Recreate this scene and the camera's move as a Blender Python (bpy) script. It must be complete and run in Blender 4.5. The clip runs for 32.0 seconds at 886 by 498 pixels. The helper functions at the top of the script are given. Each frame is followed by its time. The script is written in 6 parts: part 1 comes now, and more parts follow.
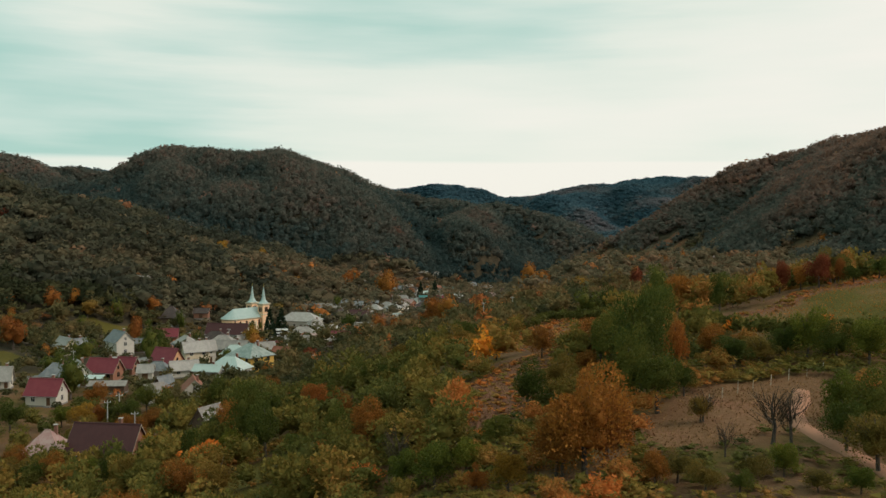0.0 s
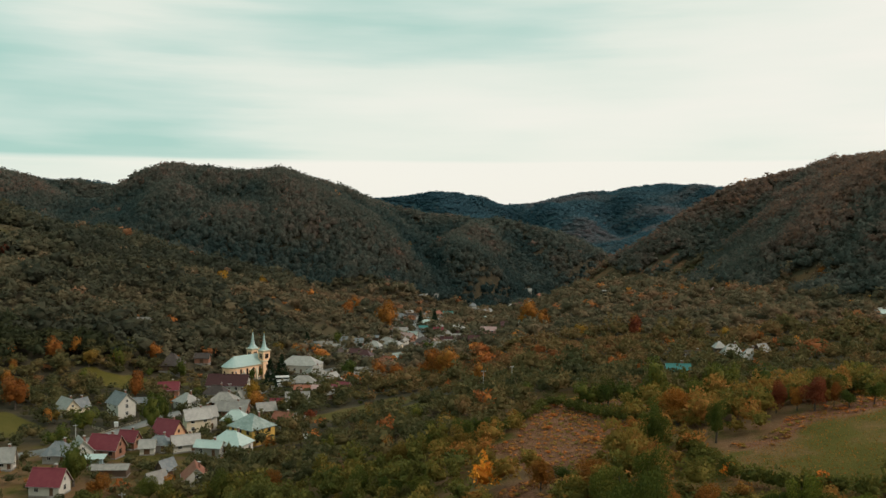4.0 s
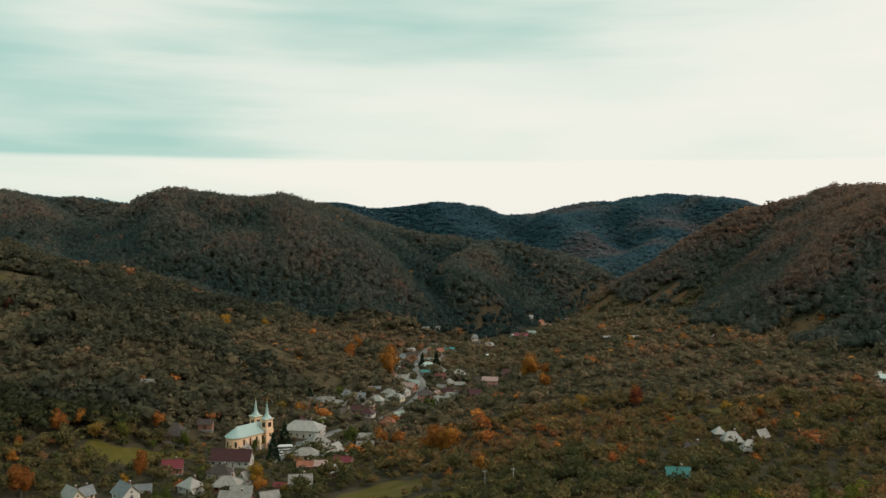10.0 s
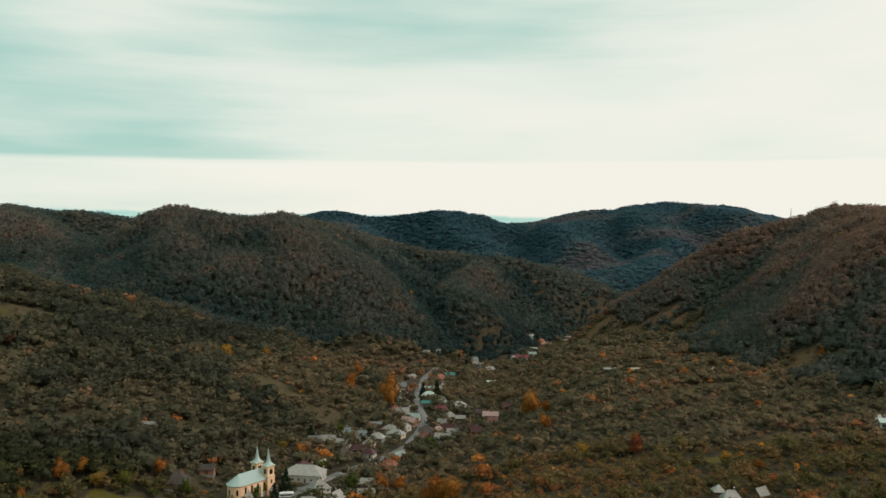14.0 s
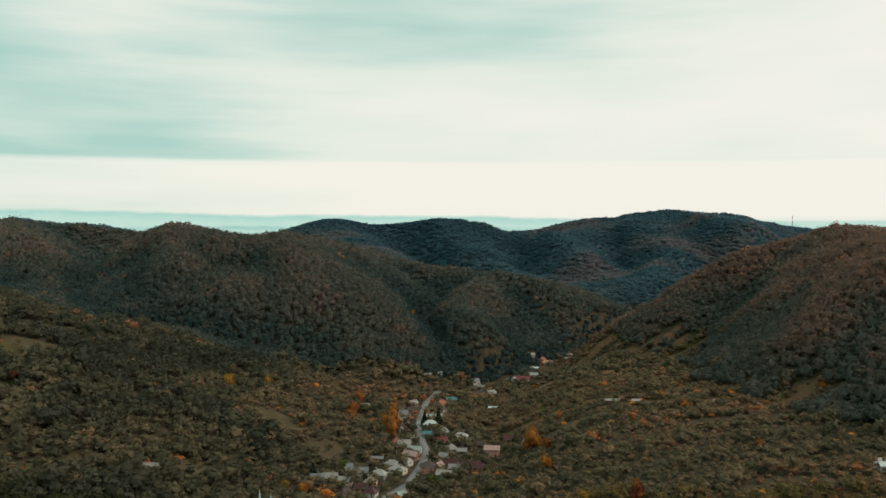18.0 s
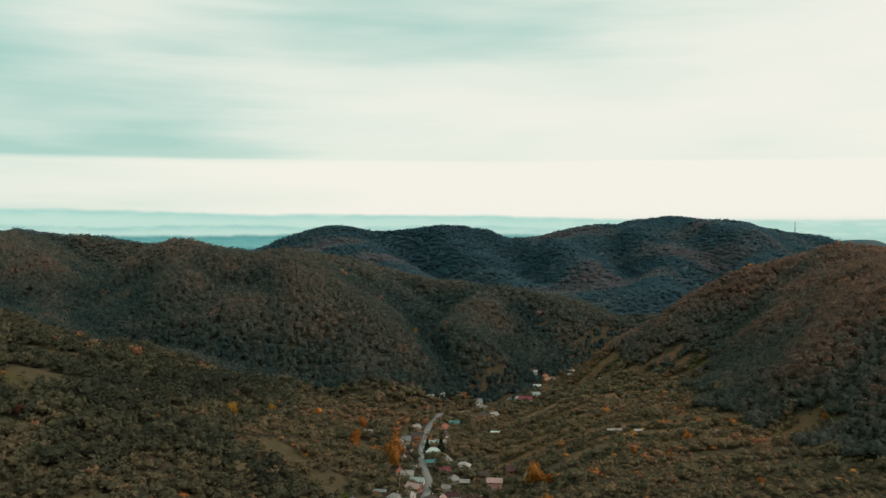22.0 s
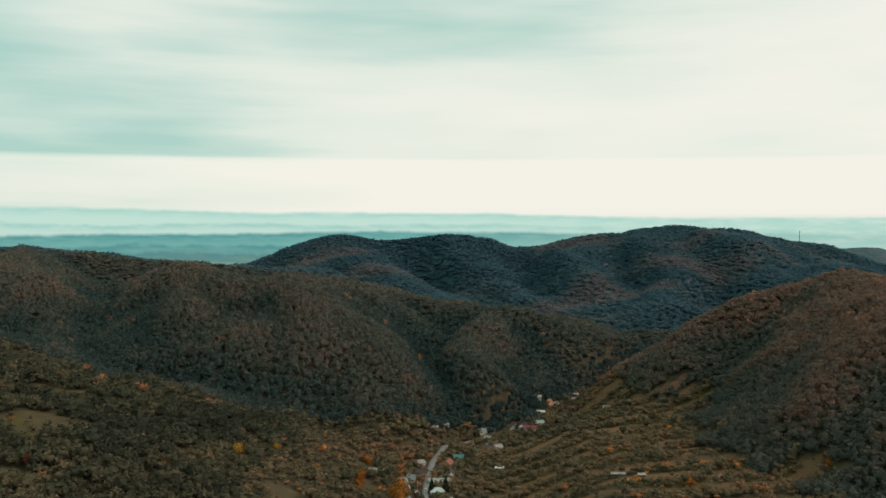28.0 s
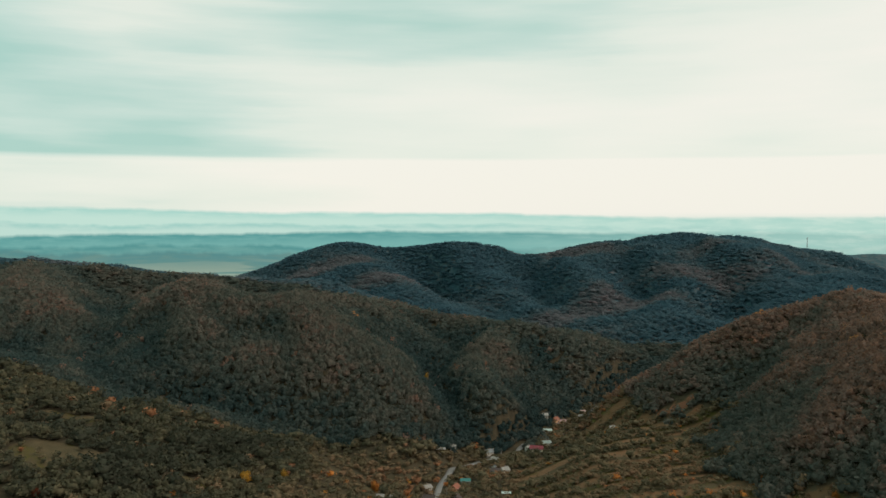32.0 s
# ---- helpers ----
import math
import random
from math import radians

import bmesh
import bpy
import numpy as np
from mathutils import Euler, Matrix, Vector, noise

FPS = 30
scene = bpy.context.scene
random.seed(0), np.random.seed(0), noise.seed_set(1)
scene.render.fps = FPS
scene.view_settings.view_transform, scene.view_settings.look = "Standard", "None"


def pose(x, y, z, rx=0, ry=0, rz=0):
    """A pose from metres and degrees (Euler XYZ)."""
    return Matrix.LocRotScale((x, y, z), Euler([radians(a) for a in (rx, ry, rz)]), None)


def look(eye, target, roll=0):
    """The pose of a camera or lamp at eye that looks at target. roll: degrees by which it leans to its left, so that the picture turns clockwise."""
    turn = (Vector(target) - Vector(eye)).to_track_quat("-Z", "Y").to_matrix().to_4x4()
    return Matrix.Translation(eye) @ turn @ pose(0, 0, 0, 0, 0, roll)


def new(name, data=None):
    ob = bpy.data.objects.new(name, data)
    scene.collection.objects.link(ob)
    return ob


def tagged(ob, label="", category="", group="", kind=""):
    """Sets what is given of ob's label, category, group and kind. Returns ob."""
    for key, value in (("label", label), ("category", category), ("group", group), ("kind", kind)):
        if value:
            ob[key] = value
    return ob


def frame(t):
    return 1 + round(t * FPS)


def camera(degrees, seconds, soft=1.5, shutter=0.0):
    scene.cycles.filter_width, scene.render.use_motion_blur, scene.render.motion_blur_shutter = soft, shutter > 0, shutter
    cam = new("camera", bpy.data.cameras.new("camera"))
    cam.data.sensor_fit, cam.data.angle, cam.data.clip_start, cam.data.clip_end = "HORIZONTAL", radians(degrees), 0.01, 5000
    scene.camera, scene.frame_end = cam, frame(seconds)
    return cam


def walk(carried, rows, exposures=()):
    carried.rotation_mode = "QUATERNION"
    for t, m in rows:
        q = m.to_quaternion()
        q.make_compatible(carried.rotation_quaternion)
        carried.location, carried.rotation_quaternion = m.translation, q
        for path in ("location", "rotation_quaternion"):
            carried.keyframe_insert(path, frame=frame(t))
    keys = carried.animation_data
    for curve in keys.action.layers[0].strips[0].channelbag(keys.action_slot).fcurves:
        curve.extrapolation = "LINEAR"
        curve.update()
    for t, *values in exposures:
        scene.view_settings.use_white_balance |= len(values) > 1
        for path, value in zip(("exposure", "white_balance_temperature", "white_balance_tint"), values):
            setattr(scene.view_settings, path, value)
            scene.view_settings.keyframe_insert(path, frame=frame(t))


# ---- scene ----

# ---- camera: a drone that rises straight up at 6 m/s over the valley's flank ----
cam = camera(55.6, 32.0, soft=1.5)
EYE, CLIMB = 60.0, 6.0


# how far the gusts turn and tip it on the way, in degrees
GUST_T = (0, 3, 6, 8, 11, 14, 17, 20, 23, 25, 28, 30, 32)
GUST_YAW = (-0.027, -0.019, -0.008, 0.031, 0.065, 0.008, -0.023, -0.012, -0.015, -0.073, -0.069, 0.031, 0.119)
GUST_PITCH = (-0.015, -0.004, -0.019, -0.031, -0.046, 0.038, 0.104, 0.050, 0.042, 0.0, -0.062, -0.050, -0.054)


def eye_at(t):
    s = t / 32.0
    yaw = -0.449 * s + 1.398 * s * s + float(np.interp(t, GUST_T, GUST_YAW))
    pitch = -2.05 - 0.146 * s + float(np.interp(t, GUST_T, GUST_PITCH))
    lean = -0.442 + 0.242 * s
    return pose(-1.89 * s, -6.54 * s, EYE + CLIMB * t, 90 + pitch, lean, yaw)


walk(cam, [(t, eye_at(t)) for t in range(33)])

# ---- sky, haze over the far plain, and a weak wide sun behind cloud ----
SUN_AZIMUTH, SUN_HEIGHT = 105.0, 40.0
sun = new("sun", bpy.data.lights.new("sun", "SUN"))
sun.data.energy, sun.data.angle, sun.data.color = 1.5, radians(12), (1.0, 0.92, 0.82)
sun.matrix_world = look((500 * math.sin(radians(SUN_AZIMUTH)), 500 * math.cos(radians(SUN_AZIMUTH)), 460), (0, 0, 45))


class Nodes:
    """Short names for building node trees."""

    def __init__(self, tree):
        self.tree = tree
        tree.nodes.clear()

    def add(self, kind, inputs=None):
        n = self.tree.nodes.new(kind)
        for key, value in (inputs or {}).items():
            if isinstance(value, bpy.types.NodeSocket):
                self.tree.links.new(value, n.inputs[key])
            else:
                n.inputs[key].default_value = value
        return n

    def math(self, op, a, b=0.0, c=0.0, clamp=False):
        n = self.add("ShaderNodeMath", {0: a, 1: b, 2: c})
        n.operation, n.use_clamp = op, clamp
        return n.outputs[0]

    def mix(self, f, a, b, blend="MIX"):
        n = self.add("ShaderNodeMix")
        n.data_type, n.blend_type = "RGBA", blend
        for key, value in ((0, f), (6, a), (7, b)):
            if isinstance(value, bpy.types.NodeSocket):
                self.tree.links.new(value, n.inputs[key])
            else:
                n.inputs[key].default_value = (*value, 1) if isinstance(value, tuple) and len(value) == 3 else value
        return n.outputs[2]

    def ramp(self, f, *stops, ease="EASE"):
        n = self.add("ShaderNodeValToRGB", {0: f})
        n.color_ramp.interpolation = ease
        e = n.color_ramp.elements
        e[0].position, e[1].position = stops[0][0], stops[-1][0]
        for place, colour in stops[1:-1]:
            e.new(place)
        for item, (place, colour) in zip(e, stops):
            colour = colour if isinstance(colour, tuple) else (colour,) * 3
            item.position, item.color = place, (*colour, 1)
        return n.outputs[0]

    def noise(self, where, scale, detail=4.0, rough=0.55, out=0):
        return self.add("ShaderNodeTexNoise", {"Vector": where, "Scale": scale, "Detail": detail, "Roughness": rough}).outputs[out]

    def stretch(self, where, x, y, z):
        n = self.add("ShaderNodeVectorMath", {0: where, 1: (x, y, z)})
        n.operation = "MULTIPLY"
        return n.outputs[0]

    def attribute(self, name):
        n = self.add("ShaderNodeAttribute")
        n.attribute_name = name
        return n.outputs["Fac"]


world = bpy.data.worlds.new("overcast_sky")
scene.world = world
world.use_nodes = True
w = Nodes(world.node_tree)
way = w.add("ShaderNodeTexCoord").outputs["Generated"]
part_xyz = w.add("ShaderNodeSeparateXYZ", {0: way})
wx, wy, wz = part_xyz.outputs
side = w.math("DIVIDE", wx, w.math("MAXIMUM", w.math("ABSOLUTE", wy), 0.25))
# stratus in flat layers, thinner and blue-green towards the west
layer = w.add("ShaderNodeCombineXYZ", {0: w.math("MULTIPLY", side, 1.0), 1: w.math("MULTIPLY", wz, 5.2), 2: 0.37}).outputs[0]
broad = w.noise(w.stretch(layer, 1.15, 1.25, 1.0), 1.7, 2.0, 0.45)
fine = w.noise(w.stretch(layer, 1.5, 2.0, 1.0), 2.6, 4.0, 0.5)
cover = w.math("ADD", w.math("MULTIPLY", broad, 1.0), w.math("MULTIPLY", fine, 0.34))
cover = w.math("ADD", w.math("SUBTRACT", cover, 0.12), w.math("MULTIPLY", side, 0.42))
streaks = w.noise(w.stretch(layer, 1.3, 3.6, 1.0), 2.2, 5.0, 0.55)
cover = w.math("ADD", cover, w.math("MULTIPLY", w.math("SUBTRACT", streaks, 0.5), 0.30))
low_band = w.ramp(w.math("ADD", wz, w.math("MULTIPLY", streaks, 0.004)), (0.063, 1.0), (0.071, 0.0))
cover = w.math("ADD", cover, w.math("MULTIPLY", low_band, 0.42))
cloud = w.ramp(cover, (0.30, (0.43, 0.66, 0.585)), (0.46, (0.61, 0.76, 0.68)), (0.60, (0.79, 0.85, 0.755)), (0.74, (0.865, 0.885, 0.79)), (0.92, (0.935, 0.91, 0.82)), ease="LINEAR")
nishita = w.add("ShaderNodeTexSky")
nishita.sky_type, nishita.sun_disc = "NISHITA", False
nishita.sun_elevation, nishita.sun_rotation = radians(SUN_HEIGHT), radians(SUN_AZIMUTH)
clear = w.mix(1.0, nishita.outputs[0], (0.1, 0.1, 0.1), "MULTIPLY")
above = w.mix(0.06, cloud, clear)
# the hazy plain and low hills many kilometres away: five lines of land, one before the other
def line_of_hills(base, west, rough, fine, seed):
    """Height of one line of hills, with how far each direction lies below it."""
    along_line = w.add("ShaderNodeCombineXYZ", {0: side, 1: seed, 2: 0.0}).outputs[0]
    up = w.math("ADD", w.math("MULTIPLY", w.math("SUBTRACT", w.noise(along_line, rough, 2.0, 0.5), 0.5), fine), base)
    up = w.math("ADD", up, w.math("MULTIPLY", w.math("SUBTRACT", w.noise(along_line, rough * 9, 3.0, 0.6), 0.5), fine * 0.30))
    return w.math("SUBTRACT", w.math("ADD", up, w.math("MULTIPLY", side, west)), wz)


patchy = w.noise(w.add("ShaderNodeCombineXYZ", {0: w.math("MULTIPLY", side, 11.0), 1: w.math("MULTIPLY", wz, 70.0), 2: 1.3}).outputs[0], 2.4, 5.0, 0.6)
whole = above
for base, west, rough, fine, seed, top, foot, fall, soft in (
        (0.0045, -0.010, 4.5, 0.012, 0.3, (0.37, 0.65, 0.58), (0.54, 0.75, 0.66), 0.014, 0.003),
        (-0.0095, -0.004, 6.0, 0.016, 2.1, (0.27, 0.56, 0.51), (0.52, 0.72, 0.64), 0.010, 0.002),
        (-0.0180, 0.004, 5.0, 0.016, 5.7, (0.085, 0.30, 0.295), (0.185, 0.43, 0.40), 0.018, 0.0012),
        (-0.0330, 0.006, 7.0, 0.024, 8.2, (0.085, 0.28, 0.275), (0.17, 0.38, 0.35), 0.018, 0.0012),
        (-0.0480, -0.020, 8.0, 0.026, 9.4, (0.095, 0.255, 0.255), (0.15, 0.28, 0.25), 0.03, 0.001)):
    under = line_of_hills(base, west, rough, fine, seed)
    # haze is painted in: each line of land pales towards its foot
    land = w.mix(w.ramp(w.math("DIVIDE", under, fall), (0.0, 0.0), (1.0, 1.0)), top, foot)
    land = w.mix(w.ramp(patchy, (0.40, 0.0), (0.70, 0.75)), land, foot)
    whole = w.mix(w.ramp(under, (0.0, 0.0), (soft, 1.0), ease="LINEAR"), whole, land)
# pale stubble fields at the foot of the hills, and thicker haze with a white town towards the east
fields = w.noise(w.add("ShaderNodeCombineXYZ", {0: w.math("MULTIPLY", side, 4.0), 1: w.math("MULTIPLY", wz, 75.0), 2: 4.0}).outputs[0], 1.9, 1.0, 0.4)
low = w.ramp(w.math("ADD", wz, 0.1), (0.030, 1.0), (0.056, 0.0))
fields = w.math("MULTIPLY", w.ramp(fields, (0.46, 0.0), (0.50, 1.0), ease="LINEAR"), low)
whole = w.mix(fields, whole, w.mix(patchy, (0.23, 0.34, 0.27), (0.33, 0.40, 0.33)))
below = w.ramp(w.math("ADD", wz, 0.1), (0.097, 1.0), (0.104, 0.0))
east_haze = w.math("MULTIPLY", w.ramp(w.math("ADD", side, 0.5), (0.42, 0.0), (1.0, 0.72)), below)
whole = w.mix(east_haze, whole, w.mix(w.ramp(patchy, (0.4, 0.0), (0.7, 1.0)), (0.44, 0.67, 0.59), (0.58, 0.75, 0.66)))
town = w.math("MULTIPLY", w.ramp(w.math("ABSOLUTE", w.math("ADD", wz, 0.0475)), (0.002, 1.0), (0.007, 0.0)), w.ramp(side, (0.47, 0.0), (0.5, 1.0)))
whole = w.mix(w.math("MULTIPLY", town, w.ramp(patchy, (0.42, 0.2), (0.55, 1.0))), whole, (0.86, 0.87, 0.80))
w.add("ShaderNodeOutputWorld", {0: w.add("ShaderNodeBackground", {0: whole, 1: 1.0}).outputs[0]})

# ---- materials ----
def material(name):
    m = bpy.data.materials.new(name)
    m.use_nodes = True
    n = Nodes(m.node_tree)
    n.where = n.add("ShaderNodeTexCoord").outputs["Object"]
    return m, n


def finish(n, colour, rough=0.8, metal=0.0, bump=None, strength=0.4, distance=0.1, gloss=0.3):
    p = n.add("ShaderNodeBsdfPrincipled", {"Base Color": colour if isinstance(colour, bpy.types.NodeSocket) else (*colour, 1), "Roughness": rough, "Metallic": metal, "Specular IOR Level": gloss})
    if bump is not None:
        n.tree.links.new(n.add("ShaderNodeBump", {"Height": bump, "Strength": strength, "Distance": distance}).outputs[0], p.inputs["Normal"])
    n.add("ShaderNodeOutputMaterial", {0: p.outputs[0]})


def foliage(name, colours, spread=0.5):
    """Leaves of one kind: every tree and every leaf clump a little different."""
    m, n = material(name)
    tree_v = n.add("ShaderNodeObjectInfo").outputs["Random"]
    leaf = n.add("ShaderNodeNewGeometry").outputs["Random Per Island"]
    blotch = n.noise(n.where, 0.35, 3.0)
    f = n.math("ADD", n.math("MULTIPLY", tree_v, 0.45), n.math("ADD", n.math("MULTIPLY", leaf, spread), n.math("MULTIPLY", n.math("SUBTRACT", blotch, 0.5), 0.5)))
    colour = n.ramp(f, *[(i / (len(colours) - 1), c) for i, c in enumerate(colours)], ease="LINEAR")
    p = n.add("ShaderNodeBsdfPrincipled", {"Base Color": colour, "Roughness": 0.75, "Specular IOR Level": 0.15})
    t = n.add("ShaderNodeBsdfTranslucent", {0: colour})
    n.add("ShaderNodeOutputMaterial", {0: n.add("ShaderNodeMixShader", {0: 0.32, 1: p.outputs[0], 2: t.outputs[0]}).outputs[0]})
    return m


def wood_land(name, stops, relief=0.6, speck=0.5, vary=1.0, through_leaf=0.15):
    """Many trees in one sheet of forest: the attribute hue tells them apart."""
    m, n = material(name)
    hue = n.attribute("hue")
    leaf = n.add("ShaderNodeNewGeometry").outputs["Random Per Island"]
    grain = n.noise(n.where, 0.5, 3.0, 0.6)
    f = n.math("ADD", hue, n.math("ADD", n.math("MULTIPLY", n.math("SUBTRACT", leaf, 0.5), 0.10 * vary), n.math("MULTIPLY", n.math("SUBTRACT", grain, 0.5), 0.16 * vary)))
    colour = n.ramp(f, *stops, ease="LINEAR")
    colour = n.mix(n.ramp(n.noise(n.where, 1.6, 2.0), (0.35, 0.0), (0.7, speck)), colour, n.mix(0.55, colour, (0.02, 0.018, 0.012)))
    p = n.add("ShaderNodeBsdfPrincipled", {"Base Color": colour, "Roughness": 0.8, "Specular IOR Level": 0.12})
    n.tree.links.new(n.add("ShaderNodeBump", {"Height": n.noise(n.where, 1.3, 4.0, 0.7), "Strength": relief, "Distance": 0.6}).outputs[0], p.inputs["Normal"])
    t = n.add("ShaderNodeBsdfTranslucent", {0: colour})
    n.add("ShaderNodeOutputMaterial", {0: n.add("ShaderNodeMixShader", {0: through_leaf, 1: p.outputs[0], 2: t.outputs[0]}).outputs[0]})
    return m


LEAF_GREEN = foliage("green_leaves", ((0.032, 0.048, 0.010), (0.062, 0.080, 0.015), (0.105, 0.110, 0.019), (0.17, 0.135, 0.024)))
LEAF_BRIGHT = foliage("bright_green_leaves", ((0.05, 0.072, 0.012), (0.10, 0.118, 0.018), (0.165, 0.16, 0.022), (0.25, 0.185, 0.026)))
LEAF_OLIVE = foliage("olive_leaves", ((0.085, 0.070, 0.017), (0.145, 0.106, 0.023), (0.205, 0.13, 0.028), (0.27, 0.145, 0.03)))
LEAF_ORANGE = foliage("orange_leaves", ((0.13, 0.052, 0.014), (0.23, 0.080, 0.019), (0.32, 0.112, 0.024), (0.40, 0.165, 0.032)))
LEAF_YELLOW = foliage("yellow_leaves", ((0.14, 0.09, 0.018), (0.26, 0.145, 0.022), (0.38, 0.195, 0.026), (0.46, 0.25, 0.034)))
LEAF_RUST = foliage("rust_brown_leaves", ((0.10, 0.058, 0.016), (0.20, 0.088, 0.02), (0.32, 0.118, 0.022), (0.41, 0.17, 0.03)), 0.7)
LEAF_RED = foliage("dark_red_leaves", ((0.08, 0.026, 0.016), (0.15, 0.04, 0.02), (0.22, 0.058, 0.024), (0.29, 0.085, 0.03)))
LEAF_SPRUCE = foliage("dark_spruce_needles", ((0.011, 0.022, 0.012), (0.019, 0.035, 0.018), (0.030, 0.049, 0.022), (0.041, 0.059, 0.027)))
TWIGS = foliage("bare_grey_brown_twigs", ((0.05, 0.036, 0.026), (0.075, 0.055, 0.038), (0.10, 0.07, 0.045), (0.13, 0.085, 0.05)))

NEAR_STOPS = ((0.0, (0.067, 0.078, 0.020)), (0.22, (0.136, 0.128, 0.028)), (0.40, (0.251, 0.172, 0.037)), (0.55, (0.405, 0.178, 0.045)), (0.68, (0.567, 0.180, 0.043)),
              (0.80, (0.672, 0.187, 0.033)), (0.90, (0.800, 0.240, 0.033)), (1.0, (0.896, 0.373, 0.043)))
# distance haze mixed into the next two palettes: greyer and bluer than near scrub
MID_HAZE_STOPS = ((0.0, (0.054, 0.057, 0.038)), (0.22, (0.108, 0.099, 0.058)), (0.40, (0.180, 0.138, 0.078)), (0.55, (0.239, 0.154, 0.090)), (0.68, (0.312, 0.157, 0.087)),
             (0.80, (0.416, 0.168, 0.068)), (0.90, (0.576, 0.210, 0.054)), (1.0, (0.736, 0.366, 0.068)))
HILL_HAZE_STOPS = ((0.0, (0.038, 0.069, 0.068)), (0.22, (0.063, 0.088, 0.079)), (0.40, (0.101, 0.112, 0.091)), (0.55, (0.144, 0.132, 0.105)), (0.68, (0.199, 0.138, 0.109)),
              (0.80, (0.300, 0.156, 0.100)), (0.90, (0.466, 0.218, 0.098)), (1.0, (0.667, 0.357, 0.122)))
HILL_WOOD = wood_land("hazed_autumn_hill_forest", HILL_HAZE_STOPS, 0.2, 0.3, 0.7, 0.46)
NEAR_WOOD = wood_land("warm_autumn_scrub", NEAR_STOPS, 0.4, 0.4, 1.3, 0.3)
MIX_WOOD = wood_land("hazed_autumn_scrub", MID_HAZE_STOPS, 0.2, 0.35, 0.8, 0.36)
VILLAGE_STOPS = ((0.0, (0.047, 0.053, 0.025)), (0.22, (0.097, 0.091, 0.036)), (0.40, (0.164, 0.122, 0.047)), (0.55, (0.227, 0.134, 0.055)), (0.68, (0.294, 0.127, 0.053)),
                 (0.80, (0.412, 0.137, 0.043)), (0.90, (0.587, 0.192, 0.040)), (1.0, (0.734, 0.328, 0.053)))
VILLAGE_WOOD = wood_land("autumn_garden_scrub", VILLAGE_STOPS, 0.3, 0.4, 1.1, 0.3)
HAY_WOOD = wood_land("dry_hay_blades", ((0.0, (0.14, 0.08, 0.035)), (0.4, (0.24, 0.13, 0.06)), (0.6, (0.32, 0.18, 0.085)), (1.0, (0.40, 0.24, 0.12))))
# the blue of distance haze is mixed into these leaf colours
SPUR_WOOD = wood_land("hazed_spur_forest", ((0.0, (0.060, 0.128, 0.162)), (0.35, (0.082, 0.144, 0.170)), (0.60, (0.130, 0.156, 0.168)), (0.8, (0.180, 0.164, 0.174)), (1.0, (0.210, 0.170, 0.174))), 0.05, 0.1, 0.4, 0.55)


def bark():
    m, n = material("grey_brown_bark")
    v = n.noise(n.stretch(n.where, 6.0, 6.0, 1.2), 2.0, 5.0)
    finish(n, n.ramp(v, (0.3, (0.035, 0.026, 0.02)), (0.7, (0.12, 0.095, 0.075))), 0.9, bump=v, strength=0.6, distance=0.05)
    return m


BARK = bark()


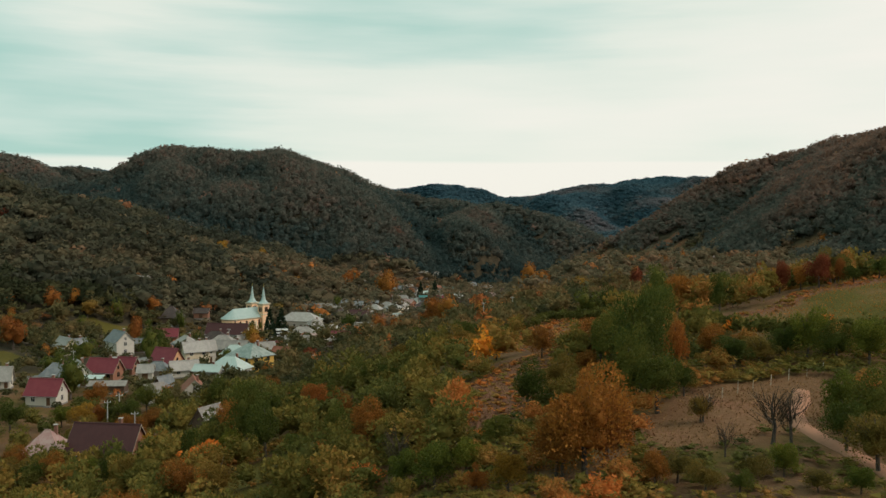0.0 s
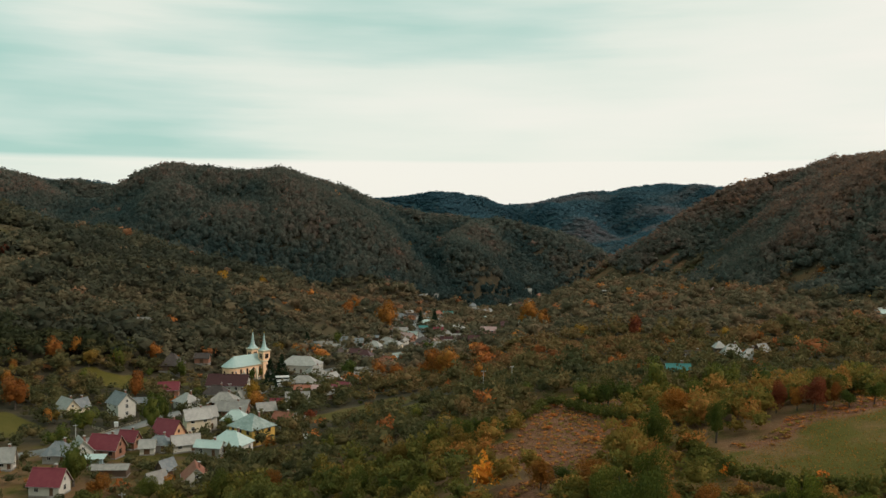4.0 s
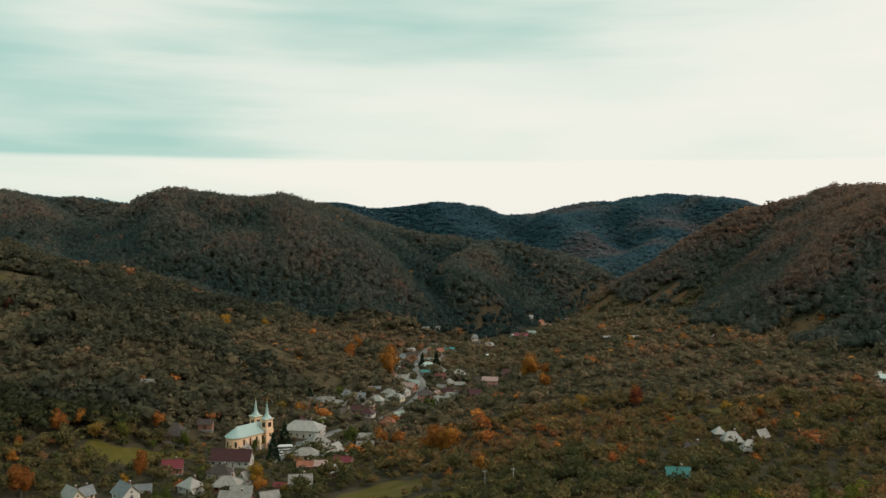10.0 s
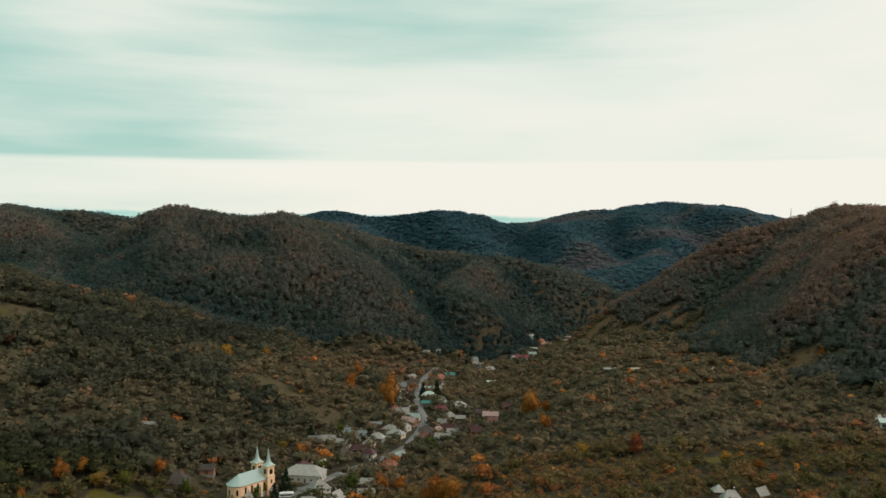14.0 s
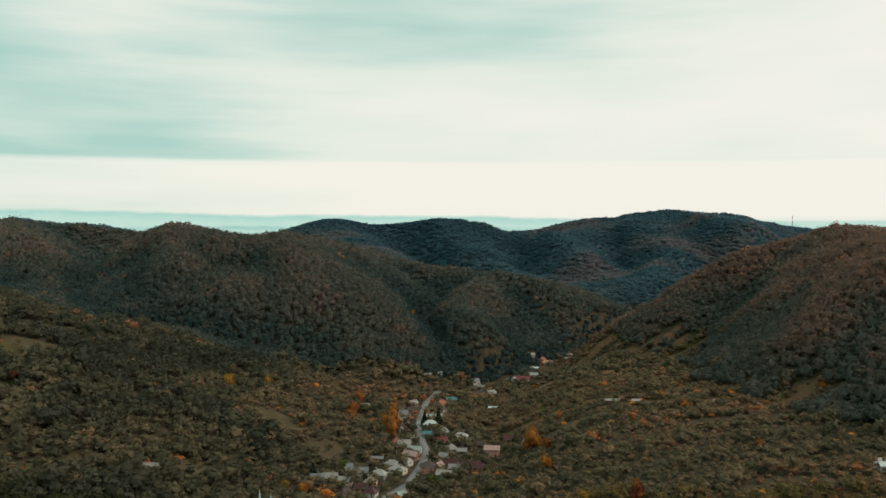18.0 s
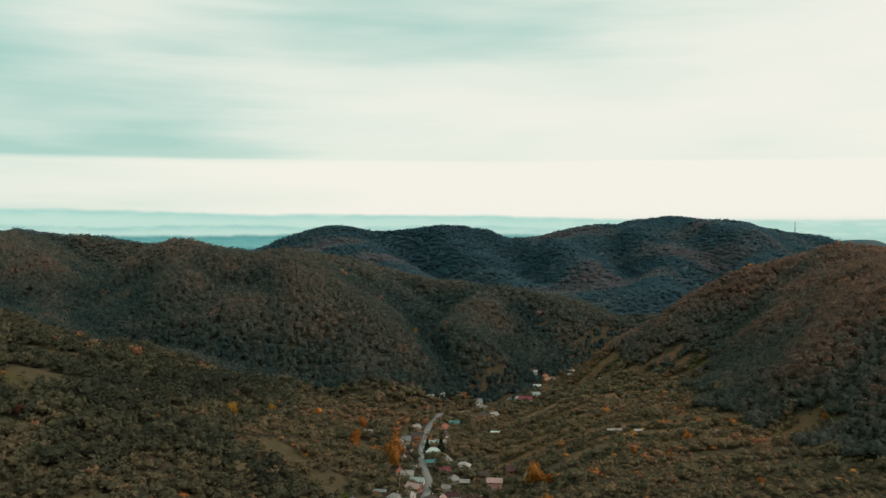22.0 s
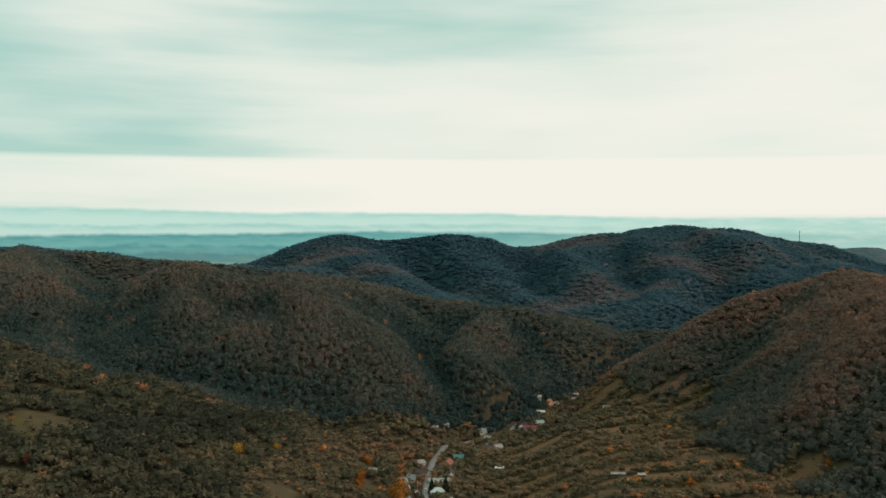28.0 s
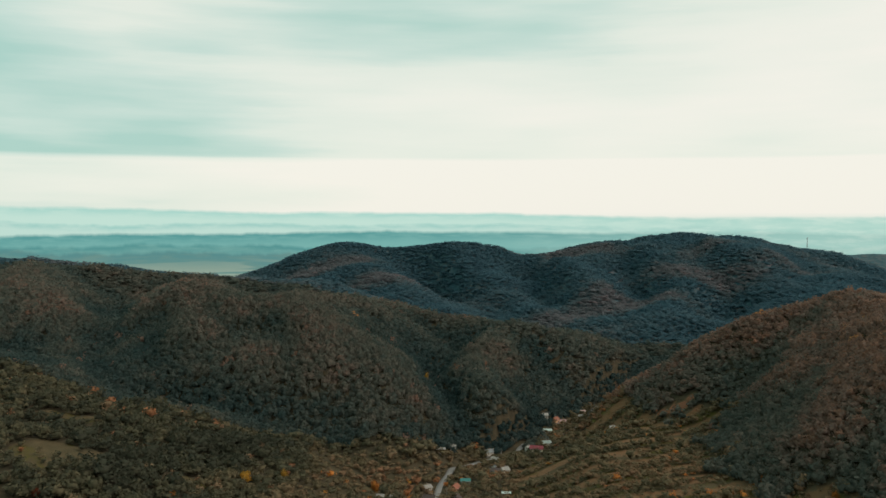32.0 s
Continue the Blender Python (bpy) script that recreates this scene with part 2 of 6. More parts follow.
def ground_material():
    """Grass, dry grass, bare red soil and leaf litter, told apart by the sheet's own attributes."""
    m, n = material("valley_ground")
    litter = n.attribute("litter")
    dry = n.attribute("dry")
    soil = n.attribute("soil")
    far = n.attribute("far")
    grazed = n.attribute("grazed")
    big, mid, small = n.noise(n.where, 0.018, 5.0), n.noise(n.where, 0.11, 5.0, 0.6), n.noise(n.where, 1.7, 4.0, 0.65)
    grass = n.ramp(n.math("ADD", n.math("MULTIPLY", mid, 0.6), n.math("MULTIPLY", small, 0.4)), (0.32, (0.056, 0.052, 0.011)), (0.5, (0.092, 0.076, 0.016)), (0.68, (0.135, 0.100, 0.024)))
    hay = n.ramp(n.math("ADD", n.math("MULTIPLY", mid, 0.5), n.math("MULTIPLY", small, 0.5)), (0.3, (0.095, 0.052, 0.024)), (0.5, (0.165, 0.088, 0.044)), (0.7, (0.24, 0.130, 0.070)))
    meadow = n.ramp(n.math("ADD", n.math("MULTIPLY", mid, 0.6), n.math("MULTIPLY", small, 0.4)), (0.3, (0.040, 0.035, 0.019)), (0.5, (0.066, 0.054, 0.029)), (0.7, (0.104, 0.080, 0.044)))
    hay = n.mix(grazed, hay, meadow)
    earth = n.ramp(small, (0.3, (0.115, 0.052, 0.030)), (0.7, (0.25, 0.112, 0.064)))
    leaves = n.ramp(mid, (0.3, (0.034, 0.030, 0.019)), (0.7, (0.076, 0.060, 0.036)))
    edge = n.math("MULTIPLY", n.math("SUBTRACT", mid, 0.5), 1.2)
    c = n.mix(n.ramp(n.math("ADD", n.math("ADD", dry, edge), n.math("MULTIPLY", n.math("SUBTRACT", big, 0.5), 0.8)), (0.3, 0.0), (0.65, 1.0)), grass, hay)
    c = n.mix(n.ramp(n.math("ADD", soil, edge), (0.35, 0.0), (0.65, 1.0)), c, earth)
    c = n.mix(n.ramp(n.math("ADD", litter, edge), (0.35, 0.0), (0.7, 1.0)), c, leaves)
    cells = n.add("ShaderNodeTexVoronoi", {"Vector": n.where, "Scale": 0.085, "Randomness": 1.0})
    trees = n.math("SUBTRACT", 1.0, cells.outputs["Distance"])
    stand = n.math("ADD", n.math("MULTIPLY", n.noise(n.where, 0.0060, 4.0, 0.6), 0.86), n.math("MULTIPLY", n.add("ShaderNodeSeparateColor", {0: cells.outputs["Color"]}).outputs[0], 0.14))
    # haze over the far range is painted in as blue-grey tones
    hazed_range = n.ramp(stand, (0.36, (0.034, 0.082, 0.102)), (0.48, (0.050, 0.096, 0.110)), (0.58, (0.084, 0.102, 0.108)), (0.70, (0.124, 0.108, 0.116)))
    # shade in the gaps between distant crowns is painted dark
    hazed_range = n.mix(n.ramp(trees, (0.30, 0.5), (0.62, 0.0)), hazed_range, (0.026, 0.058, 0.070))
    c = n.mix(far, c, hazed_range)
    finish(n, c, 0.95, bump=n.math("ADD", small, n.math("MULTIPLY", n.math("MULTIPLY", trees, far), 6.0)), strength=0.7, distance=0.4, gloss=0.1)
    return m


GROUND = ground_material()


def plaster(name, colour, dirt=0.35):
    m, n = material(name)
    v, f = n.noise(n.where, 0.5, 5.0, 0.6), n.noise(n.stretch(n.where, 5, 5, 0.6), 1.0, 4.0)
    c = n.mix(n.ramp(v, (0.42, 0.0), (0.75, dirt)), colour, tuple(k * 0.55 for k in colour))
    c = n.mix(n.ramp(f, (0.55, 0.0), (0.8, 0.35)), c, tuple(k * 0.7 for k in colour))
    finish(n, c, 0.9, bump=n.noise(n.where, 9.0, 3.0), strength=0.25, distance=0.02)
    return m


def sheet_roof(name, colour, worn, rough=0.45, metal=0.25, wear=0.5, rust=(0.17, 0.085, 0.05)):
    m, n = material(name)
    v, f = n.noise(n.where, 0.7, 6.0, 0.68), n.noise(n.stretch(n.where, 2.2, 0.7, 0.7), 1.6, 5.0, 0.65)
    own = n.add("ShaderNodeObjectInfo").outputs["Random"]
    c = n.mix(n.ramp(v, (0.42, 0.0), (0.58, wear)), colour, worn)
    c = n.mix(n.ramp(f, (0.56, 0.0), (0.72, 0.5)), c, rust)
    c = n.mix(n.math("MULTIPLY", own, 0.25), c, tuple(k * 0.6 for k in colour))
    finish(n, c, rough, metal, bump=f, strength=0.25, distance=0.04)
    return m


WALLS = {
    "white": plaster("white_limewash_plaster", (0.56, 0.52, 0.45)),
    "cream": plaster("cream_plaster", (0.66, 0.55, 0.39)),
    "peach": plaster("peach_orange_plaster", (0.66, 0.36, 0.20)),
    "yellow": plaster("ochre_yellow_plaster", (0.62, 0.38, 0.09)),
    "church": plaster("apricot_church_plaster", (0.86, 0.54, 0.33), 0.15),
    "grey": plaster("grey_cement_render", (0.30, 0.28, 0.25)),
    "brick": plaster("raw_red_brickwork", (0.30, 0.14, 0.09)),
    "pink": plaster("pink_plaster", (0.56, 0.26, 0.22)),
    "blue": plaster("pale_blue_plaster", (0.33, 0.42, 0.45)),
    "wood": plaster("weathered_dark_boards", (0.13, 0.085, 0.06), 0.6),
}
ROOFS = {
    "grey": sheet_roof("grey_fibre_cement_roof", (0.22, 0.205, 0.185), (0.36, 0.33, 0.29), 0.75, 0.0),
    "pale": sheet_roof("pale_galvanised_roof", (0.31, 0.29, 0.265), (0.44, 0.41, 0.37), 0.5, 0.3),
    "blue": sheet_roof("blue_grey_slate_roof", (0.14, 0.155, 0.16), (0.25, 0.255, 0.255), 0.6, 0.1),
    "teal": sheet_roof("pale_green_copper_sheet_roof", (0.21, 0.26, 0.235), (0.40, 0.43, 0.385), 0.45, 0.25),
    "church": sheet_roof("pale_verdigris_church_roof", (0.36, 0.46, 0.43), (0.46, 0.54, 0.50), 0.45, 0.2, 0.4, (0.30, 0.36, 0.33)),
    "mint": sheet_roof("bright_mint_sheet_roof", (0.42, 0.51, 0.47), (0.56, 0.60, 0.55), 0.4, 0.2, 0.3),
    "aqua": sheet_roof("turquoise_sheet_roof", (0.035, 0.17, 0.155), (0.07, 0.22, 0.20), 0.4, 0.1, 0.3),
    "red": sheet_roof("raspberry_red_sheet_roof", (0.17, 0.026, 0.036), (0.23, 0.05, 0.055), 0.4, 0.1, 0.3, (0.12, 0.02, 0.025)),
    "maroon": sheet_roof("dark_maroon_sheet_roof", (0.06, 0.018, 0.018), (0.09, 0.032, 0.029), 0.45, 0.1, 0.3, (0.05, 0.014, 0.014)),
    "tile": sheet_roof("weathered_red_clay_tiles", (0.25, 0.085, 0.05), (0.33, 0.15, 0.10), 0.8, 0.0),
    "rose": sheet_roof("faded_rusty_pink_sheet_roof", (0.34, 0.20, 0.18), (0.42, 0.31, 0.28), 0.6, 0.1, 0.7, (0.20, 0.07, 0.06)),
    "dark": sheet_roof("dark_brown_tile_roof", (0.05, 0.036, 0.032), (0.09, 0.07, 0.06), 0.7, 0.0),
}


def plain(name, colour, rough=0.6, metal=0.0):
    m, n = material(name)
    v = n.noise(n.where, 2.0, 4.0)
    finish(n, n.mix(n.ramp(v, (0.4, 0.0), (0.8, 0.4)), colour, tuple(k * 0.6 for k in colour)), rough, metal, bump=v, strength=0.15, distance=0.02)
    return m


def glass_dark():
    m, n = material("dark_window_glass")
    finish(n, (0.012, 0.014, 0.015), 0.22, 0.0, gloss=0.25)
    return m


PANE = glass_dark()
FRAME_WHITE, FRAME_BROWN = plain("white_window_paint", (0.6, 0.58, 0.54)), plain("brown_window_paint", (0.10, 0.055, 0.03))
STONE = plain("grey_stone_plinth", (0.24, 0.22, 0.2), 0.9)
BRICK_STACK = plain("sooty_brick_chimney", (0.22, 0.11, 0.08), 0.9)
DOOR_WOOD = plain("brown_door_boards", (0.12, 0.06, 0.03), 0.7)
ASPHALT = plain("worn_grey_asphalt", (0.19, 0.182, 0.172), 0.9)
RED_EARTH = plain("trodden_red_earth", (0.33, 0.165, 0.10), 0.95)
CONCRETE = plain("pale_concrete", (0.42, 0.40, 0.37), 0.9)
STEEL = plain("galvanised_steel", (0.42, 0.43, 0.43), 0.45, 0.7)
GILT = plain("gilt_metal_cross", (0.55, 0.40, 0.12), 0.35, 0.8)
POST_WOOD = plain("silvered_wood_post", (0.34, 0.29, 0.22), 0.9)
WHITE_PAINT = plain("white_vehicle_paint", (0.72, 0.72, 0.70), 0.3)
TYRE = plain("black_rubber", (0.02, 0.02, 0.02), 0.8)
LOG = plain("pale_sawn_timber", (0.48, 0.42, 0.33), 0.85)

# ---- the lie of the land: a valley floor, a shelf on its east side and wooded ridges ----
VALLEY_Y = (-1500, 100, 270, 430, 560, 640, 720, 830, 900, 1000, 1160, 1400, 1700, 2200, 5200)
VALLEY_X = (-160, -125, -112, -85, -45, -18, -16, -8, 25, 85, 178, 300, 430, 500, 500)
VALLEY_Z = (40, 11, 8, -1, -4, -6, -9, -14, -18, -22, -25, -28, -32, -40, -130)
SHELF_Y = (-1500, 0, 80, 170, 300, 450, 600, 1000, 1300, 5200)
SHELF_H = (10, 26, 26, 27, 19, 26, 33, 30, 10, 0)
RIDGES, FOLDS, FAR_FOLDS = {}, [], []


def crest(name, slope, round_top, *line):
    """A ridge: how steeply its sides fall, how round its top is, and the points of its crest."""
    RIDGES[name] = (slope, round_top, line)


crest("west_dome", 0.91, 57, (-470, 1330, 126), (-386, 1197, 149), (-288, 1104, 136), (-226, 1108, 134), (-157, 1022, 112), (-118, 988, 81))
crest("west_foot", 0.55, 20, (-110, 950, 56), (-86, 862, 22), (-72, 805, 2))
crest("west_crest", 0.68, 40, (-224, 1130, 136), (-168, 1249, 122), (-109, 1366, 98), (2, 1344, 84), (73, 1345, 71))
crest("west_knob_spur", 0.74, 40, (-371, 1213, 145), (-336, 1038, 120), (-246, 992, 95))
crest("west_range", 0.51, 60, (-1900, 1900, 200), (-861, 1662, 151), (-758, 1653, 147), (-620, 1628, 140), (-470, 1640, 124), (-300, 1700, 116))
crest("west_side", 0.60, 55, (-856, 1663, 152), (-691, 1296, 144), (-572, 1179, 127), (-520, 1080, 82))
crest("second_dome", 0.90, 33, (71, 1336, 75), (48, 1208, 61), (6, 1076, 54), (26, 1014, 38))
crest("second_nose", 0.75, 20, (87, 1328, 82), (141, 1334, 65), (220, 1422, 45), (296, 1521, 12))
crest("west_spur", 0.29, 43, (-1500, 1000, 210), (-620, 821, 118), (-353, 748, 70), (-191, 639, 27))
crest("grove_spur", 0.34, 41, (-629, 808, 106), (-327, 610, 69), (-281, 499, 47), (-235, 480, 28))
crest("east_ridge", 0.76, 39, (1900, 500, 320), (900, 560, 250), (509, 616, 192), (438, 712, 157), (452, 816, 144), (498, 1028, 154))
crest("east_nose", 0.76, 27, (504, 1053, 143), (377, 1039, 128), (326, 1050, 91), (272, 1058, 55), (230, 1083, 19))
crest("east_back", 0.63, 39, (542, 1081, 141), (800, 1350, 130), (1100, 1900, 100))
crest("far_range", 0.42, 45, (-900, 2760, -60), (-585, 2735, 42), (-520, 2730, 78), (-465, 2730, 114), (-419, 2725, 146), (-369, 2720, 160), (-317, 2720, 148), (-244, 2720, 139), (-96, 2720, 150), (32, 2715, 157),
      (105, 2710, 146), (197, 2700, 122), (288, 2700, 128), (398, 2710, 147), (525, 2715, 154), (607, 2715, 168), (643, 2720, 186), (707, 2720, 195), (779, 2725, 186), (870, 2730, 171), (979, 2740, 160), (1106, 2750, 147), (1196, 2740, 132), (1290, 2730, 88), (1420, 2720, 60))
crest("far_last", 0.40, 40, (1400, 3060, 116), (1500, 3050, 124), (1600, 3050, 100))
crest("far_spur", 0.35, 60, (30, 2710, 150), (111, 2451, 88), (240, 2280, 73), (250, 1950, 20))
crest("far_spur_middle", 0.35, 60, (480, 2690, 164), (387, 2255, 98), (348, 2095, 81), (340, 1850, 22))
crest("far_spur_east", 0.37, 59, (663, 2690, 188), (603, 2263, 109), (560, 2038, 65), (386, 1737, 23))
crest("far_spur_outer", 0.33, 62, (870, 2717, 184), (809, 2341, 162), (800, 1950, 70), (640, 1700, 24))
crest("far_fore_spur", 0.5, 25, (569, 1850, 40), (494, 1800, 31), (423, 1760, 29), (371, 1735, 16), (339, 1720, 0))
crest("far_second_spur", 0.5, 25, (517, 2150, 46), (424, 2050, 39), (351, 1950, 36), (310, 1900, 29), (270, 1850, 17))
crest("far_spur_west", 0.33, 65, (-330, 2690, 146), (-300, 2500, 108), (-180, 2250, 62), (-60, 1950, 30))


def fold(folds, high, wide, *line):
    """A gully (minus) or a side spur (plus) on a hillside, from its head down."""
    folds.append((high, wide, line))


fold(FOLDS, -9, 30, (-110, 1290), (-45, 1180), (-28, 1090), (-20, 1000), (-8, 930))
fold(FOLDS, 4, 24, (-205, 1080), (-178, 1010), (-165, 950), (-155, 890))
fold(FOLDS, -12, 40, (-455, 1280), (-415, 1130), (-385, 1030), (-340, 930), (-310, 870))
fold(FOLDS, -2, 26, (-300, 1060), (-272, 990), (-258, 925), (-250, 880))
fold(FOLDS, -10, 30, (100, 1290), (95, 1180), (88, 1110), (82, 1040))
fold(FOLDS, -10, 50, (-700, 1500), (-600, 1340), (-540, 1220), (-490, 1100))
fold(FOLDS, -4, 34, (447, 900), (340, 812), (292, 756), (264, 734))
fold(FOLDS, 0, 30, (420, 975), (350, 985), (300, 965), (262, 950))
fold(FOLDS, 3, 24, (-245, 1080), (-215, 990), (-200, 930), (-190, 880))
fold(FOLDS, -0, 26, (-120, 990), (-95, 940), (-75, 900), (-60, 860))
fold(FOLDS, 5, 32, (428, 960), (360, 910), (300, 870))
fold(FOLDS, 1, 30, (430, 800), (350, 700), (290, 640))
for high, wide, *line in ((-26, 55, (168, 2640), (185, 2400), (215, 2150), (256, 1984)), (-28, 60, (507, 2640), (483, 2380), (440, 2150), (380, 1900)),
                          (-30, 60, (744, 2500), (690, 2150), (560, 1843)), (-26, 65, (-203, 2800), (-117, 2532), (-13, 2276)), (-26, 70, (1097, 2650), (950, 2300), (818, 2094)),
                          (18, 45, (250, 2650), (300, 2450), (310, 2250)), (18, 45, (560, 2680), (530, 2450), (500, 2250)), (18, 50, (760, 2700), (740, 2450), (720, 2250)), (16, 45, (-60, 2780), (-10, 2560), (40, 2350))):
    fold(FAR_FOLDS, high, wide, *line)
LUMPS = [(random.uniform(0, 6.3), random.uniform(0, 6.3), size) for size in (430, 310, 190, 130, 84, 61, 37, 26, 15, 11)]


def lumps(x, y):
    """Soft irregular swellings, about -1 to 1."""
    h = 0 * x
    for a, b, size in LUMPS:
        c, s = math.cos(a * 3.7), math.sin(a * 3.7)
        u, v = (c * x + s * y) / size, (c * y - s * x) / size
        h = h + (size / 430) ** 0.9 * np.sin(u * 6.28 + a + 1.3 * np.sin(v * 4.1 + b)) * np.sin(v * 6.28 + b)
    return h


def smooth(a, b, v):
    v = np.clip((v - a) / (b - a), 0, 1)
    return v * v * (3 - 2 * v)


def ridge(x, y, slope, round_top, line):
    best = np.full(np.shape(x), -1e4)
    for (ax, ay, az), (bx, by, bz) in zip(line, line[1:]):
        k = np.clip(((x - ax) * (bx - ax) + (y - ay) * (by - ay)) / ((bx - ax) ** 2 + (by - ay) ** 2), 0, 1)
        d = np.hypot(x - ax - k * (bx - ax), y - ay - k * (by - ay))
        best = np.maximum(best, az + k * (bz - az) - slope * (np.sqrt(d * d + round_top ** 2) - round_top))
    return best


def over(a, b, k):
    return 0.5 * (a + b + np.sqrt((a - b) ** 2 + k * k))


def valley(x, y):
    """Sideways distance from the valley's line, and its floor."""
    xv = sum(np.interp(y + o, VALLEY_Y, VALLEY_X) for o in (-50, -20, 20, 50)) / 4
    zv = sum(np.interp(y + o, VALLEY_Y, VALLEY_Z) for o in (-50, -20, 20, 50)) / 4
    return x - xv, zv


def spurs(x, y, size):
    """Gullies and spurs on a hillside, -1 to 1."""
    u, v = x / size, y / size
    return 0.6 * np.sin(6.28 * u + 1.6 * np.sin(3.3 * v + 0.7)) * np.cos(2.1 * v + 0.9 * np.sin(4.4 * u)) + 0.4 * np.sin(11.3 * u - 4.2 * v + 1.2 * np.sin(7.1 * v))


def folded(x, y, folds):
    """How much the gullies and side spurs lower or raise the hillside."""
    h = 0 * x
    for high, wide, line in folds:
        best, rise, n = np.full(np.shape(x), 1e9), 0 * x, len(line) - 1
        for i, ((ax, ay), (bx, by)) in enumerate(zip(line, line[1:])):
            k = np.clip(((x - ax) * (bx - ax) + (y - ay) * (by - ay)) / ((bx - ax) ** 2 + (by - ay) ** 2), 0, 1)
            d = np.hypot(x - ax - k * (bx - ax), y - ay - k * (by - ay))
            rise = np.where(d < best, (i + k) / n, rise)
            best = np.minimum(best, d)
        h = h + high * np.exp(-(best / wide) ** 2) * smooth(0, 0.4, rise) * (1 - 0.5 * smooth(0.8, 1, rise))
    return h


def ground(x, y):
    x, y = np.asarray(x, float), np.asarray(y, float)
    d, floor_z = valley(x, y)
    shelf = sum(np.interp(y + o, SHELF_Y, SHELF_H) for o in (-60, -20, 20, 60)) / 4
    h = floor_z + shelf * smooth(45, 160, d) + 0.03 * np.clip(d - 150, 0, 400) + 0.09 * np.clip(-d - 45, 0, 260) * (1 - smooth(1300, 2000, y))
    h = h + 11.5 * np.exp(-((x - 92) / 48) ** 2 - ((y - 158) / 46) ** 2)
    low = h
    for slope, round_top, line in RIDGES.values():
        h = over(h, ridge(x, y, slope, round_top, line), 6.0)
    hill = np.clip((h - low) / 60, 0, 1)
    flank = smooth(6, 30, h - low) * (1 - smooth(90, 132, h))
    h = h + (spurs(x, y, 215.0) * 4 * flank + folded(x, y, FOLDS) * 1.5 * smooth(3, 20, h - low)) * (1 - smooth(1600, 1900, y))
    h = h + (spurs(x + 300, y, 420.0) * 14 * smooth(15, 45, h) * (1 - smooth(70, 125, h)) + folded(x, y, FAR_FOLDS) * 1.5 * smooth(0, 30, h)) * smooth(1650, 1950, y) * (1 - smooth(2640, 2760, y))
    gorge = smooth(830, 900, y) * (1 - smooth(1350, 1600, y))
    h = floor_z + (h - floor_z) * (1 - gorge * (1 - smooth(12, np.where(d < 0, 34, 50), np.abs(d))))
    fade = 1 - smooth(3000, 3800, y)
    return h * fade + (1 - fade) * np.minimum(h, -130.0) + lumps(x, y) * (0.5 + 3.5 * hill)

# ---- mesh helpers ----
def mesh_of(name, verts, faces, mat, flat=True):
    me = bpy.data.meshes.new(name)
    me.from_pydata(verts.tolist() if hasattr(verts, "tolist") else verts, [], faces.tolist() if hasattr(faces, "tolist") else faces)
    me.materials.append(mat)
    if not flat:
        me.shade_smooth()
    me.update()
    return me


def give(me, name, values):
    """A number for each vertex of a mesh."""
    a = me.attributes.new(name, "FLOAT", "POINT")
    a.data.foreach_set("value", np.asarray(values, np.float32))


def part(name, bm, mat, parent, label=""):
    me = bpy.data.meshes.new(name)
    bm.to_mesh(me)
    bm.free()
    me.materials.append(mat)
    ob = new(name, me)
    ob.parent = parent
    return tagged(ob, label)


def box(bm, x0, x1, y0, y1, z0, z1):
    v = [bm.verts.new((x, y, z)) for z in (z0, z1) for x, y in ((x0, y0), (x1, y0), (x1, y1), (x0, y1))]
    for f in ((3, 2, 1, 0), (4, 5, 6, 7), (0, 1, 5, 4), (1, 2, 6, 5), (2, 3, 7, 6), (3, 0, 4, 7)):
        bm.faces.new([v[i] for i in f])
    return bm


def solid(name, dims, mat, parent, label=""):
    return part(name, box(bmesh.new(), *dims), mat, parent, label)


def loft(bm, rings, cap=True):
    """Rings of points joined one after another."""
    made = [[bm.verts.new(p) for p in r] for r in rings]
    for a, b in zip(made, made[1:]):
        for i in range(len(a)):
            j = (i + 1) % len(a)
            bm.faces.new((a[i], a[j], b[j], b[i]))
    if cap:
        bm.faces.new(made[0][::-1])
        bm.faces.new(made[-1])
    return bm


def circle(r, z, n=8, x=0.0, y=0.0, turn=0.0):
    return [(x + r * math.cos(turn + 6.2832 * i / n), y + r * math.sin(turn + 6.2832 * i / n), z) for i in range(n)]


def thing(name, x, y, rot, label, category, group="", sink=0.0, z=None):
    e = new(name)
    e.matrix_world = pose(x, y, float(ground(x, y)) - sink if z is None else z, 0, 0, rot)
    return tagged(e, label, category, group)


# ---- where open land, tracks and fields lie ----
CLEARINGS = []


def clearing(x, y, long, wide, turn, dryness, bare=0.0):
    """An open place: its middle, half its length and width, its turn, how dry its grass is and how bare its soil."""
    CLEARINGS.append((x, y, long, wide, turn, dryness, bare))


clearing(74, 142, 34, 16, 12, 0.36)
clearing(86, 159, 34, 5, 12, 0.9, 0.8)
clearing(36, 94, 19, 8.5, 43, 0.95, 0.3)
clearing(11, 132, 9, 26, -12, 0.9, 0.9)
clearing(30, 196, 15, 50, -10, 0.9, 0.8)
clearing(58, 212, 14, 8, 10, 0.9, 0.8)
clearing(-28, 124, 7, 11, 20, 0.0)
clearing(-27, 105, 6, 8, 10, 0.0)
clearing(70, 236, 22, 7, 10, 0.9, 0.6)
clearing(-304, 625, 40, 22, 12, 0.75)
clearing(-318, 606, 12, 26, 70, 0.6, 0.1)
clearing(-300, 545, 22, 12, 0, 0.7)
clearing(-350, 730, 30, 10, 10, 0.6)
clearing(-215, 640, 14, 10, 30, 0.6)
clearing(246, 958, 30, 8, 8, 1.0, 0.6)
clearing(222, 934, 28, 5, 10, 1.0, 0.4)
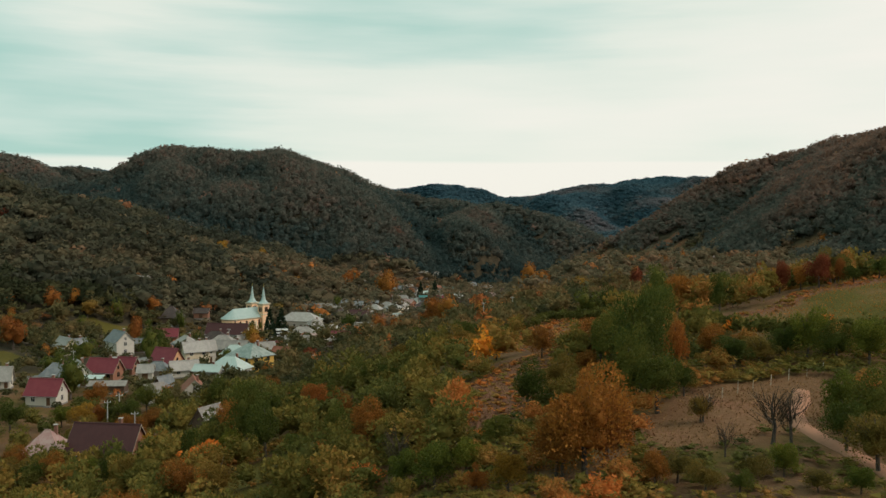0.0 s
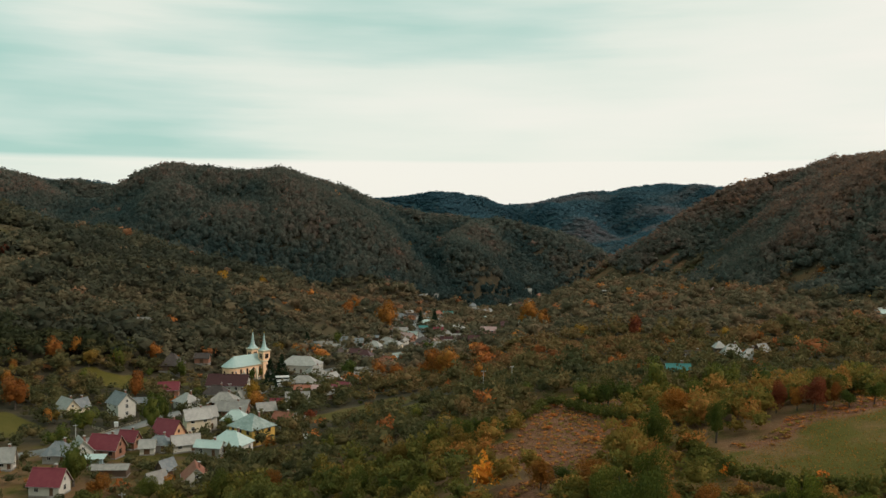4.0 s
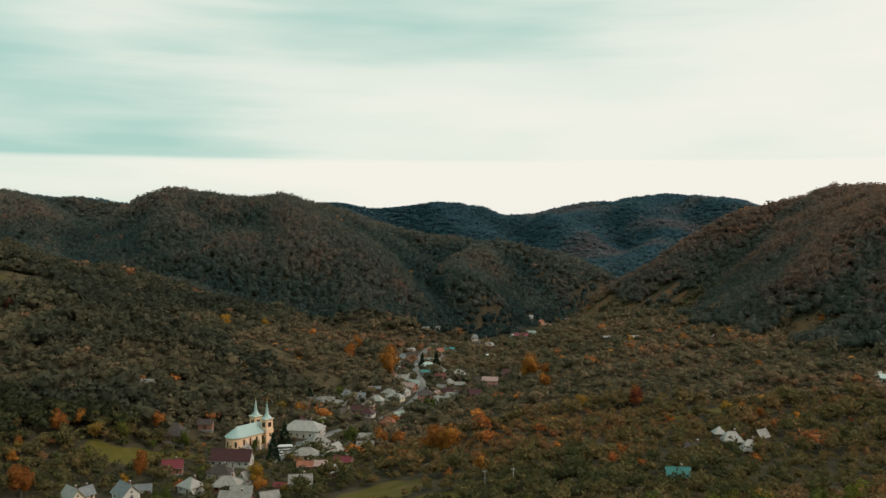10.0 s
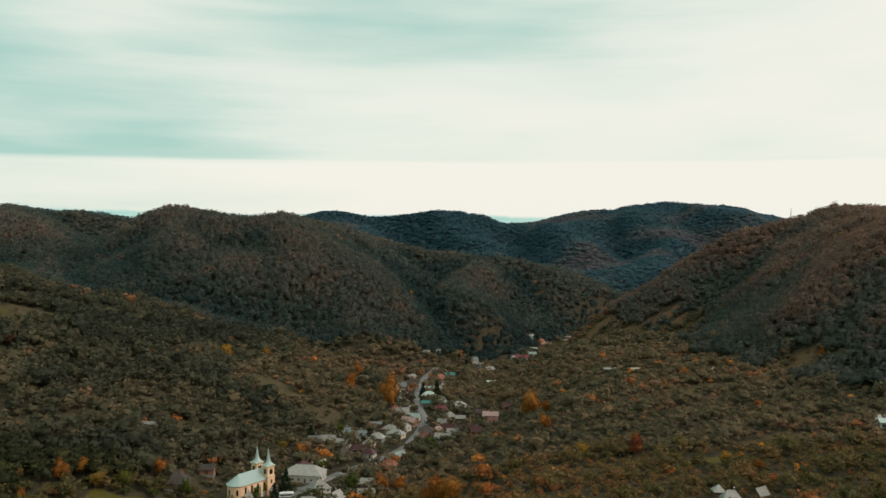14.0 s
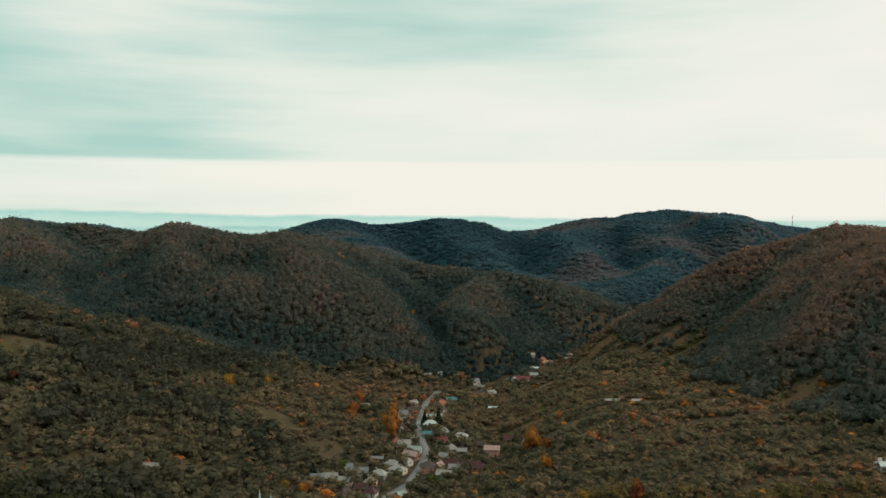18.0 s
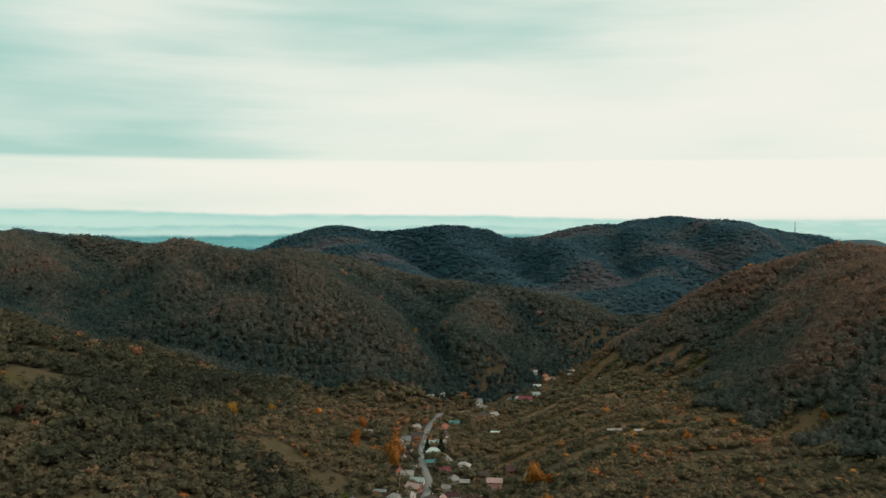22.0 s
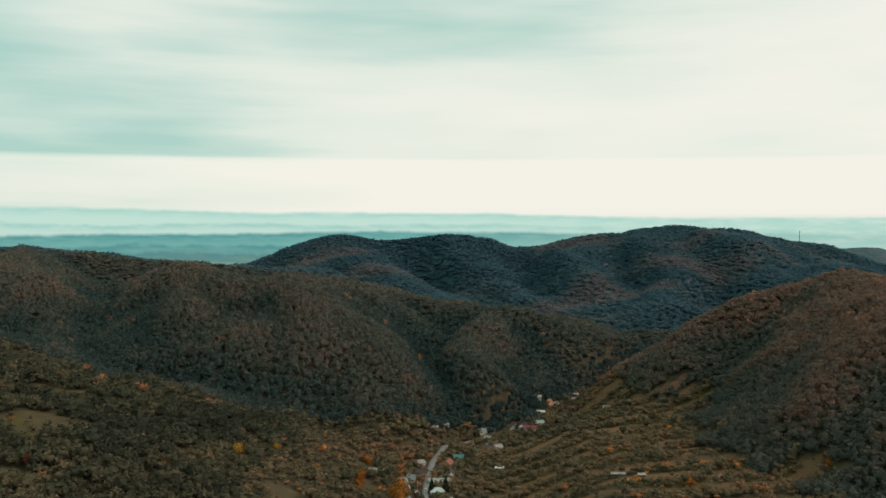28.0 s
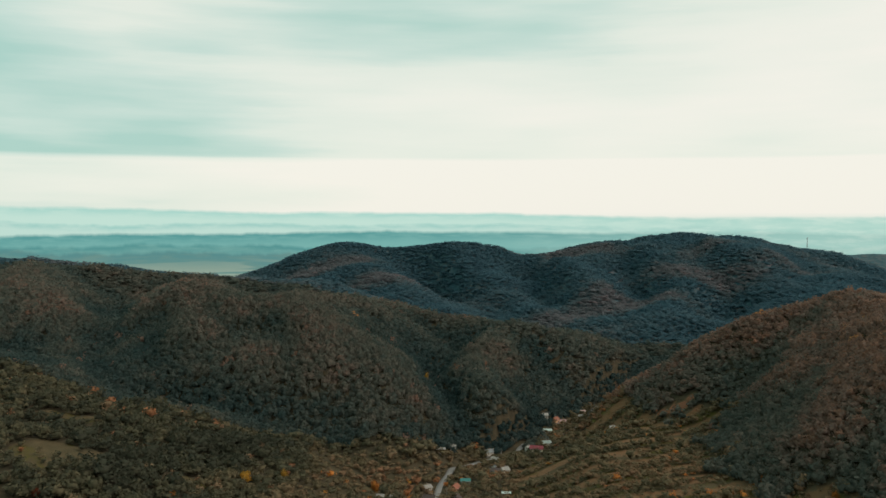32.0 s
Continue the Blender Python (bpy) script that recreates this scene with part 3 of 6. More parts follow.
clearing(190, 920, 30, 4, 12, 1.0, 0.2)
clearing(262, 940, 16, 4, 8, 1.0, 0.4)
clearing(88, 808, 24, 26, 20, 0.9)
clearing(150, 640, 30, 5, 8, 0.9)
clearing(190, 690, 38, 5, 8, 1.0, 0.1)
clearing(223, 716, 34, 6, 12, 1.0, 0.3)
clearing(172, 800, 40, 6, 12, 0.9)
clearing(116, 841, 40, 8, 10, 1.0, 0.1)
clearing(210, 880, 40, 6, 14, 0.9, 0.2)
clearing(110, 910, 30, 6, 20, 1.0, 0.1)
clearing(165, 560, 34, 4, 4, 0.5)
clearing(110, 590, 30, 4, 6, 0.7)
clearing(-148, 395, 30, 10, 14, 0.1)
clearing(-113, 284, 7, 22, -12, 0.3)
clearing(-50, 257, 10, 6, 20, 0.3)
clearing(-134, 327, 9, 9, 0, 0.2)
clearing(-165, 300, 18, 20, 0, 0.2)
clearing(-28, 330, 24, 20, 10, 0.35)
clearing(-10, 300, 16, 10, 10, 0.2)
clearing(-82, 740, 9, 30, 25, 0.6)
clearing(-125, 612, 13, 24, 35, 0.7)
clearing(-82, 580, 14, 18, 20, 0.7)
clearing(-72, 682, 9, 20, 20, 0.6)
clearing(-150, 500, 14, 16, 30, 0.8)
clearing(-205, 470, 10, 14, 20, 0.8)
clearing(60, 340, 18, 6, 5, 0.6)
clearing(130, 400, 30, 5, 12, 0.4)
clearing(180, 440, 30, 4, 16, 0.8)


def low_brush(x, y):
    """The slope below the hay meadow, where nothing grows tall."""
    return (y < 88) & (x > 0.24 * y) & (x < 0.56 * y)


def clearings(x, y):
    """How open the land is, how dry its grass and how bare its soil."""
    free, dry, soil = 0 * x, 0 * x + 0.5, 0 * x
    ragged = 0.35 + 0.65 * smooth(100, 130, y)
    x, y = x + ragged * (3.0 * np.sin(y / 7.0) + 2.0 * np.sin(y / 3.1 + x / 5.0)), y + ragged * (3.0 * np.sin(x / 8.0 + 1.0) + 1.6 * np.sin(x / 2.9))
    for cx, cy, a, b, turn, d, s in CLEARINGS:
        c, q = math.cos(radians(turn)), math.sin(radians(turn))
        u, v = c * (x - cx) + q * (y - cy), c * (y - cy) - q * (x - cx)
        k = 1 - smooth(0.75, 1.1, np.sqrt((u / a) ** 2 + (v / b) ** 2))
        free, dry, soil = np.maximum(free, k), dry + k * (d - dry), soil + k * (s - soil)
    return free, dry, soil


GROVES = ((-240, 600, 112, 38, 97), (-172, 574, 56, 20, -14), (-215, 735, 70, 40, 80), (-330, 520, 60, 40, 60), (-190, 420, 40, 26, 20))


def groves(x, y):
    """Where tall trees stand together on the west slope."""
    k = np.zeros(np.shape(x), bool)
    x, y = x + 9 * np.sin(y / 19.0) + 5 * np.sin(x / 8.0), y + 9 * np.sin(x / 17.0 + 2.0)
    for cx, cy, a, b, turn in GROVES:
        c, q = math.cos(radians(turn)), math.sin(radians(turn))
        k |= ((c * (x - cx) + q * (y - cy)) / a) ** 2 + ((c * (y - cy) - q * (x - cx)) / b) ** 2 < 1
    return k


def pasture(x, y):
    """Brown grazing land with single shrubs on the west slope."""
    d, floor_z = valley(x, y)
    ragged = 16 * np.sin(x / 23.0 + 1.3 * np.sin(y / 31.0))
    return (d + ragged < -42) & (d + ragged > -132) & (y + ragged > 585) & (y < 830) & ~groves(x, y)


def field_strip(x, y):
    """Where a place lies across its strip of field, 0 to 1: first the hedge bank, then the grass."""
    return ((y - 0.22 * x + 8.0 * np.sin(x / 41.0 + y / 70.0) + 4.0 * np.sin(x / 15.0 + y / 37.0)) / 36.0) % 1.0


def hilliness(x, y):
    """1 where the old forest stands: the domes, ridges and everything far away."""
    west = np.max([ridge(x, y, *RIDGES[k]) for k in ("west_dome", "west_crest", "west_knob_spur", "west_range", "west_side", "second_dome", "second_nose")], 0)
    east = np.maximum(ridge(x, y, *RIDGES["east_ridge"]), ridge(x, y, *RIDGES["east_nose"]))
    d, floor_z = valley(x, y)
    ragged = 9 * np.sin(x / 29.0 + 1.1 * np.sin(y / 23.0)) + 6 * np.sin(y / 17.0 + x / 11.0)
    k = np.maximum(smooth(2, 22, west - floor_z + 0.4 * ragged), smooth(12, 56, east - floor_z * 0.3 + ragged))
    k = np.maximum(k, np.where(d < 0, smooth(1000, 1050, y), smooth(1090, 1130, y)) * smooth(11, 18, np.abs(d)))
    return np.maximum(k, smooth(1250, 1350, y))


# ---- ground: one sheet from behind the drone to the edge of sight ----
def build_ground():
    gy = np.concatenate([np.linspace(-1500, 30, 24)[:-1], np.linspace(30, 420, 158)[:-1], np.linspace(420, 1300, 190)[:-1], np.linspace(1300, 3100, 130)[:-1], np.linspace(3100, 4950, 24)])
    side_u = np.linspace(-1, 1, 241)
    side_u = np.sign(side_u) * (0.55 * np.abs(side_u) + 0.45 * np.abs(side_u) ** 3)
    half = np.maximum(260, 0.62 * np.abs(gy) + 120)
    half = np.where(gy < 30, np.interp(gy, (-1500, 30), (1500, 260)), half)
    X, Y = side_u[None, :] * half[:, None], np.repeat(gy[:, None], len(side_u), 1)
    Z = ground(X, Y)
    n, m = X.shape
    i = np.arange(n * m).reshape(n, m)
    faces = np.stack([i[:-1, :-1], i[:-1, 1:], i[1:, 1:], i[1:, :-1]], -1).reshape(-1, 4)
    me = mesh_of("ground", np.stack([X, Y, Z], -1).reshape(-1, 3), faces, GROUND, flat=False)
    free, dry, soil = clearings(X, Y)
    wood = hilliness(X, Y) * (1 - free)
    near_litter = (0.35 + 0.5 * smooth(230, 330, Y) * (1 - smooth(540, 640, Y) * smooth(40, 60, valley(X, Y)[0]))) * (1 - free)
    near_litter = np.where(pasture(X, Y), 0.58 * (1 - free), near_litter)
    give(me, "litter", np.maximum(wood, near_litter).ravel())
    d = valley(X, Y)[0]
    strips = (d > 50) & (Y > 480) & (Y < 1150) & (field_strip(X, Y) > 0.40)
    dry = np.where(strips, np.maximum(dry, 0.75), dry)
    dry = np.where(pasture(X, Y), np.maximum(dry, 0.85), dry)
    give(me, "dry", dry.ravel())
    give(me, "soil", soil.ravel())
    give(me, "grazed", (smooth(230, 420, Y) * np.where(strips, 0.2, 0.92)).ravel())
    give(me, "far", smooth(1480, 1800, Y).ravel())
    tagged(new("ground", me), "rolling valley ground with grass, dry hay and leaf litter", "ground", kind="structure")


build_ground()

# ---- roads ----
MAIN_ROAD = ((-170, 232), (-128, 262), (-112, 300), (-101, 345), (-84, 395), (-72, 440), (-58, 470), (-40, 497), (-27, 522), (-21, 548), (-16, 580), (-14.5, 610), (-18, 640), (-22.5, 685), (-22, 740), (-19, 795),
             (-12, 826), (-3, 868), (22, 905), (62, 947), (78, 985), (118, 1040), (155, 1081), (176, 1135), (204, 1221), (262, 1300))


def along(line, step):
    pts = [Vector((*a, 0)) for a in line]
    out = []
    for k in range(len(pts) - 1):
        p0, p1, p2, p3 = pts[max(k - 1, 0)], pts[k], pts[k + 1], pts[min(k + 2, len(pts) - 1)]
        steps = max(1, int((p2 - p1).length / step))
        for j in range(steps):
            t = j / steps
            out.append(0.5 * (2 * p1 + (p2 - p0) * t + (2 * p0 - 5 * p1 + 4 * p2 - p3) * t * t + (3 * p1 - p0 - 3 * p2 + p3) * t ** 3))
    return out + [pts[-1]]


def build_road(name, line, wide, mat, label, rise=0.25):
    pts = along(line, 6.0)
    verts, faces = [], []
    for k, p in enumerate(pts):
        t = (pts[min(k + 1, len(pts) - 1)] - pts[max(k - 1, 0)]).normalized()
        s = Vector((t.y, -t.x, 0))
        z = max(float(ground(p.x + s.x * o, p.y + s.y * o)) for o in (-wide / 2, 0, wide / 2)) + rise
        for o, dz in ((-wide / 2 - 0.5, -1.2), (-wide / 2, 0), (0, 0.06), (wide / 2, 0), (wide / 2 + 0.5, -1.2)):
            verts.append((p.x + s.x * o, p.y + s.y * o, z + dz))
    for k in range(len(pts) - 1):
        for j in range(4):
            a = k * 5 + j
            faces.append((a, a + 1, a + 6, a + 5))
    me = mesh_of(name, verts, faces, mat, flat=False)
    return tagged(new(name, me), label, "road", kind="structure")


build_road("road", MAIN_ROAD, 5.6, ASPHALT, "worn grey asphalt village road along the valley")
build_road("road", ((-72, 440), (-66, 418), (-60, 398)), 13, ASPHALT, "grey asphalt forecourt beside the church", 0.3)
TRACK = ((43.5, 101), (41.5, 96), (38.6, 91), (37.2, 86), (37.0, 81), (37.4, 76), (37.6, 70), (36.5, 62))
build_road("track", TRACK, 1.9, RED_EARTH, "worn red earth cart track down the hay slope", 0.05)
ROAD_POINTS = np.array([(p.x, p.y) for p in along(MAIN_ROAD, 5.0)])

# ---- houses ----
BUILT = []
ROOF_WORDS = {"grey": "grey fibre-cement", "pale": "pale galvanised", "blue": "blue-grey slate", "teal": "pale green sheet-metal", "mint": "bright mint sheet-metal", "aqua": "turquoise sheet-metal",
              "red": "raspberry-red sheet-metal", "maroon": "dark maroon sheet-metal", "tile": "weathered red tile", "rose": "faded rusty pink", "dark": "dark brown tile"}
WALL_WORDS = {"white": "whitewashed", "cream": "cream-plastered", "peach": "peach-plastered", "yellow": "ochre-yellow", "grey": "grey-rendered", "brick": "raw brick", "pink": "pink-plastered",
              "blue": "pale blue", "wood": "dark boarded", "church": "apricot"}


def window_mesh(name, mat):
    """A unit window frame, one metre by one, facing -y, with a mullion and a transom."""
    bm = bmesh.new()
    xs, zs, holes = (-0.5, -0.43, -0.025, 0.025, 0.43, 0.5), (0, 0.07, 0.64, 0.68, 0.93, 1), ((1, 1), (3, 1), (1, 3), (3, 3))
    v = {(i, j, k): bm.verts.new((x, dy, z)) for i, x in enumerate(xs) for j, z in enumerate(zs) for k, dy in enumerate((-0.07, 0.05))}
    solid_cell = {(i, j) for i in range(5) for j in range(5)} - set(holes)
    for i, j in solid_cell:
        bm.faces.new((v[i, j, 0], v[i + 1, j, 0], v[i + 1, j + 1, 0], v[i, j + 1, 0]))
        bm.faces.new((v[i, j, 1], v[i, j + 1, 1], v[i + 1, j + 1, 1], v[i + 1, j, 1]))
        for di, dj, p, q in ((-1, 0, (i, j + 1), (i, j)), (1, 0, (i + 1, j), (i + 1, j + 1)), (0, -1, (i, j), (i + 1, j)), (0, 1, (i + 1, j + 1), (i, j + 1))):
            if (i + di, j + dj) not in solid_cell:
                bm.faces.new((v[p[0], p[1], 0], v[p[0], p[1], 1], v[q[0], q[1], 1], v[q[0], q[1], 0]))
    me = bpy.data.meshes.new(name)
    bm.to_mesh(me)
    bm.free()
    me.materials.append(mat)
    return me


def pane_mesh():
    me = bpy.data.meshes.new("pane")
    bm = box(bmesh.new(), -0.43, 0.43, -0.03, -0.01, 0.07, 0.93)
    bm.to_mesh(me)
    bm.free()
    me.materials.append(PANE)
    return me


WINDOW_WHITE, WINDOW_BROWN, PANE_MESH = window_mesh("window", FRAME_WHITE), window_mesh("window", FRAME_BROWN), pane_mesh()


def window(parent, x, y, z, turn, wide, high, brown=False):
    ob = new("window", WINDOW_BROWN if brown else WINDOW_WHITE)
    ob.parent = parent
    ob.matrix_local = pose(x, y, z, 0, 0, turn) @ Matrix.Diagonal((wide, 1, high, 1))
    p = new("pane", PANE_MESH)
    p.parent = ob


def slab(bm, quad, thick):
    """A roof plane: four or three corners, thickened downwards."""
    low = [(x, y, z - thick) for x, y, z in quad]
    a, b = [bm.verts.new(p) for p in quad], [bm.verts.new(p) for p in low]
    bm.faces.new(a)
    bm.faces.new(b[::-1])
    for i in range(len(a)):
        j = (i + 1) % len(a)
        bm.faces.new((a[i], b[i], b[j], a[j]))


def house(x, y, rot, long, deep, high, rise, kind, roof, wall, storeys=1, far=False, name="house", chimney=True, lift=0.0, porch=False):
    """Walls with gables, a roof with eaves, windows, a door, a plinth and a chimney. The ridge runs along the house's own x."""
    size = "long" if long > 15 else "small" if long < 7.5 else "two-storey" if storeys > 1 else "one-storey"
    label = f"{size} {WALL_WORDS[wall]} {name.replace('_', ' ')} with a {ROOF_WORDS[roof]} {'hipped' if kind == 'hip' else 'lean-to' if kind == 'shed' else 'gabled'} roof"
    zs = [float(ground(x + dx, y + dy)) for dx in (-deep / 2, 0, deep / 2) for dy in (-deep / 2, 0, deep / 2)]
    base = min(zs)
    e = new(name)
    e.matrix_world = pose(x, y, base + lift, 0, 0, rot)
    tagged(e, label, name.replace("_", " "), "houses of the village" if name == "house" else "sheds of the village")
    BUILT.append((x, y, 0.5 * math.hypot(long, deep)))
    drop = max(zs) - base + 0.3
    L, D, H = long / 2, deep / 2, high + drop
    solid("plinth", (-L - 0.06, L + 0.06, -D - 0.06, D + 0.06, -0.6 - lift, drop * 0.75 + 0.2), STONE, e, "rough stone plinth")
    bm = bmesh.new()
    z0 = drop * 0.75 + 0.2
    lo = [bm.verts.new(p) for p in ((-L, -D, z0), (L, -D, z0), (L, D, z0), (-L, D, z0))]
    hi = [bm.verts.new(p) for p in ((-L, -D, H), (L, -D, H), (L, D, H), (-L, D, H))]
    bm.faces.new((lo[0], lo[1], hi[1], hi[0]))
    bm.faces.new((lo[2], lo[3], hi[3], hi[2]))
    bm.faces.new(lo[::-1])
    if kind == "gable":
        t = [bm.verts.new((-L, 0, H + rise)), bm.verts.new((L, 0, H + rise))]
        bm.faces.new((lo[3], lo[0], hi[0], t[0], hi[3]))
        bm.faces.new((lo[1], lo[2], hi[2], t[1], hi[1]))
        bm.faces.new((hi[0], hi[1], t[1], t[0]))
        bm.faces.new((hi[2], hi[3], t[0], t[1]))
    else:
        bm.faces.new((lo[3], lo[0], hi[0], hi[3]))
        bm.faces.new((lo[1], lo[2], hi[2], hi[1]))
        bm.faces.new(hi)
    part("wall", bm, WALLS[wall], e)
    o, th = 0.55, 0.16
    k = rise / D
    bm = bmesh.new()
    ze, zr = H - o * k + 0.2, H + rise + 0.2
    if kind == "gable":
        slab(bm, [(-L - o, -D - o, ze), (L + o, -D - o, ze), (L + o, 0, zr), (-L - o, 0, zr)], th)
        slab(bm, [(L + o, D + o, ze), (-L - o, D + o, ze), (-L - o, 0.004, zr), (L + o, 0.004, zr)], th)
        part("roof", bm, ROOFS[roof], e)
        part("ridge_cap", loft(bmesh.new(), [[(sx * (L + o + 0.02), -0.22, zr - 0.02), (sx * (L + o + 0.02), 0, zr + 0.12), (sx * (L + o + 0.02), 0.22, zr - 0.02)] for sx in (-1, 1)]), ROOFS[roof], e)
        for sx in (-1, 1):
            bm = bmesh.new()
            slab(bm, [(sx * (L + o) - 0.04, -D - o, ze - 0.02), (sx * (L + o) + 0.04, -D - o, ze - 0.02), (sx * (L + o) + 0.04, 0, zr - 0.02), (sx * (L + o) - 0.04, 0, zr - 0.02)], 0.24)
            slab(bm, [(sx * (L + o) + 0.04, D + o, ze - 0.02), (sx * (L + o) - 0.04, D + o, ze - 0.02), (sx * (L + o) - 0.04, 0, zr - 0.02), (sx * (L + o) + 0.04, 0, zr - 0.02)], 0.24)
            part("verge_board", bm, FRAME_BROWN if wall in ("wood", "peach") else POST_WOOD, e)
    elif kind == "hip":
        r = max(L - D * 0.95, 0.25)
        c = [(-L - o, -D - o, ze), (L + o, -D - o, ze), (L + o, D + o, ze), (-L - o, D + o, ze)]
        ra, rb = (-r, 0, zr), (r, 0, zr)
        for q in ([c[0], c[1], rb, ra], [c[2], c[3], ra, rb], [c[1], c[2], rb], [c[3], c[0], ra]):
            slab(bm, q, th)
        part("roof", bm, ROOFS[roof], e)
        bm = bmesh.new()
        box(bm, -r - 0.1, r + 0.1, -0.13, 0.13, zr - 0.08, zr + 0.1)
        part("ridge_cap", bm, ROOFS[roof], e)
    else:
        slab(bm, [(-L - o, -D - o, H + 0.15), (L + o, -D - o, H + 0.15), (L + o, D + o, H + rise + 0.15), (-L - o, D + o, H + rise + 0.15)], th)
        part("roof", bm, ROOFS[roof], e)
    if kind != "shed" and name == "house":
        for sy in (-1, 1):
            solid("gutter", (-L - o, L + o, sy * (D + o) - 0.06 + 0.06 * sy, sy * (D + o) + 0.06 + 0.06 * sy, ze - 0.2, ze - 0.06), STEEL, e)
    brown = wall in ("peach", "yellow", "wood", "brick")
    if name == "house":
        step = high / storeys
        for s in range(storeys):
            zw = drop + s * step + 0.95
            hw = min(1.5, step - 1.25)
            n = max(2, int(long / (4.4 if far else 3.1)))
            for i in range(n):
                px = -L + long * (i + 0.5) / n
                if not (s == 0 and i == n // 2):
                    window(e, px, -D, zw, 0, 1.25, hw, brown)
                if not far:
                    window(e, px, D, zw, 180, 1.05, hw, brown)
            m = max(1, int(deep / 3.6))
            for i in range(m):
                py = -D + deep * (i + 0.5) / m
                window(e, L, py, zw, 90, 1.25, hw, brown)
                window(e, -L, py, zw, -90, 1.25, hw, brown)
        if kind == "gable" and rise > 2.4:
            for sx in (-1, 1):
                window(e, sx * L, 0, H + 0.35, 90 * sx, 0.9, 1.1, brown)
        px = -L + long * (max(2, int(long / (4.4 if far else 3.1))) // 2 + 0.5) / max(2, int(long / (4.4 if far else 3.1)))
        d = solid("door", (px - 0.5, px + 0.5, -D - 0.06, -D + 0.02, drop * 0.75 + 0.22, drop * 0.75 + 2.25), DOOR_WOOD, e, "brown boarded door")
        if not far:
            solid("door_handle", (px + 0.34, px + 0.42, -D - 0.12, -D - 0.06, drop * 0.75 + 1.2, drop * 0.75 + 1.28), STEEL, d)
            solid("door_step", (px - 0.8, px + 0.8, -D - 0.9, -D - 0.07, -0.5 - lift, drop * 0.75 + 0.2), STONE, e)
        if chimney:
            cx, cy = L * 0.35, D * 0.25
            zc = H + rise * (1 - abs(cy) / D)
            c = part("chimney", box(bmesh.new(), cx - 0.3, cx + 0.3, cy - 0.3, cy + 0.3, zc - 0.6, H + rise + 1.0), BRICK_STACK, e)
            solid("chimney_cap", (cx - 0.4, cx + 0.4, cy - 0.4, cy + 0.4, H + rise + 1.0, H + rise + 1.12), CONCRETE, c)
    else:
        d = solid("door", (-0.9, 0.9, -D - 0.08, -D - 0.01, drop * 0.75 + 0.2, min(drop * 0.75 + 2.3, H - 0.05)), DOOR_WOOD, e, "boarded double door")
    if porch:
        solid("balcony", (-L * 0.7, L * 0.2, -D - 1.3, -D - 0.01, H - 2.75, H - 2.6), CONCRETE, e)
        solid("balcony_rail", (-L * 0.7, L * 0.2, -D - 1.3, -D - 1.22, H - 2.6, H - 1.7), FRAME_BROWN, e)
    return e


def barn(x, y, rot, long, deep, high, rise, roof, kind="gable", wall="wood"):
    return house(x, y, rot, long, deep, high, rise, kind, roof, wall, name="wooden_shed" if wall == "wood" else "shed")


# the village, from the near end up the valley, then the farmsteads on the east shelf
house(-65.4, 163.5, -6, 12.7, 7.6, 3.2, 4.6, "gable", "maroon", "brick")
house(-79.3, 168.0, 0, 7.5, 6.8, 2.6, 3.6, "hip", "rose", "grey")
house(-103.8, 219.6, -5, 8.3, 5.8, 3.0, 3.4, "gable", "red", "white")
barn(-50.5, 181.7, 62, 5.9, 4.4, 2.4, 3.0, "grey", "gable", "wood")
house(-67.1, 226.4, -70, 7.4, 6.6, 3.0, 3.0, "gable", "tile", "white")
barn(-77.0, 223.5, 50, 4.8, 3.8, 2.4, 2.4, "grey", "gable", "white")
barn(-78.0, 234.9, 60, 4.4, 3.5, 2.6, 2.2, "blue", "gable", "wood")
house(-110.3, 254.0, -55, 7.0, 6.0, 3.0, 3.2, "gable", "pale", "white")
house(-115.7, 251.4, 0, 7.9, 5.5, 2.8, 3.0, "hip", "blue", "grey")
house(-127.4, 243.3, 10, 4.0, 3.2, 3.0, 3.0, "gable", "pale", "white")
house(-104.2, 258.5, -12, 9.4, 5.6, 3.0, 3.4, "gable", "red", "brick")
house(-101.3, 269.6, -12, 5.8, 4.0, 2.8, 2.6, "gable", "red", "brick")
barn(-105.1, 246.5, 4, 9.3, 2.8, 2.2, 0.5, "mint", "shed", "blue")
barn(-94.0, 235.7, 4, 9.8, 3.9, 2.2, 0.8, "grey", "gable", "wood")
house(-123.8, 321.7, -42, 8.9, 7.1, 5.6, 3.4, "gable", "blue", "white", 2)
barn(-122.3, 334.6, 15, 7.2, 4.3, 2.8, 2.2, "blue", "gable", "wood")
house(-146.4, 325.5, -40, 9.0, 5.4, 3.0, 3.2, "gable", "pale", "cream")
house(-143.1, 330.0, 60, 5.4, 3.8, 2.8, 2.6, "gable", "blue", "cream")
house(-90.8, 276.4, -24, 8.7, 6.3, 3.4, 4.2, "gable", "red", "peach")
house(-105.0, 343.3, -35, 8.2, 7.0, 3.0, 2.8, "hip", "pale", "white")
house(-122.2, 373.5, 10, 8.5, 5.1, 3.0, 2.8, "gable", "red", "brick")
house(-86.7, 294.8, 30, 8.5, 6.0, 5.0, 2.8, "gable", "pale", "cream", 2)
house(-81.9, 265.9, 25, 8.1, 4.0, 2.6, 2.2, "gable", "pale", "white")
house(-90.3, 266.4, -5, 7.1, 4.2, 2.6, 2.0, "hip", "blue", "grey")
barn(-92.8, 262.3, 10, 4.3, 3.4, 2.4, 1.8, "pale", "gable", "white")
barn(-135.7, 419.9, 0, 10.6, 9.5, 2.2, 5.0, "dark", "hip", "wood")
house(-76.3, 452.7, -8, 21.0, 11.6, 4.2, 3.8, "hip", "pale", "white")
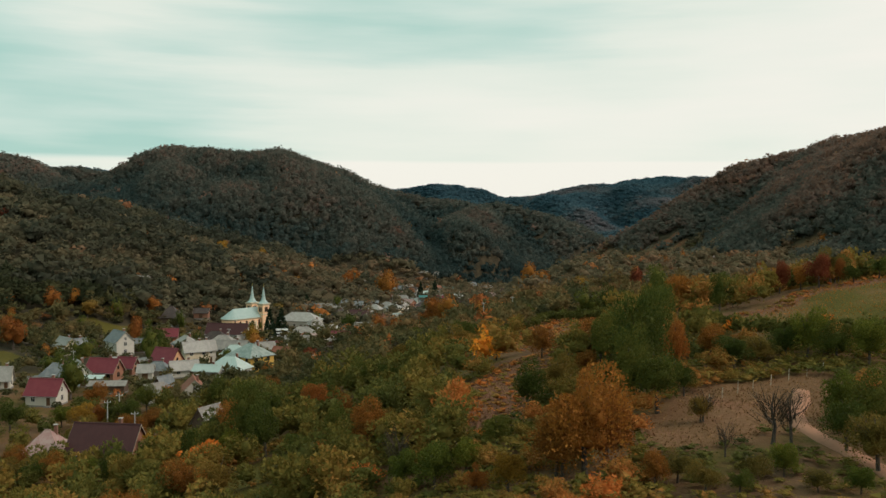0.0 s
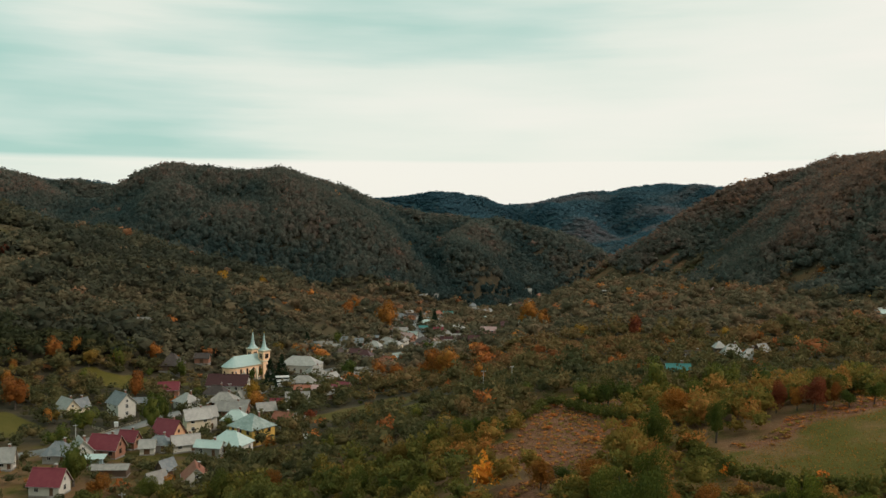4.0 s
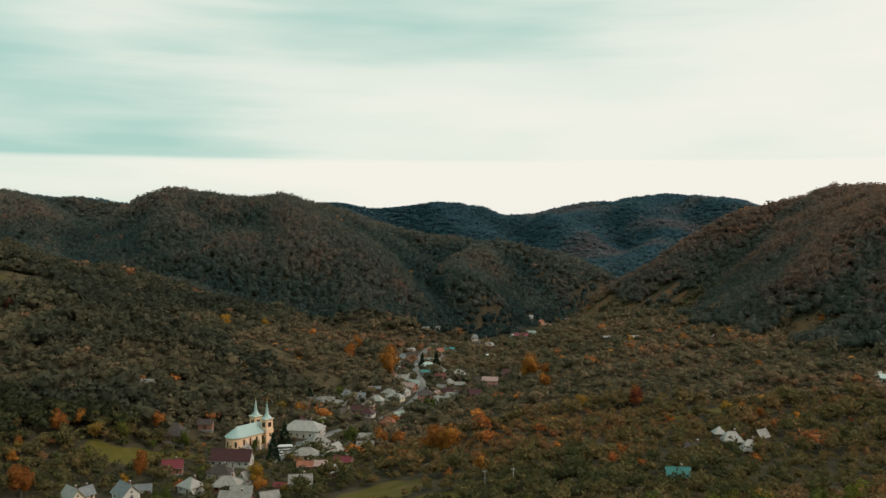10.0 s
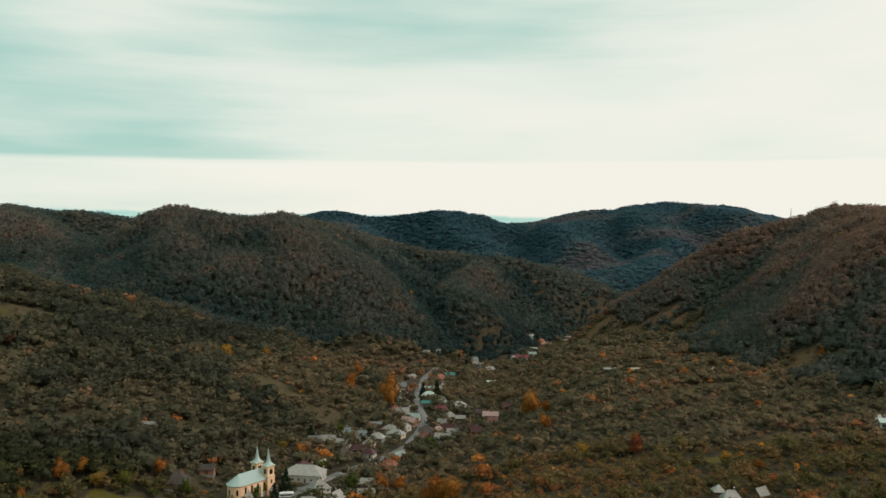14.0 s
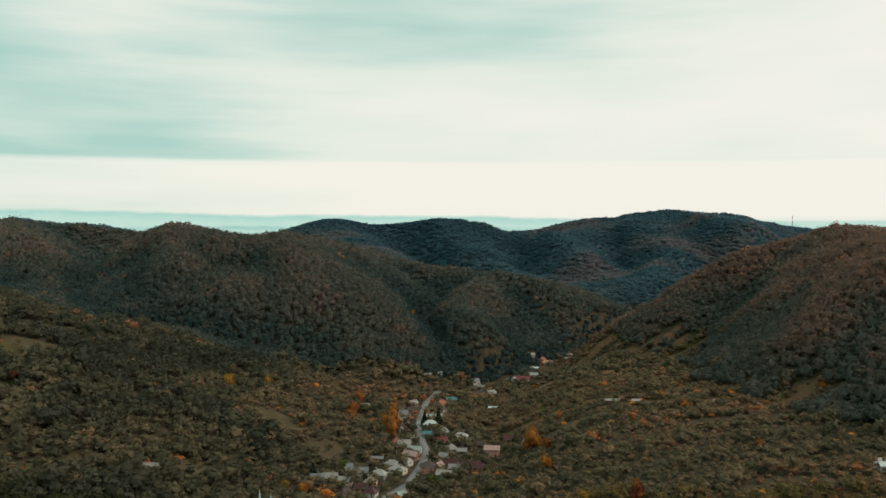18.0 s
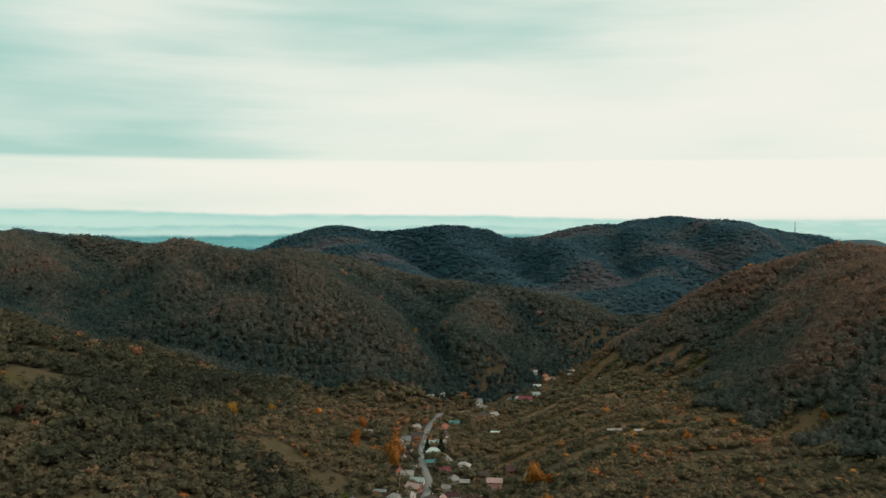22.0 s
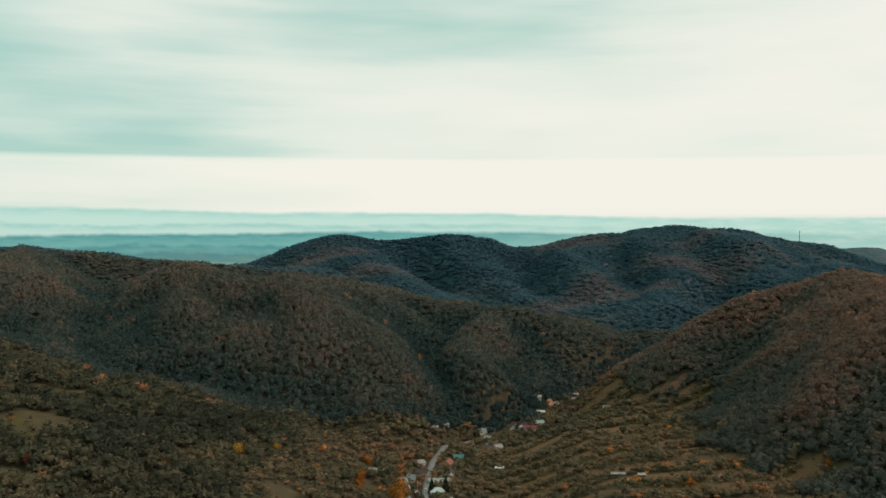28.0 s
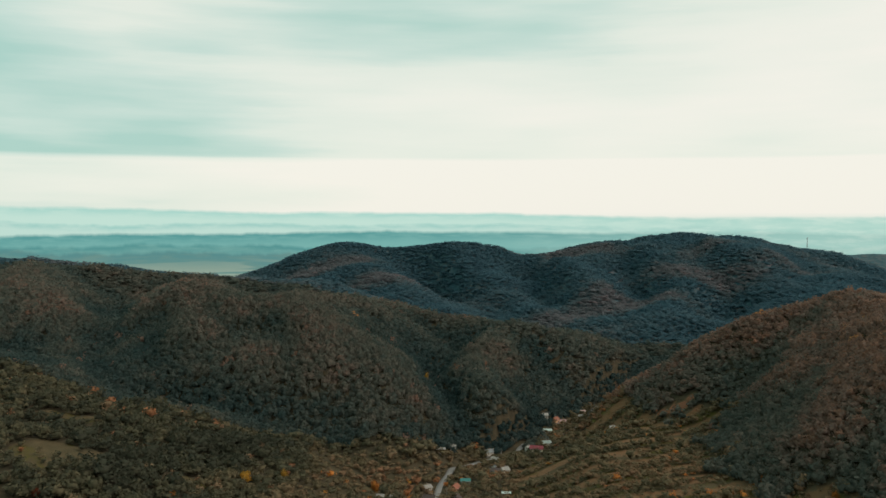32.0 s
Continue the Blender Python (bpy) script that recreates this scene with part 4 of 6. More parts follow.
house(-99.5, 389.4, -4, 18.6, 7.5, 3.2, 4.2, "gable", "maroon", "white")
house(-98.9, 366.2, -10, 10.6, 6.4, 3.0, 3.0, "hip", "dark", "cream")
house(-90.7, 346.7, 0, 10.9, 7.6, 2.8, 3.0, "hip", "grey", "brick")
house(-85.5, 299.9, 30, 7.6, 6.0, 4.8, 2.8, "gable", "pale", "white", 2)
house(-65.1, 429.4, 35, 9.7, 7.8, 3.0, 3.6, "hip", "grey", "white")
house(-67.1, 404.5, 4, 11.2, 6.7, 2.8, 2.6, "hip", "grey", "cream")
house(-63.9, 383.1, 0, 6.8, 4.7, 2.4, 1.6, "gable", "tile", "brick")
house(-60.8, 351.5, 8, 9.3, 5.6, 2.8, 3.0, "gable", "grey", "white")
house(-54.3, 413.3, 60, 5.7, 6.9, 2.8, 2.8, "gable", "pale", "white")
house(-54.6, 399.3, 55, 6.0, 6.6, 2.6, 2.6, "gable", "grey", "white")
barn(-51.5, 372.2, 50, 7.0, 5.6, 2.4, 2.0, "pale", "gable", "wood")
house(-47.1, 390.5, -20, 8.4, 5.0, 2.6, 2.0, "gable", "red", "brick")
barn(-56.9, 383.2, 0, 6.3, 4.4, 2.4, 1.4, "rose", "shed", "brick")
barn(-69.1, 327.0, 25, 7.0, 5.6, 2.6, 2.4, "grey", "gable", "wood")
barn(-68.1, 344.6, 0, 4.8, 3.8, 2.4, 1.6, "red", "gable", "brick")
house(-85.8, 358.6, 60, 5.0, 5.0, 2.6, 2.6, "gable", "grey", "white")
barn(-82.7, 338.7, 0, 8.6, 4.3, 2.4, 1.6, "grey", "gable", "wood")
house(-81.2, 323.0, -6, 12.2, 6.1, 3.0, 2.6, "gable", "grey", "brick")
house(-75.3, 303.8, 0, 8.8, 6.2, 3.2, 2.6, "hip", "mint", "brick")
house(-63.5, 278.6, -38, 11.5, 9.8, 5.6, 3.4, "hip", "teal", "yellow", 2, porch=True)
house(-66.8, 264.0, -20, 11.0, 7.7, 3.4, 3.2, "hip", "mint", "white")
house(-72.5, 260.1, -10, 8.2, 4.1, 3.0, 1.4, "gable", "mint", "grey")
house(-57.2, 302.1, -25, 7.6, 4.6, 2.8, 2.6, "gable", "tile", "white")
house(-82.1, 522.2, 0, 6.6, 4.0, 2.8, 2.2, "gable", "blue", "grey", far=True)
house(-73.8, 525.9, 0, 9.3, 5.6, 2.8, 2.4, "gable", "grey", "white", far=True)
house(-65.0, 521.5, -5, 11.8, 6.5, 2.8, 2.2, "gable", "grey", "cream", far=True)
house(-65.1, 545.4, 0, 6.9, 5.5, 3.6, 2.2, "gable", "blue", "white", far=True)
house(-55.1, 535.1, 0, 9.1, 6.4, 5.2, 2.0, "gable", "blue", "white", 2, far=True)
house(-46.1, 503.2, -15, 8.3, 6.6, 2.8, 2.6, "hip", "maroon", "white")
house(-52.1, 511.9, -10, 7.8, 5.4, 2.6, 2.0, "gable", "maroon", "brick")
barn(-42.3, 441.8, 0, 8.4, 5.0, 2.6, 2.0, "grey", "gable", "wood")
house(-39.7, 420.3, 5, 8.0, 4.8, 2.8, 2.2, "gable", "grey", "white")
barn(-47.4, 572.1, 0, 8.0, 4.0, 3.4, 1.0, "blue", "gable", "wood")
barn(-27.0, 499.0, 40, 6.4, 5.1, 2.6, 2.0, "teal", "gable", "white")
barn(-62.5, 523.2, 0, 5.3, 4.2, 2.4, 2.0, "teal", "gable", "white")
house(-36.5, 564.0, -30, 9.3, 6.5, 2.8, 2.2, "hip", "grey", "cream", far=True)
house(-32.0, 551.4, -25, 11.2, 6.7, 2.8, 2.2, "hip", "pale", "cream", far=True)
house(-28.0, 570.2, -30, 8.7, 6.9, 3.0, 2.6, "hip", "pale", "white", far=True)
house(-24.4, 586.7, -30, 10.4, 7.3, 3.2, 2.2, "gable", "rose", "brick", far=True)
house(-22.7, 604.0, -10, 9.9, 6.0, 2.8, 2.0, "gable", "teal", "white", far=True)
house(-12.2, 554.9, 0, 9.8, 7.9, 4.6, 2.6, "hip", "dark", "pink", 2, far=True)
house(-4.7, 561.8, 60, 5.7, 5.1, 3.2, 2.2, "gable", "rose", "peach", far=True)
house(-0.9, 539.9, -12, 9.6, 6.7, 2.8, 2.4, "gable", "grey", "white", far=True)
house(6.7, 556.2, 0, 9.2, 4.6, 2.8, 1.8, "gable", "grey", "white", far=True)
house(15.6, 553.7, 0, 10.5, 6.3, 3.4, 2.4, "gable", "maroon", "pink", far=True)
house(20.8, 542.3, 0, 6.9, 4.8, 3.0, 2.2, "gable", "maroon", "brick", far=True)
house(32.6, 583.1, -5, 10.3, 7.2, 4.4, 2.0, "gable", "rose", "pink", 2, far=True)
house(48.2, 610.4, 0, 10.0, 7.0, 3.2, 2.4, "gable", "maroon", "brick", far=True)
house(55.7, 576.2, 50, 5.1, 4.6, 2.6, 2.4, "gable", "grey", "white", far=True)
house(11.6, 642.2, -12, 10.6, 7.4, 5.0, 2.6, "hip", "pale", "white", 2, far=True)
house(15.4, 620.0, -10, 8.6, 6.0, 2.6, 2.2, "gable", "maroon", "brick", far=True)
barn(11.8, 605.5, 0, 6.9, 4.1, 2.4, 1.6, "grey", "gable", "wood")
barn(25.7, 624.8, 0, 7.1, 5.0, 2.6, 2.4, "dark", "gable", "wood")
house(-12.7, 658.4, 0, 10.0, 5.0, 3.2, 1.2, "gable", "aqua", "blue", far=True)
house(-12.8, 691.2, 0, 11.4, 8.0, 3.0, 2.6, "hip", "mint", "white", far=True)
barn(-4.6, 725.7, 40, 5.5, 4.4, 2.4, 1.8, "grey", "gable", "grey")
house(-24.9, 638.6, 0, 6.5, 4.5, 3.0, 1.4, "gable", "pale", "white", far=True)
house(-30.9, 675.7, 60, 6.0, 6.0, 3.0, 2.4, "gable", "rose", "pink", far=True)
house(-13.9, 721.6, 5, 12.8, 6.4, 2.8, 1.6, "gable", "teal", "grey", far=True)
house(-4.4, 783.0, 60, 8.4, 8.4, 3.2, 3.0, "gable", "tile", "peach", far=True)
house(5.8, 811.0, 0, 9.2, 6.5, 2.8, 1.6, "gable", "aqua", "grey", far=True)
house(-27.5, 747.0, -10, 10.4, 7.3, 2.8, 2.2, "gable", "dark", "grey", far=True)
house(-30.7, 776.6, 40, 7.9, 6.3, 2.6, 2.0, "gable", "grey", "white", far=True)
house(-60.2, 725.2, 0, 8.3, 5.8, 2.8, 2.4, "hip", "pale", "grey", far=True)
barn(-69.9, 723.1, 0, 6.4, 4.5, 2.6, 1.8, "grey", "gable", "white")
house(36.3, 855.6, 0, 10.8, 7.6, 2.8, 2.0, "gable", "dark", "grey", far=True)
house(46.8, 857.9, 35, 8.7, 7.8, 3.0, 2.4, "gable", "grey", "white", far=True)
house(37.5, 870.0, 50, 5.5, 5.0, 2.8, 2.0, "gable", "blue", "white", far=True)
house(33.0, 931.0, 30, 8.4, 7.5, 3.4, 2.6, "gable", "blue", "white", far=True)
house(43.0, 945.0, 0, 10.9, 5.5, 2.8, 1.6, "gable", "grey", "white", far=True)
house(39.3, 911.3, 0, 8.7, 6.9, 2.8, 2.0, "gable", "grey", "white", far=True)
barn(43.8, 772.4, 0, 7.9, 3.9, 2.0, 0.8, "mint", "gable", "wood")
house(-7.0, 900.0, 0, 5.9, 4.7, 3.4, 1.4, "gable", "grey", "white", far=True)
barn(-20.0, 884.0, 0, 9.4, 4.7, 2.4, 1.4, "grey", "gable", "wood")
house(88.6, 950.0, -10, 14.7, 10.3, 3.2, 2.6, "gable", "red", "cream", far=True)
house(102.0, 972.0, 10, 10.0, 7.0, 3.0, 2.2, "gable", "teal", "white", far=True)
house(112.0, 1003.0, 40, 7.7, 6.2, 3.0, 2.0, "gable", "tile", "white", far=True)
house(79.6, 956.0, 40, 6.2, 4.9, 2.8, 2.0, "gable", "pale", "white", far=True)
house(112.0, 1060.0, 0, 12.2, 6.1, 2.6, 1.4, "gable", "mint", "white", far=True)
house(127.4, 1100.9, 50, 8.4, 7.5, 3.0, 2.4, "gable", "tile", "peach", far=True)
house(138.2, 1110.0, 0, 8.4, 6.8, 3.0, 2.0, "gable", "rose", "peach", far=True)
house(113.1, 1091.5, 0, 6.9, 5.5, 2.8, 2.0, "gable", "pale", "white", far=True)
house(172.4, 1169.2, 10, 9.6, 7.7, 2.8, 2.2, "gable", "rose", "brick", far=True)
house(166.8, 1140.2, 10, 6.5, 5.2, 2.8, 2.2, "gable", "pale", "white", far=True)
barn(180.9, 981.9, 0, 5.6, 5.0, 2.6, 2.0, "pale", "gable", "white")
house(97.1, 320.1, -4, 6.9, 4.1, 2.8, 2.2, "gable", "dark", "cream")
house(116.7, 335.6, 0, 7.6, 4.6, 2.8, 3.0, "hip", "pale", "wood")
house(118.4, 319.9, 0, 6.9, 4.8, 2.6, 3.0, "hip", "pale", "wood")
barn(130.5, 340.7, 35, 5.6, 3.9, 2.6, 2.4, "grey", "gable", "wood")
barn(113.3, 341.0, 0, 4.0, 4.0, 4.6, 2.0, "pale", "hip", "wood")
house(79.9, 281.8, -4, 7.5, 4.5, 2.8, 2.2, "gable", "aqua", "brick")
house(238.3, 459.7, 0, 6.4, 3.8, 3.0, 2.2, "gable", "pale", "white")
house(240.2, 453.2, 0, 5.7, 4.0, 3.4, 1.6, "gable", "mint", "white")
barn(202.2, 623.9, 85, 4.0, 4.8, 1.0, 3.0, "rose", "gable", "wood")
barn(128.0, 640.0, 0, 10.6, 3.2, 2.2, 0.8, "grey", "gable", "wood")
barn(145.2, 635.1, 0, 5.6, 2.8, 2.2, 0.8, "pale", "gable", "wood")
barn(-170.3, 475.7, 0, 9.6, 4.8, 2.6, 1.8, "grey", "gable", "wood")
barn(-182.3, 431.2, 0, 9.3, 4.6, 2.6, 2.0, "dark", "gable", "wood")
barn(-126.8, 442.4, 0, 7.3, 4.4, 2.6, 2.0, "dark", "gable", "brick")


# smaller houses and sheds that close the rows along the village road
def close_rows():
    q = random.Random(5)
    roofs = ("grey", "pale", "tile", "rose", "blue", "grey", "maroon", "dark", "teal", "pale", "red", "grey")
    walls = ("white", "cream", "grey", "peach", "white", "brick", "white", "cream")
    made = 0
    line = along(MAIN_ROAD, 9.0)
    for k in range(1, len(line) - 1):
        p, t = line[k], (line[k + 1] - line[k - 1]).normalized()
        if not 395 < p.y < 1010:
            continue
        for side_of in (-1, 1):
            off = side_of * q.uniform(11.0, 21.0)
            x, y = p.x + t.y * off, p.y - t.x * off
            clear = all(math.hypot(x - bx, y - by) > r * 0.8 + 6.0 for bx, by, r in BUILT)
            if not clear or q.random() < 0.45 or made >= 22:
                continue
            rot = math.degrees(math.atan2(t.y, t.x)) + q.choice((0, 90)) + q.uniform(-8, 8)
            if q.random() < 0.7:
                house(round(x, 1), round(y, 1), rot, q.uniform(7.0, 9.5), q.uniform(5.2, 6.8), 2.9, q.uniform(2.6, 3.3), q.choice(("gable", "hip")), q.choice(roofs), q.choice(walls))
            else:
                barn(round(x, 1), round(y, 1), rot, q.uniform(5.0, 8.0), q.uniform(3.6, 4.6), 2.5, 2.0, q.choice(("grey", "pale", "blue")), "gable", q.choice(("wood", "white")))
            made += 1


close_rows()


# ---- the church: a nave with a round apse and two towers with spires ----
def church(x, y, rot):
    base = float(ground(x, y)) + 0.6
    e = new("church")
    e.matrix_world = pose(x, y, base, 0, 0, rot)
    tagged(e, "apricot village church with two towers and pale green roofs", "church")
    BUILT.append((x + 8 * math.cos(radians(rot)), y + 8 * math.sin(radians(rot)), 16))
    BUILT.append((x + 19 * math.cos(radians(rot)), y + 19 * math.sin(radians(rot)), 10))
    stone, roof = WALLS["church"], ROOFS["church"]

    def outline(grow, z):
        pts = [(0 - grow * 0.2, -5.2 - grow, z), (16, -5.2 - grow, z)]
        pts += [(16 + (5.2 + grow) * math.sin(radians(a)), -(5.2 + grow) * math.cos(radians(a)), z) for a in range(20, 180, 20)]
        return pts + [(16, 5.2 + grow, z), (0 - grow * 0.2, 5.2 + grow, z)]

    part("plinth", loft(bmesh.new(), [outline(0.15, -3.0), outline(0.15, 1.2)]), STONE, e)
    part("nave_wall", loft(bmesh.new(), [outline(0, 1.2), outline(0, 7.6)]), stone, e)
    part("cornice", loft(bmesh.new(), [outline(0.12, 7.1), outline(0.45, 7.5), outline(0.45, 7.75), outline(0.2, 7.8)]), WALLS["cream"], e, "cream moulded cornice")
    bm = bmesh.new()
    eave = [bm.verts.new(p) for p in outline(0.6, 7.8)]
    ra, rb = bm.verts.new((0, 0, 12.4)), bm.verts.new((15.6, 0, 12.4))
    n = len(eave)
    bm.faces.new((eave[0], eave[1], rb, ra))
    for i in range(1, n - 2):
        bm.faces.new((eave[i], eave[i + 1], rb))
    bm.faces.new((eave[n - 2], eave[n - 1], ra, rb))
    bm.faces.new((eave[n - 1], eave[0], ra))
    bm.faces.new(eave[::-1])
    part("nave_roof", bm, roof, e)
    # tall windows with buttresses between them
    for i in range(4):
        px = 3.4 + i * 3.9
        for sy in (-1, 1):
            window(e, px, sy * 5.2, 2.8, 0 if sy < 0 else 180, 1.1, 3.2, True)
            part("window_head", loft(bmesh.new(), [[(px + 0.62 * math.cos(a), sy * 5.2 + dy, 6.0 + 0.62 * math.sin(a)) for a in np.linspace(0, 3.1416, 8)] for dy in (-0.07, 0.07)]), PANE, e)
            if i < 3:
                part("buttress", loft(bmesh.new(), [[(px + 1.6, sy * 5.1, z), (px + 2.6, sy * 5.1, z), (px + 2.6, sy * (5.1 + g), z), (px + 1.6, sy * (5.1 + g), z)][::sy] for z, g in ((-1, 1.0), (4.2, 0.9), (6.2, 0.2))]), WALLS["cream"], e)
    for a in (40, 90, 140):
        window(e, 16 + 5.2 * math.sin(radians(a)), -5.2 * math.cos(radians(a)), 3.0, a, 1.0, 2.8, True)
    # west front between the towers
    part("front_gable", loft(bmesh.new(), [[(dx, -3.0, 1.0), (dx, 3.0, 1.0), (dx, 3.0, 9.0), (dx, 0, 12.6), (dx, -3.0, 9.0)] for dx in (-0.5, 0.3)]), stone, e)
    solid("portal", (-0.62, -0.5, -1.1, 1.1, 0.2, 3.8), DOOR_WOOD, e, "brown double church door")
    for sy in (-1, 1):
        cy = sy * 4.5

        def ring(h, z):
            return [(-h, cy - h, z), (h, cy - h, z), (h, cy + h, z), (-h, cy + h, z)]

        t = part("tower", loft(bmesh.new(), [ring(2.3, -3.0), ring(2.3, 9.0), ring(2.1, 9.1), ring(2.1, 14.0)]), stone, e)
        part("string_course", loft(bmesh.new(), [ring(2.3, 8.8), ring(2.55, 8.95), ring(2.55, 9.15), ring(2.2, 9.3)]), WALLS["cream"], t)
        part("tower_cornice", loft(bmesh.new(), [ring(2.12, 13.6), ring(2.6, 14.2), ring(2.6, 14.5), ring(1.8, 14.6)]), WALLS["cream"], t)
        for k in range(4):
            c, q = (1, 0, -1, 0)[k], (0, 1, 0, -1)[k]
            for off in (-0.62, 0.62):
                px, py = c * 2.1 - q * off, cy + q * 2.1 + c * off
                half = [(0.36, -1.2), (0.36, 0.9), (0.25, 1.2), (0.0, 1.34), (-0.25, 1.2), (-0.36, 0.9), (-0.36, -1.2)]
                part("belfry_opening", loft(bmesh.new(), [[(px - q * u + c * o, py + c * u + q * o, 11.5 + v) for u, v in half] for o in (-0.1, 0.04)]), PANE, t, "dark arched belfry opening")
            px, py = c * 2.3, cy + q * 2.3
            part("tower_window", loft(bmesh.new(), [[(px - q * u + c * o, py + c * u + q * o, 6.4 + v) for u, v in ((0.4, -0.9), (0.4, 0.9), (-0.4, 0.9), (-0.4, -0.9))] for o in (-0.1, 0.04)]), PANE, t)
        eight = [circle(2.6 * 1.12, 14.5, 8, 0, cy, 0.3927), circle(1.95, 15.2, 8, 0, cy, 0.3927), circle(1.35, 16.1, 8, 0, cy, 0.3927), circle(0.9, 17.6, 8, 0, cy, 0.3927), circle(0.55, 20.0, 8, 0, cy, 0.3927), circle(0.10, 23.0, 8, 0, cy, 0.3927)]
        part("spire", loft(bmesh.new(), eight), roof, t, "pale green sheet-metal spire")
        part("ball", loft(bmesh.new(), [circle(r, 23.15 + z, 8, 0, cy) for r, z in ((0.05, -0.2), (0.22, -0.1), (0.26, 0.05), (0.18, 0.2), (0.04, 0.26))]), GILT, t)
        bm = box(bmesh.new(), -0.05, 0.05, cy - 0.05, cy + 0.05, 23.3, 24.6)
        box(bm, -0.05, 0.05, cy - 0.38, cy - 0.05, 24.0, 24.12)
        box(bm, -0.05, 0.05, cy + 0.05, cy + 0.38, 24.0, 24.12)
        part("cross", bm, GILT, t)
        for a in range(0, 360, 90):
            dx, dy = math.sin(radians(a)), -math.cos(radians(a))
            for side_step in (-0.0,):
                window(e, dx * 2.55, cy + dy * 2.55, 10.4, a, 0.95, 2.3, True)
            if dx <= 0 or abs(dy) > 0.5:
                window(e, dx * 2.75, cy + dy * 2.75, 5.6, a, 0.6, 1.4, True)
    return e


church(-94.5, 430.0, -128.5)


# ---- trees ----
rng = np.random.default_rng(7)


def globe(fineness):
    """Directions spread evenly over a sphere, with the triangles between them."""
    bm = bmesh.new()
    bmesh.ops.create_icosphere(bm, subdivisions=fineness, radius=1.0)
    v, f = np.array([p.co[:] for p in bm.verts]), np.array([[p.index for p in t.verts] for t in bm.faces])
    bm.free()
    return v, f


EGG_V, EGG_F = globe(1)
ICO_V, ICO_F = globe(2)
BALL_V, BALL_F = globe(3)


def lobes_of(count, upright=0.0):
    """Boughs of a crown: middles and radii of the rounded masses of leaf that make it up."""
    c = rng.normal(size=(count, 3))
    c /= np.linalg.norm(c, axis=1)[:, None]
    c *= rng.uniform(0.42, 0.74, (count, 1))
    c[:, 2] = c[:, 2] * (1 + upright) + 0.06
    return c, rng.uniform(0.20, 0.47, count)


def reach(way, lobes):
    """How far a crown reaches out from its middle in each direction."""
    c, size = lobes
    along_way = way @ c.T
    inside = along_way ** 2 - (c ** 2).sum(1)[None, :] + size[None, :] ** 2
    far = np.where(inside > 0, along_way + np.sqrt(np.maximum(inside, 0)), 0)
    return np.maximum(far.max(1), 0.42)


def spruce_points(n, r, h, base):
    """Points on the tiers of a spruce, with the way they face."""
    k = rng.random(n) ** 0.65
    z = base + h * (1 - k)
    a = rng.random(n) * 6.2832
    tier = 0.75 + 0.25 * np.abs(np.sin(k * 17 + np.sin(a * 3)))
    rad = r * k * tier * (0.75 + 0.25 * rng.random(n))
    p = np.stack([rad * np.cos(a), rad * np.sin(a), z], 1)
    nrm = np.stack([np.cos(a), np.sin(a), 0.6 + 0 * a], 1)
    return p, nrm / np.linalg.norm(nrm, axis=1)[:, None]


def leaf_tufts(p, nrm, size, lift=0.5, flat=False):
    """Small pointed leaf tufts that face outwards and, by lift, upwards."""
    n = len(p)
    b = nrm * 0.7 + np.array((0, 0, lift)) + rng.normal(size=(n, 3)) * 0.55
    b /= np.linalg.norm(b, axis=1)[:, None]
    a = np.cross(b, rng.normal(size=(n, 3)))
    a /= np.linalg.norm(a, axis=1)[:, None]
    if flat:
        m = nrm + rng.normal(size=(n, 3)) * 0.6
        a = np.cross(m, rng.normal(size=(n, 3)))
        a /= np.linalg.norm(a, axis=1)[:, None]
        b = np.cross(m, a)
        b /= np.linalg.norm(b, axis=1)[:, None]
    s = size * rng.uniform(0.55, 1.4, (n, 1))
    q = np.stack([p - a * s * 0.48 - b * s * 0.4, p + a * s * 0.48 - b * s * 0.4, p + b * s * 0.8], 1)
    q += rng.normal(size=q.shape) * size * 0.1
    return q.reshape(-1, 3), np.arange(3 * n).reshape(n, 3)


def leafy_crown(leaves, leaf, core, fine, lobes=9, upright=0.0, lift=0.35, flat=True, foot=0.28):
    """One crown, a metre in radius and two high: a billowing body of foliage and the leaf tufts that stand out of it."""
    shape = lobes_of(lobes, upright)
    verts, faces = ((EGG_V, EGG_F), (ICO_V, ICO_F), (BALL_V, BALL_F))[fine]
    body = verts * (reach(verts, shape) * core * (1 + 0.05 * rng.normal(size=len(verts))))[:, None]
    v, f = np.zeros((0, 3)), np.zeros((0, 3), int)
    if leaves:
        way = rng.normal(size=(leaves, 3))
        way[:, 2] = np.where(way[:, 2] < -0.7, -way[:, 2], way[:, 2])
        way /= np.linalg.norm(way, axis=1)[:, None]
        p = way * (reach(way, shape) * (1.07 - 0.5 * (1 - core) * 2.4 * rng.random(leaves) ** 1.7 + (0.07 * np.abs(rng.normal(size=leaves)) if fine == 2 else 0)))[:, None]
        v, f = leaf_tufts(p, way, leaf, lift, flat)
    v, body = v + np.array((0, 0, 1.0)), body + np.array((0, 0, 1.0))
    return v, f, body, faces[body[faces][:, :, 2].mean(1) > foot]


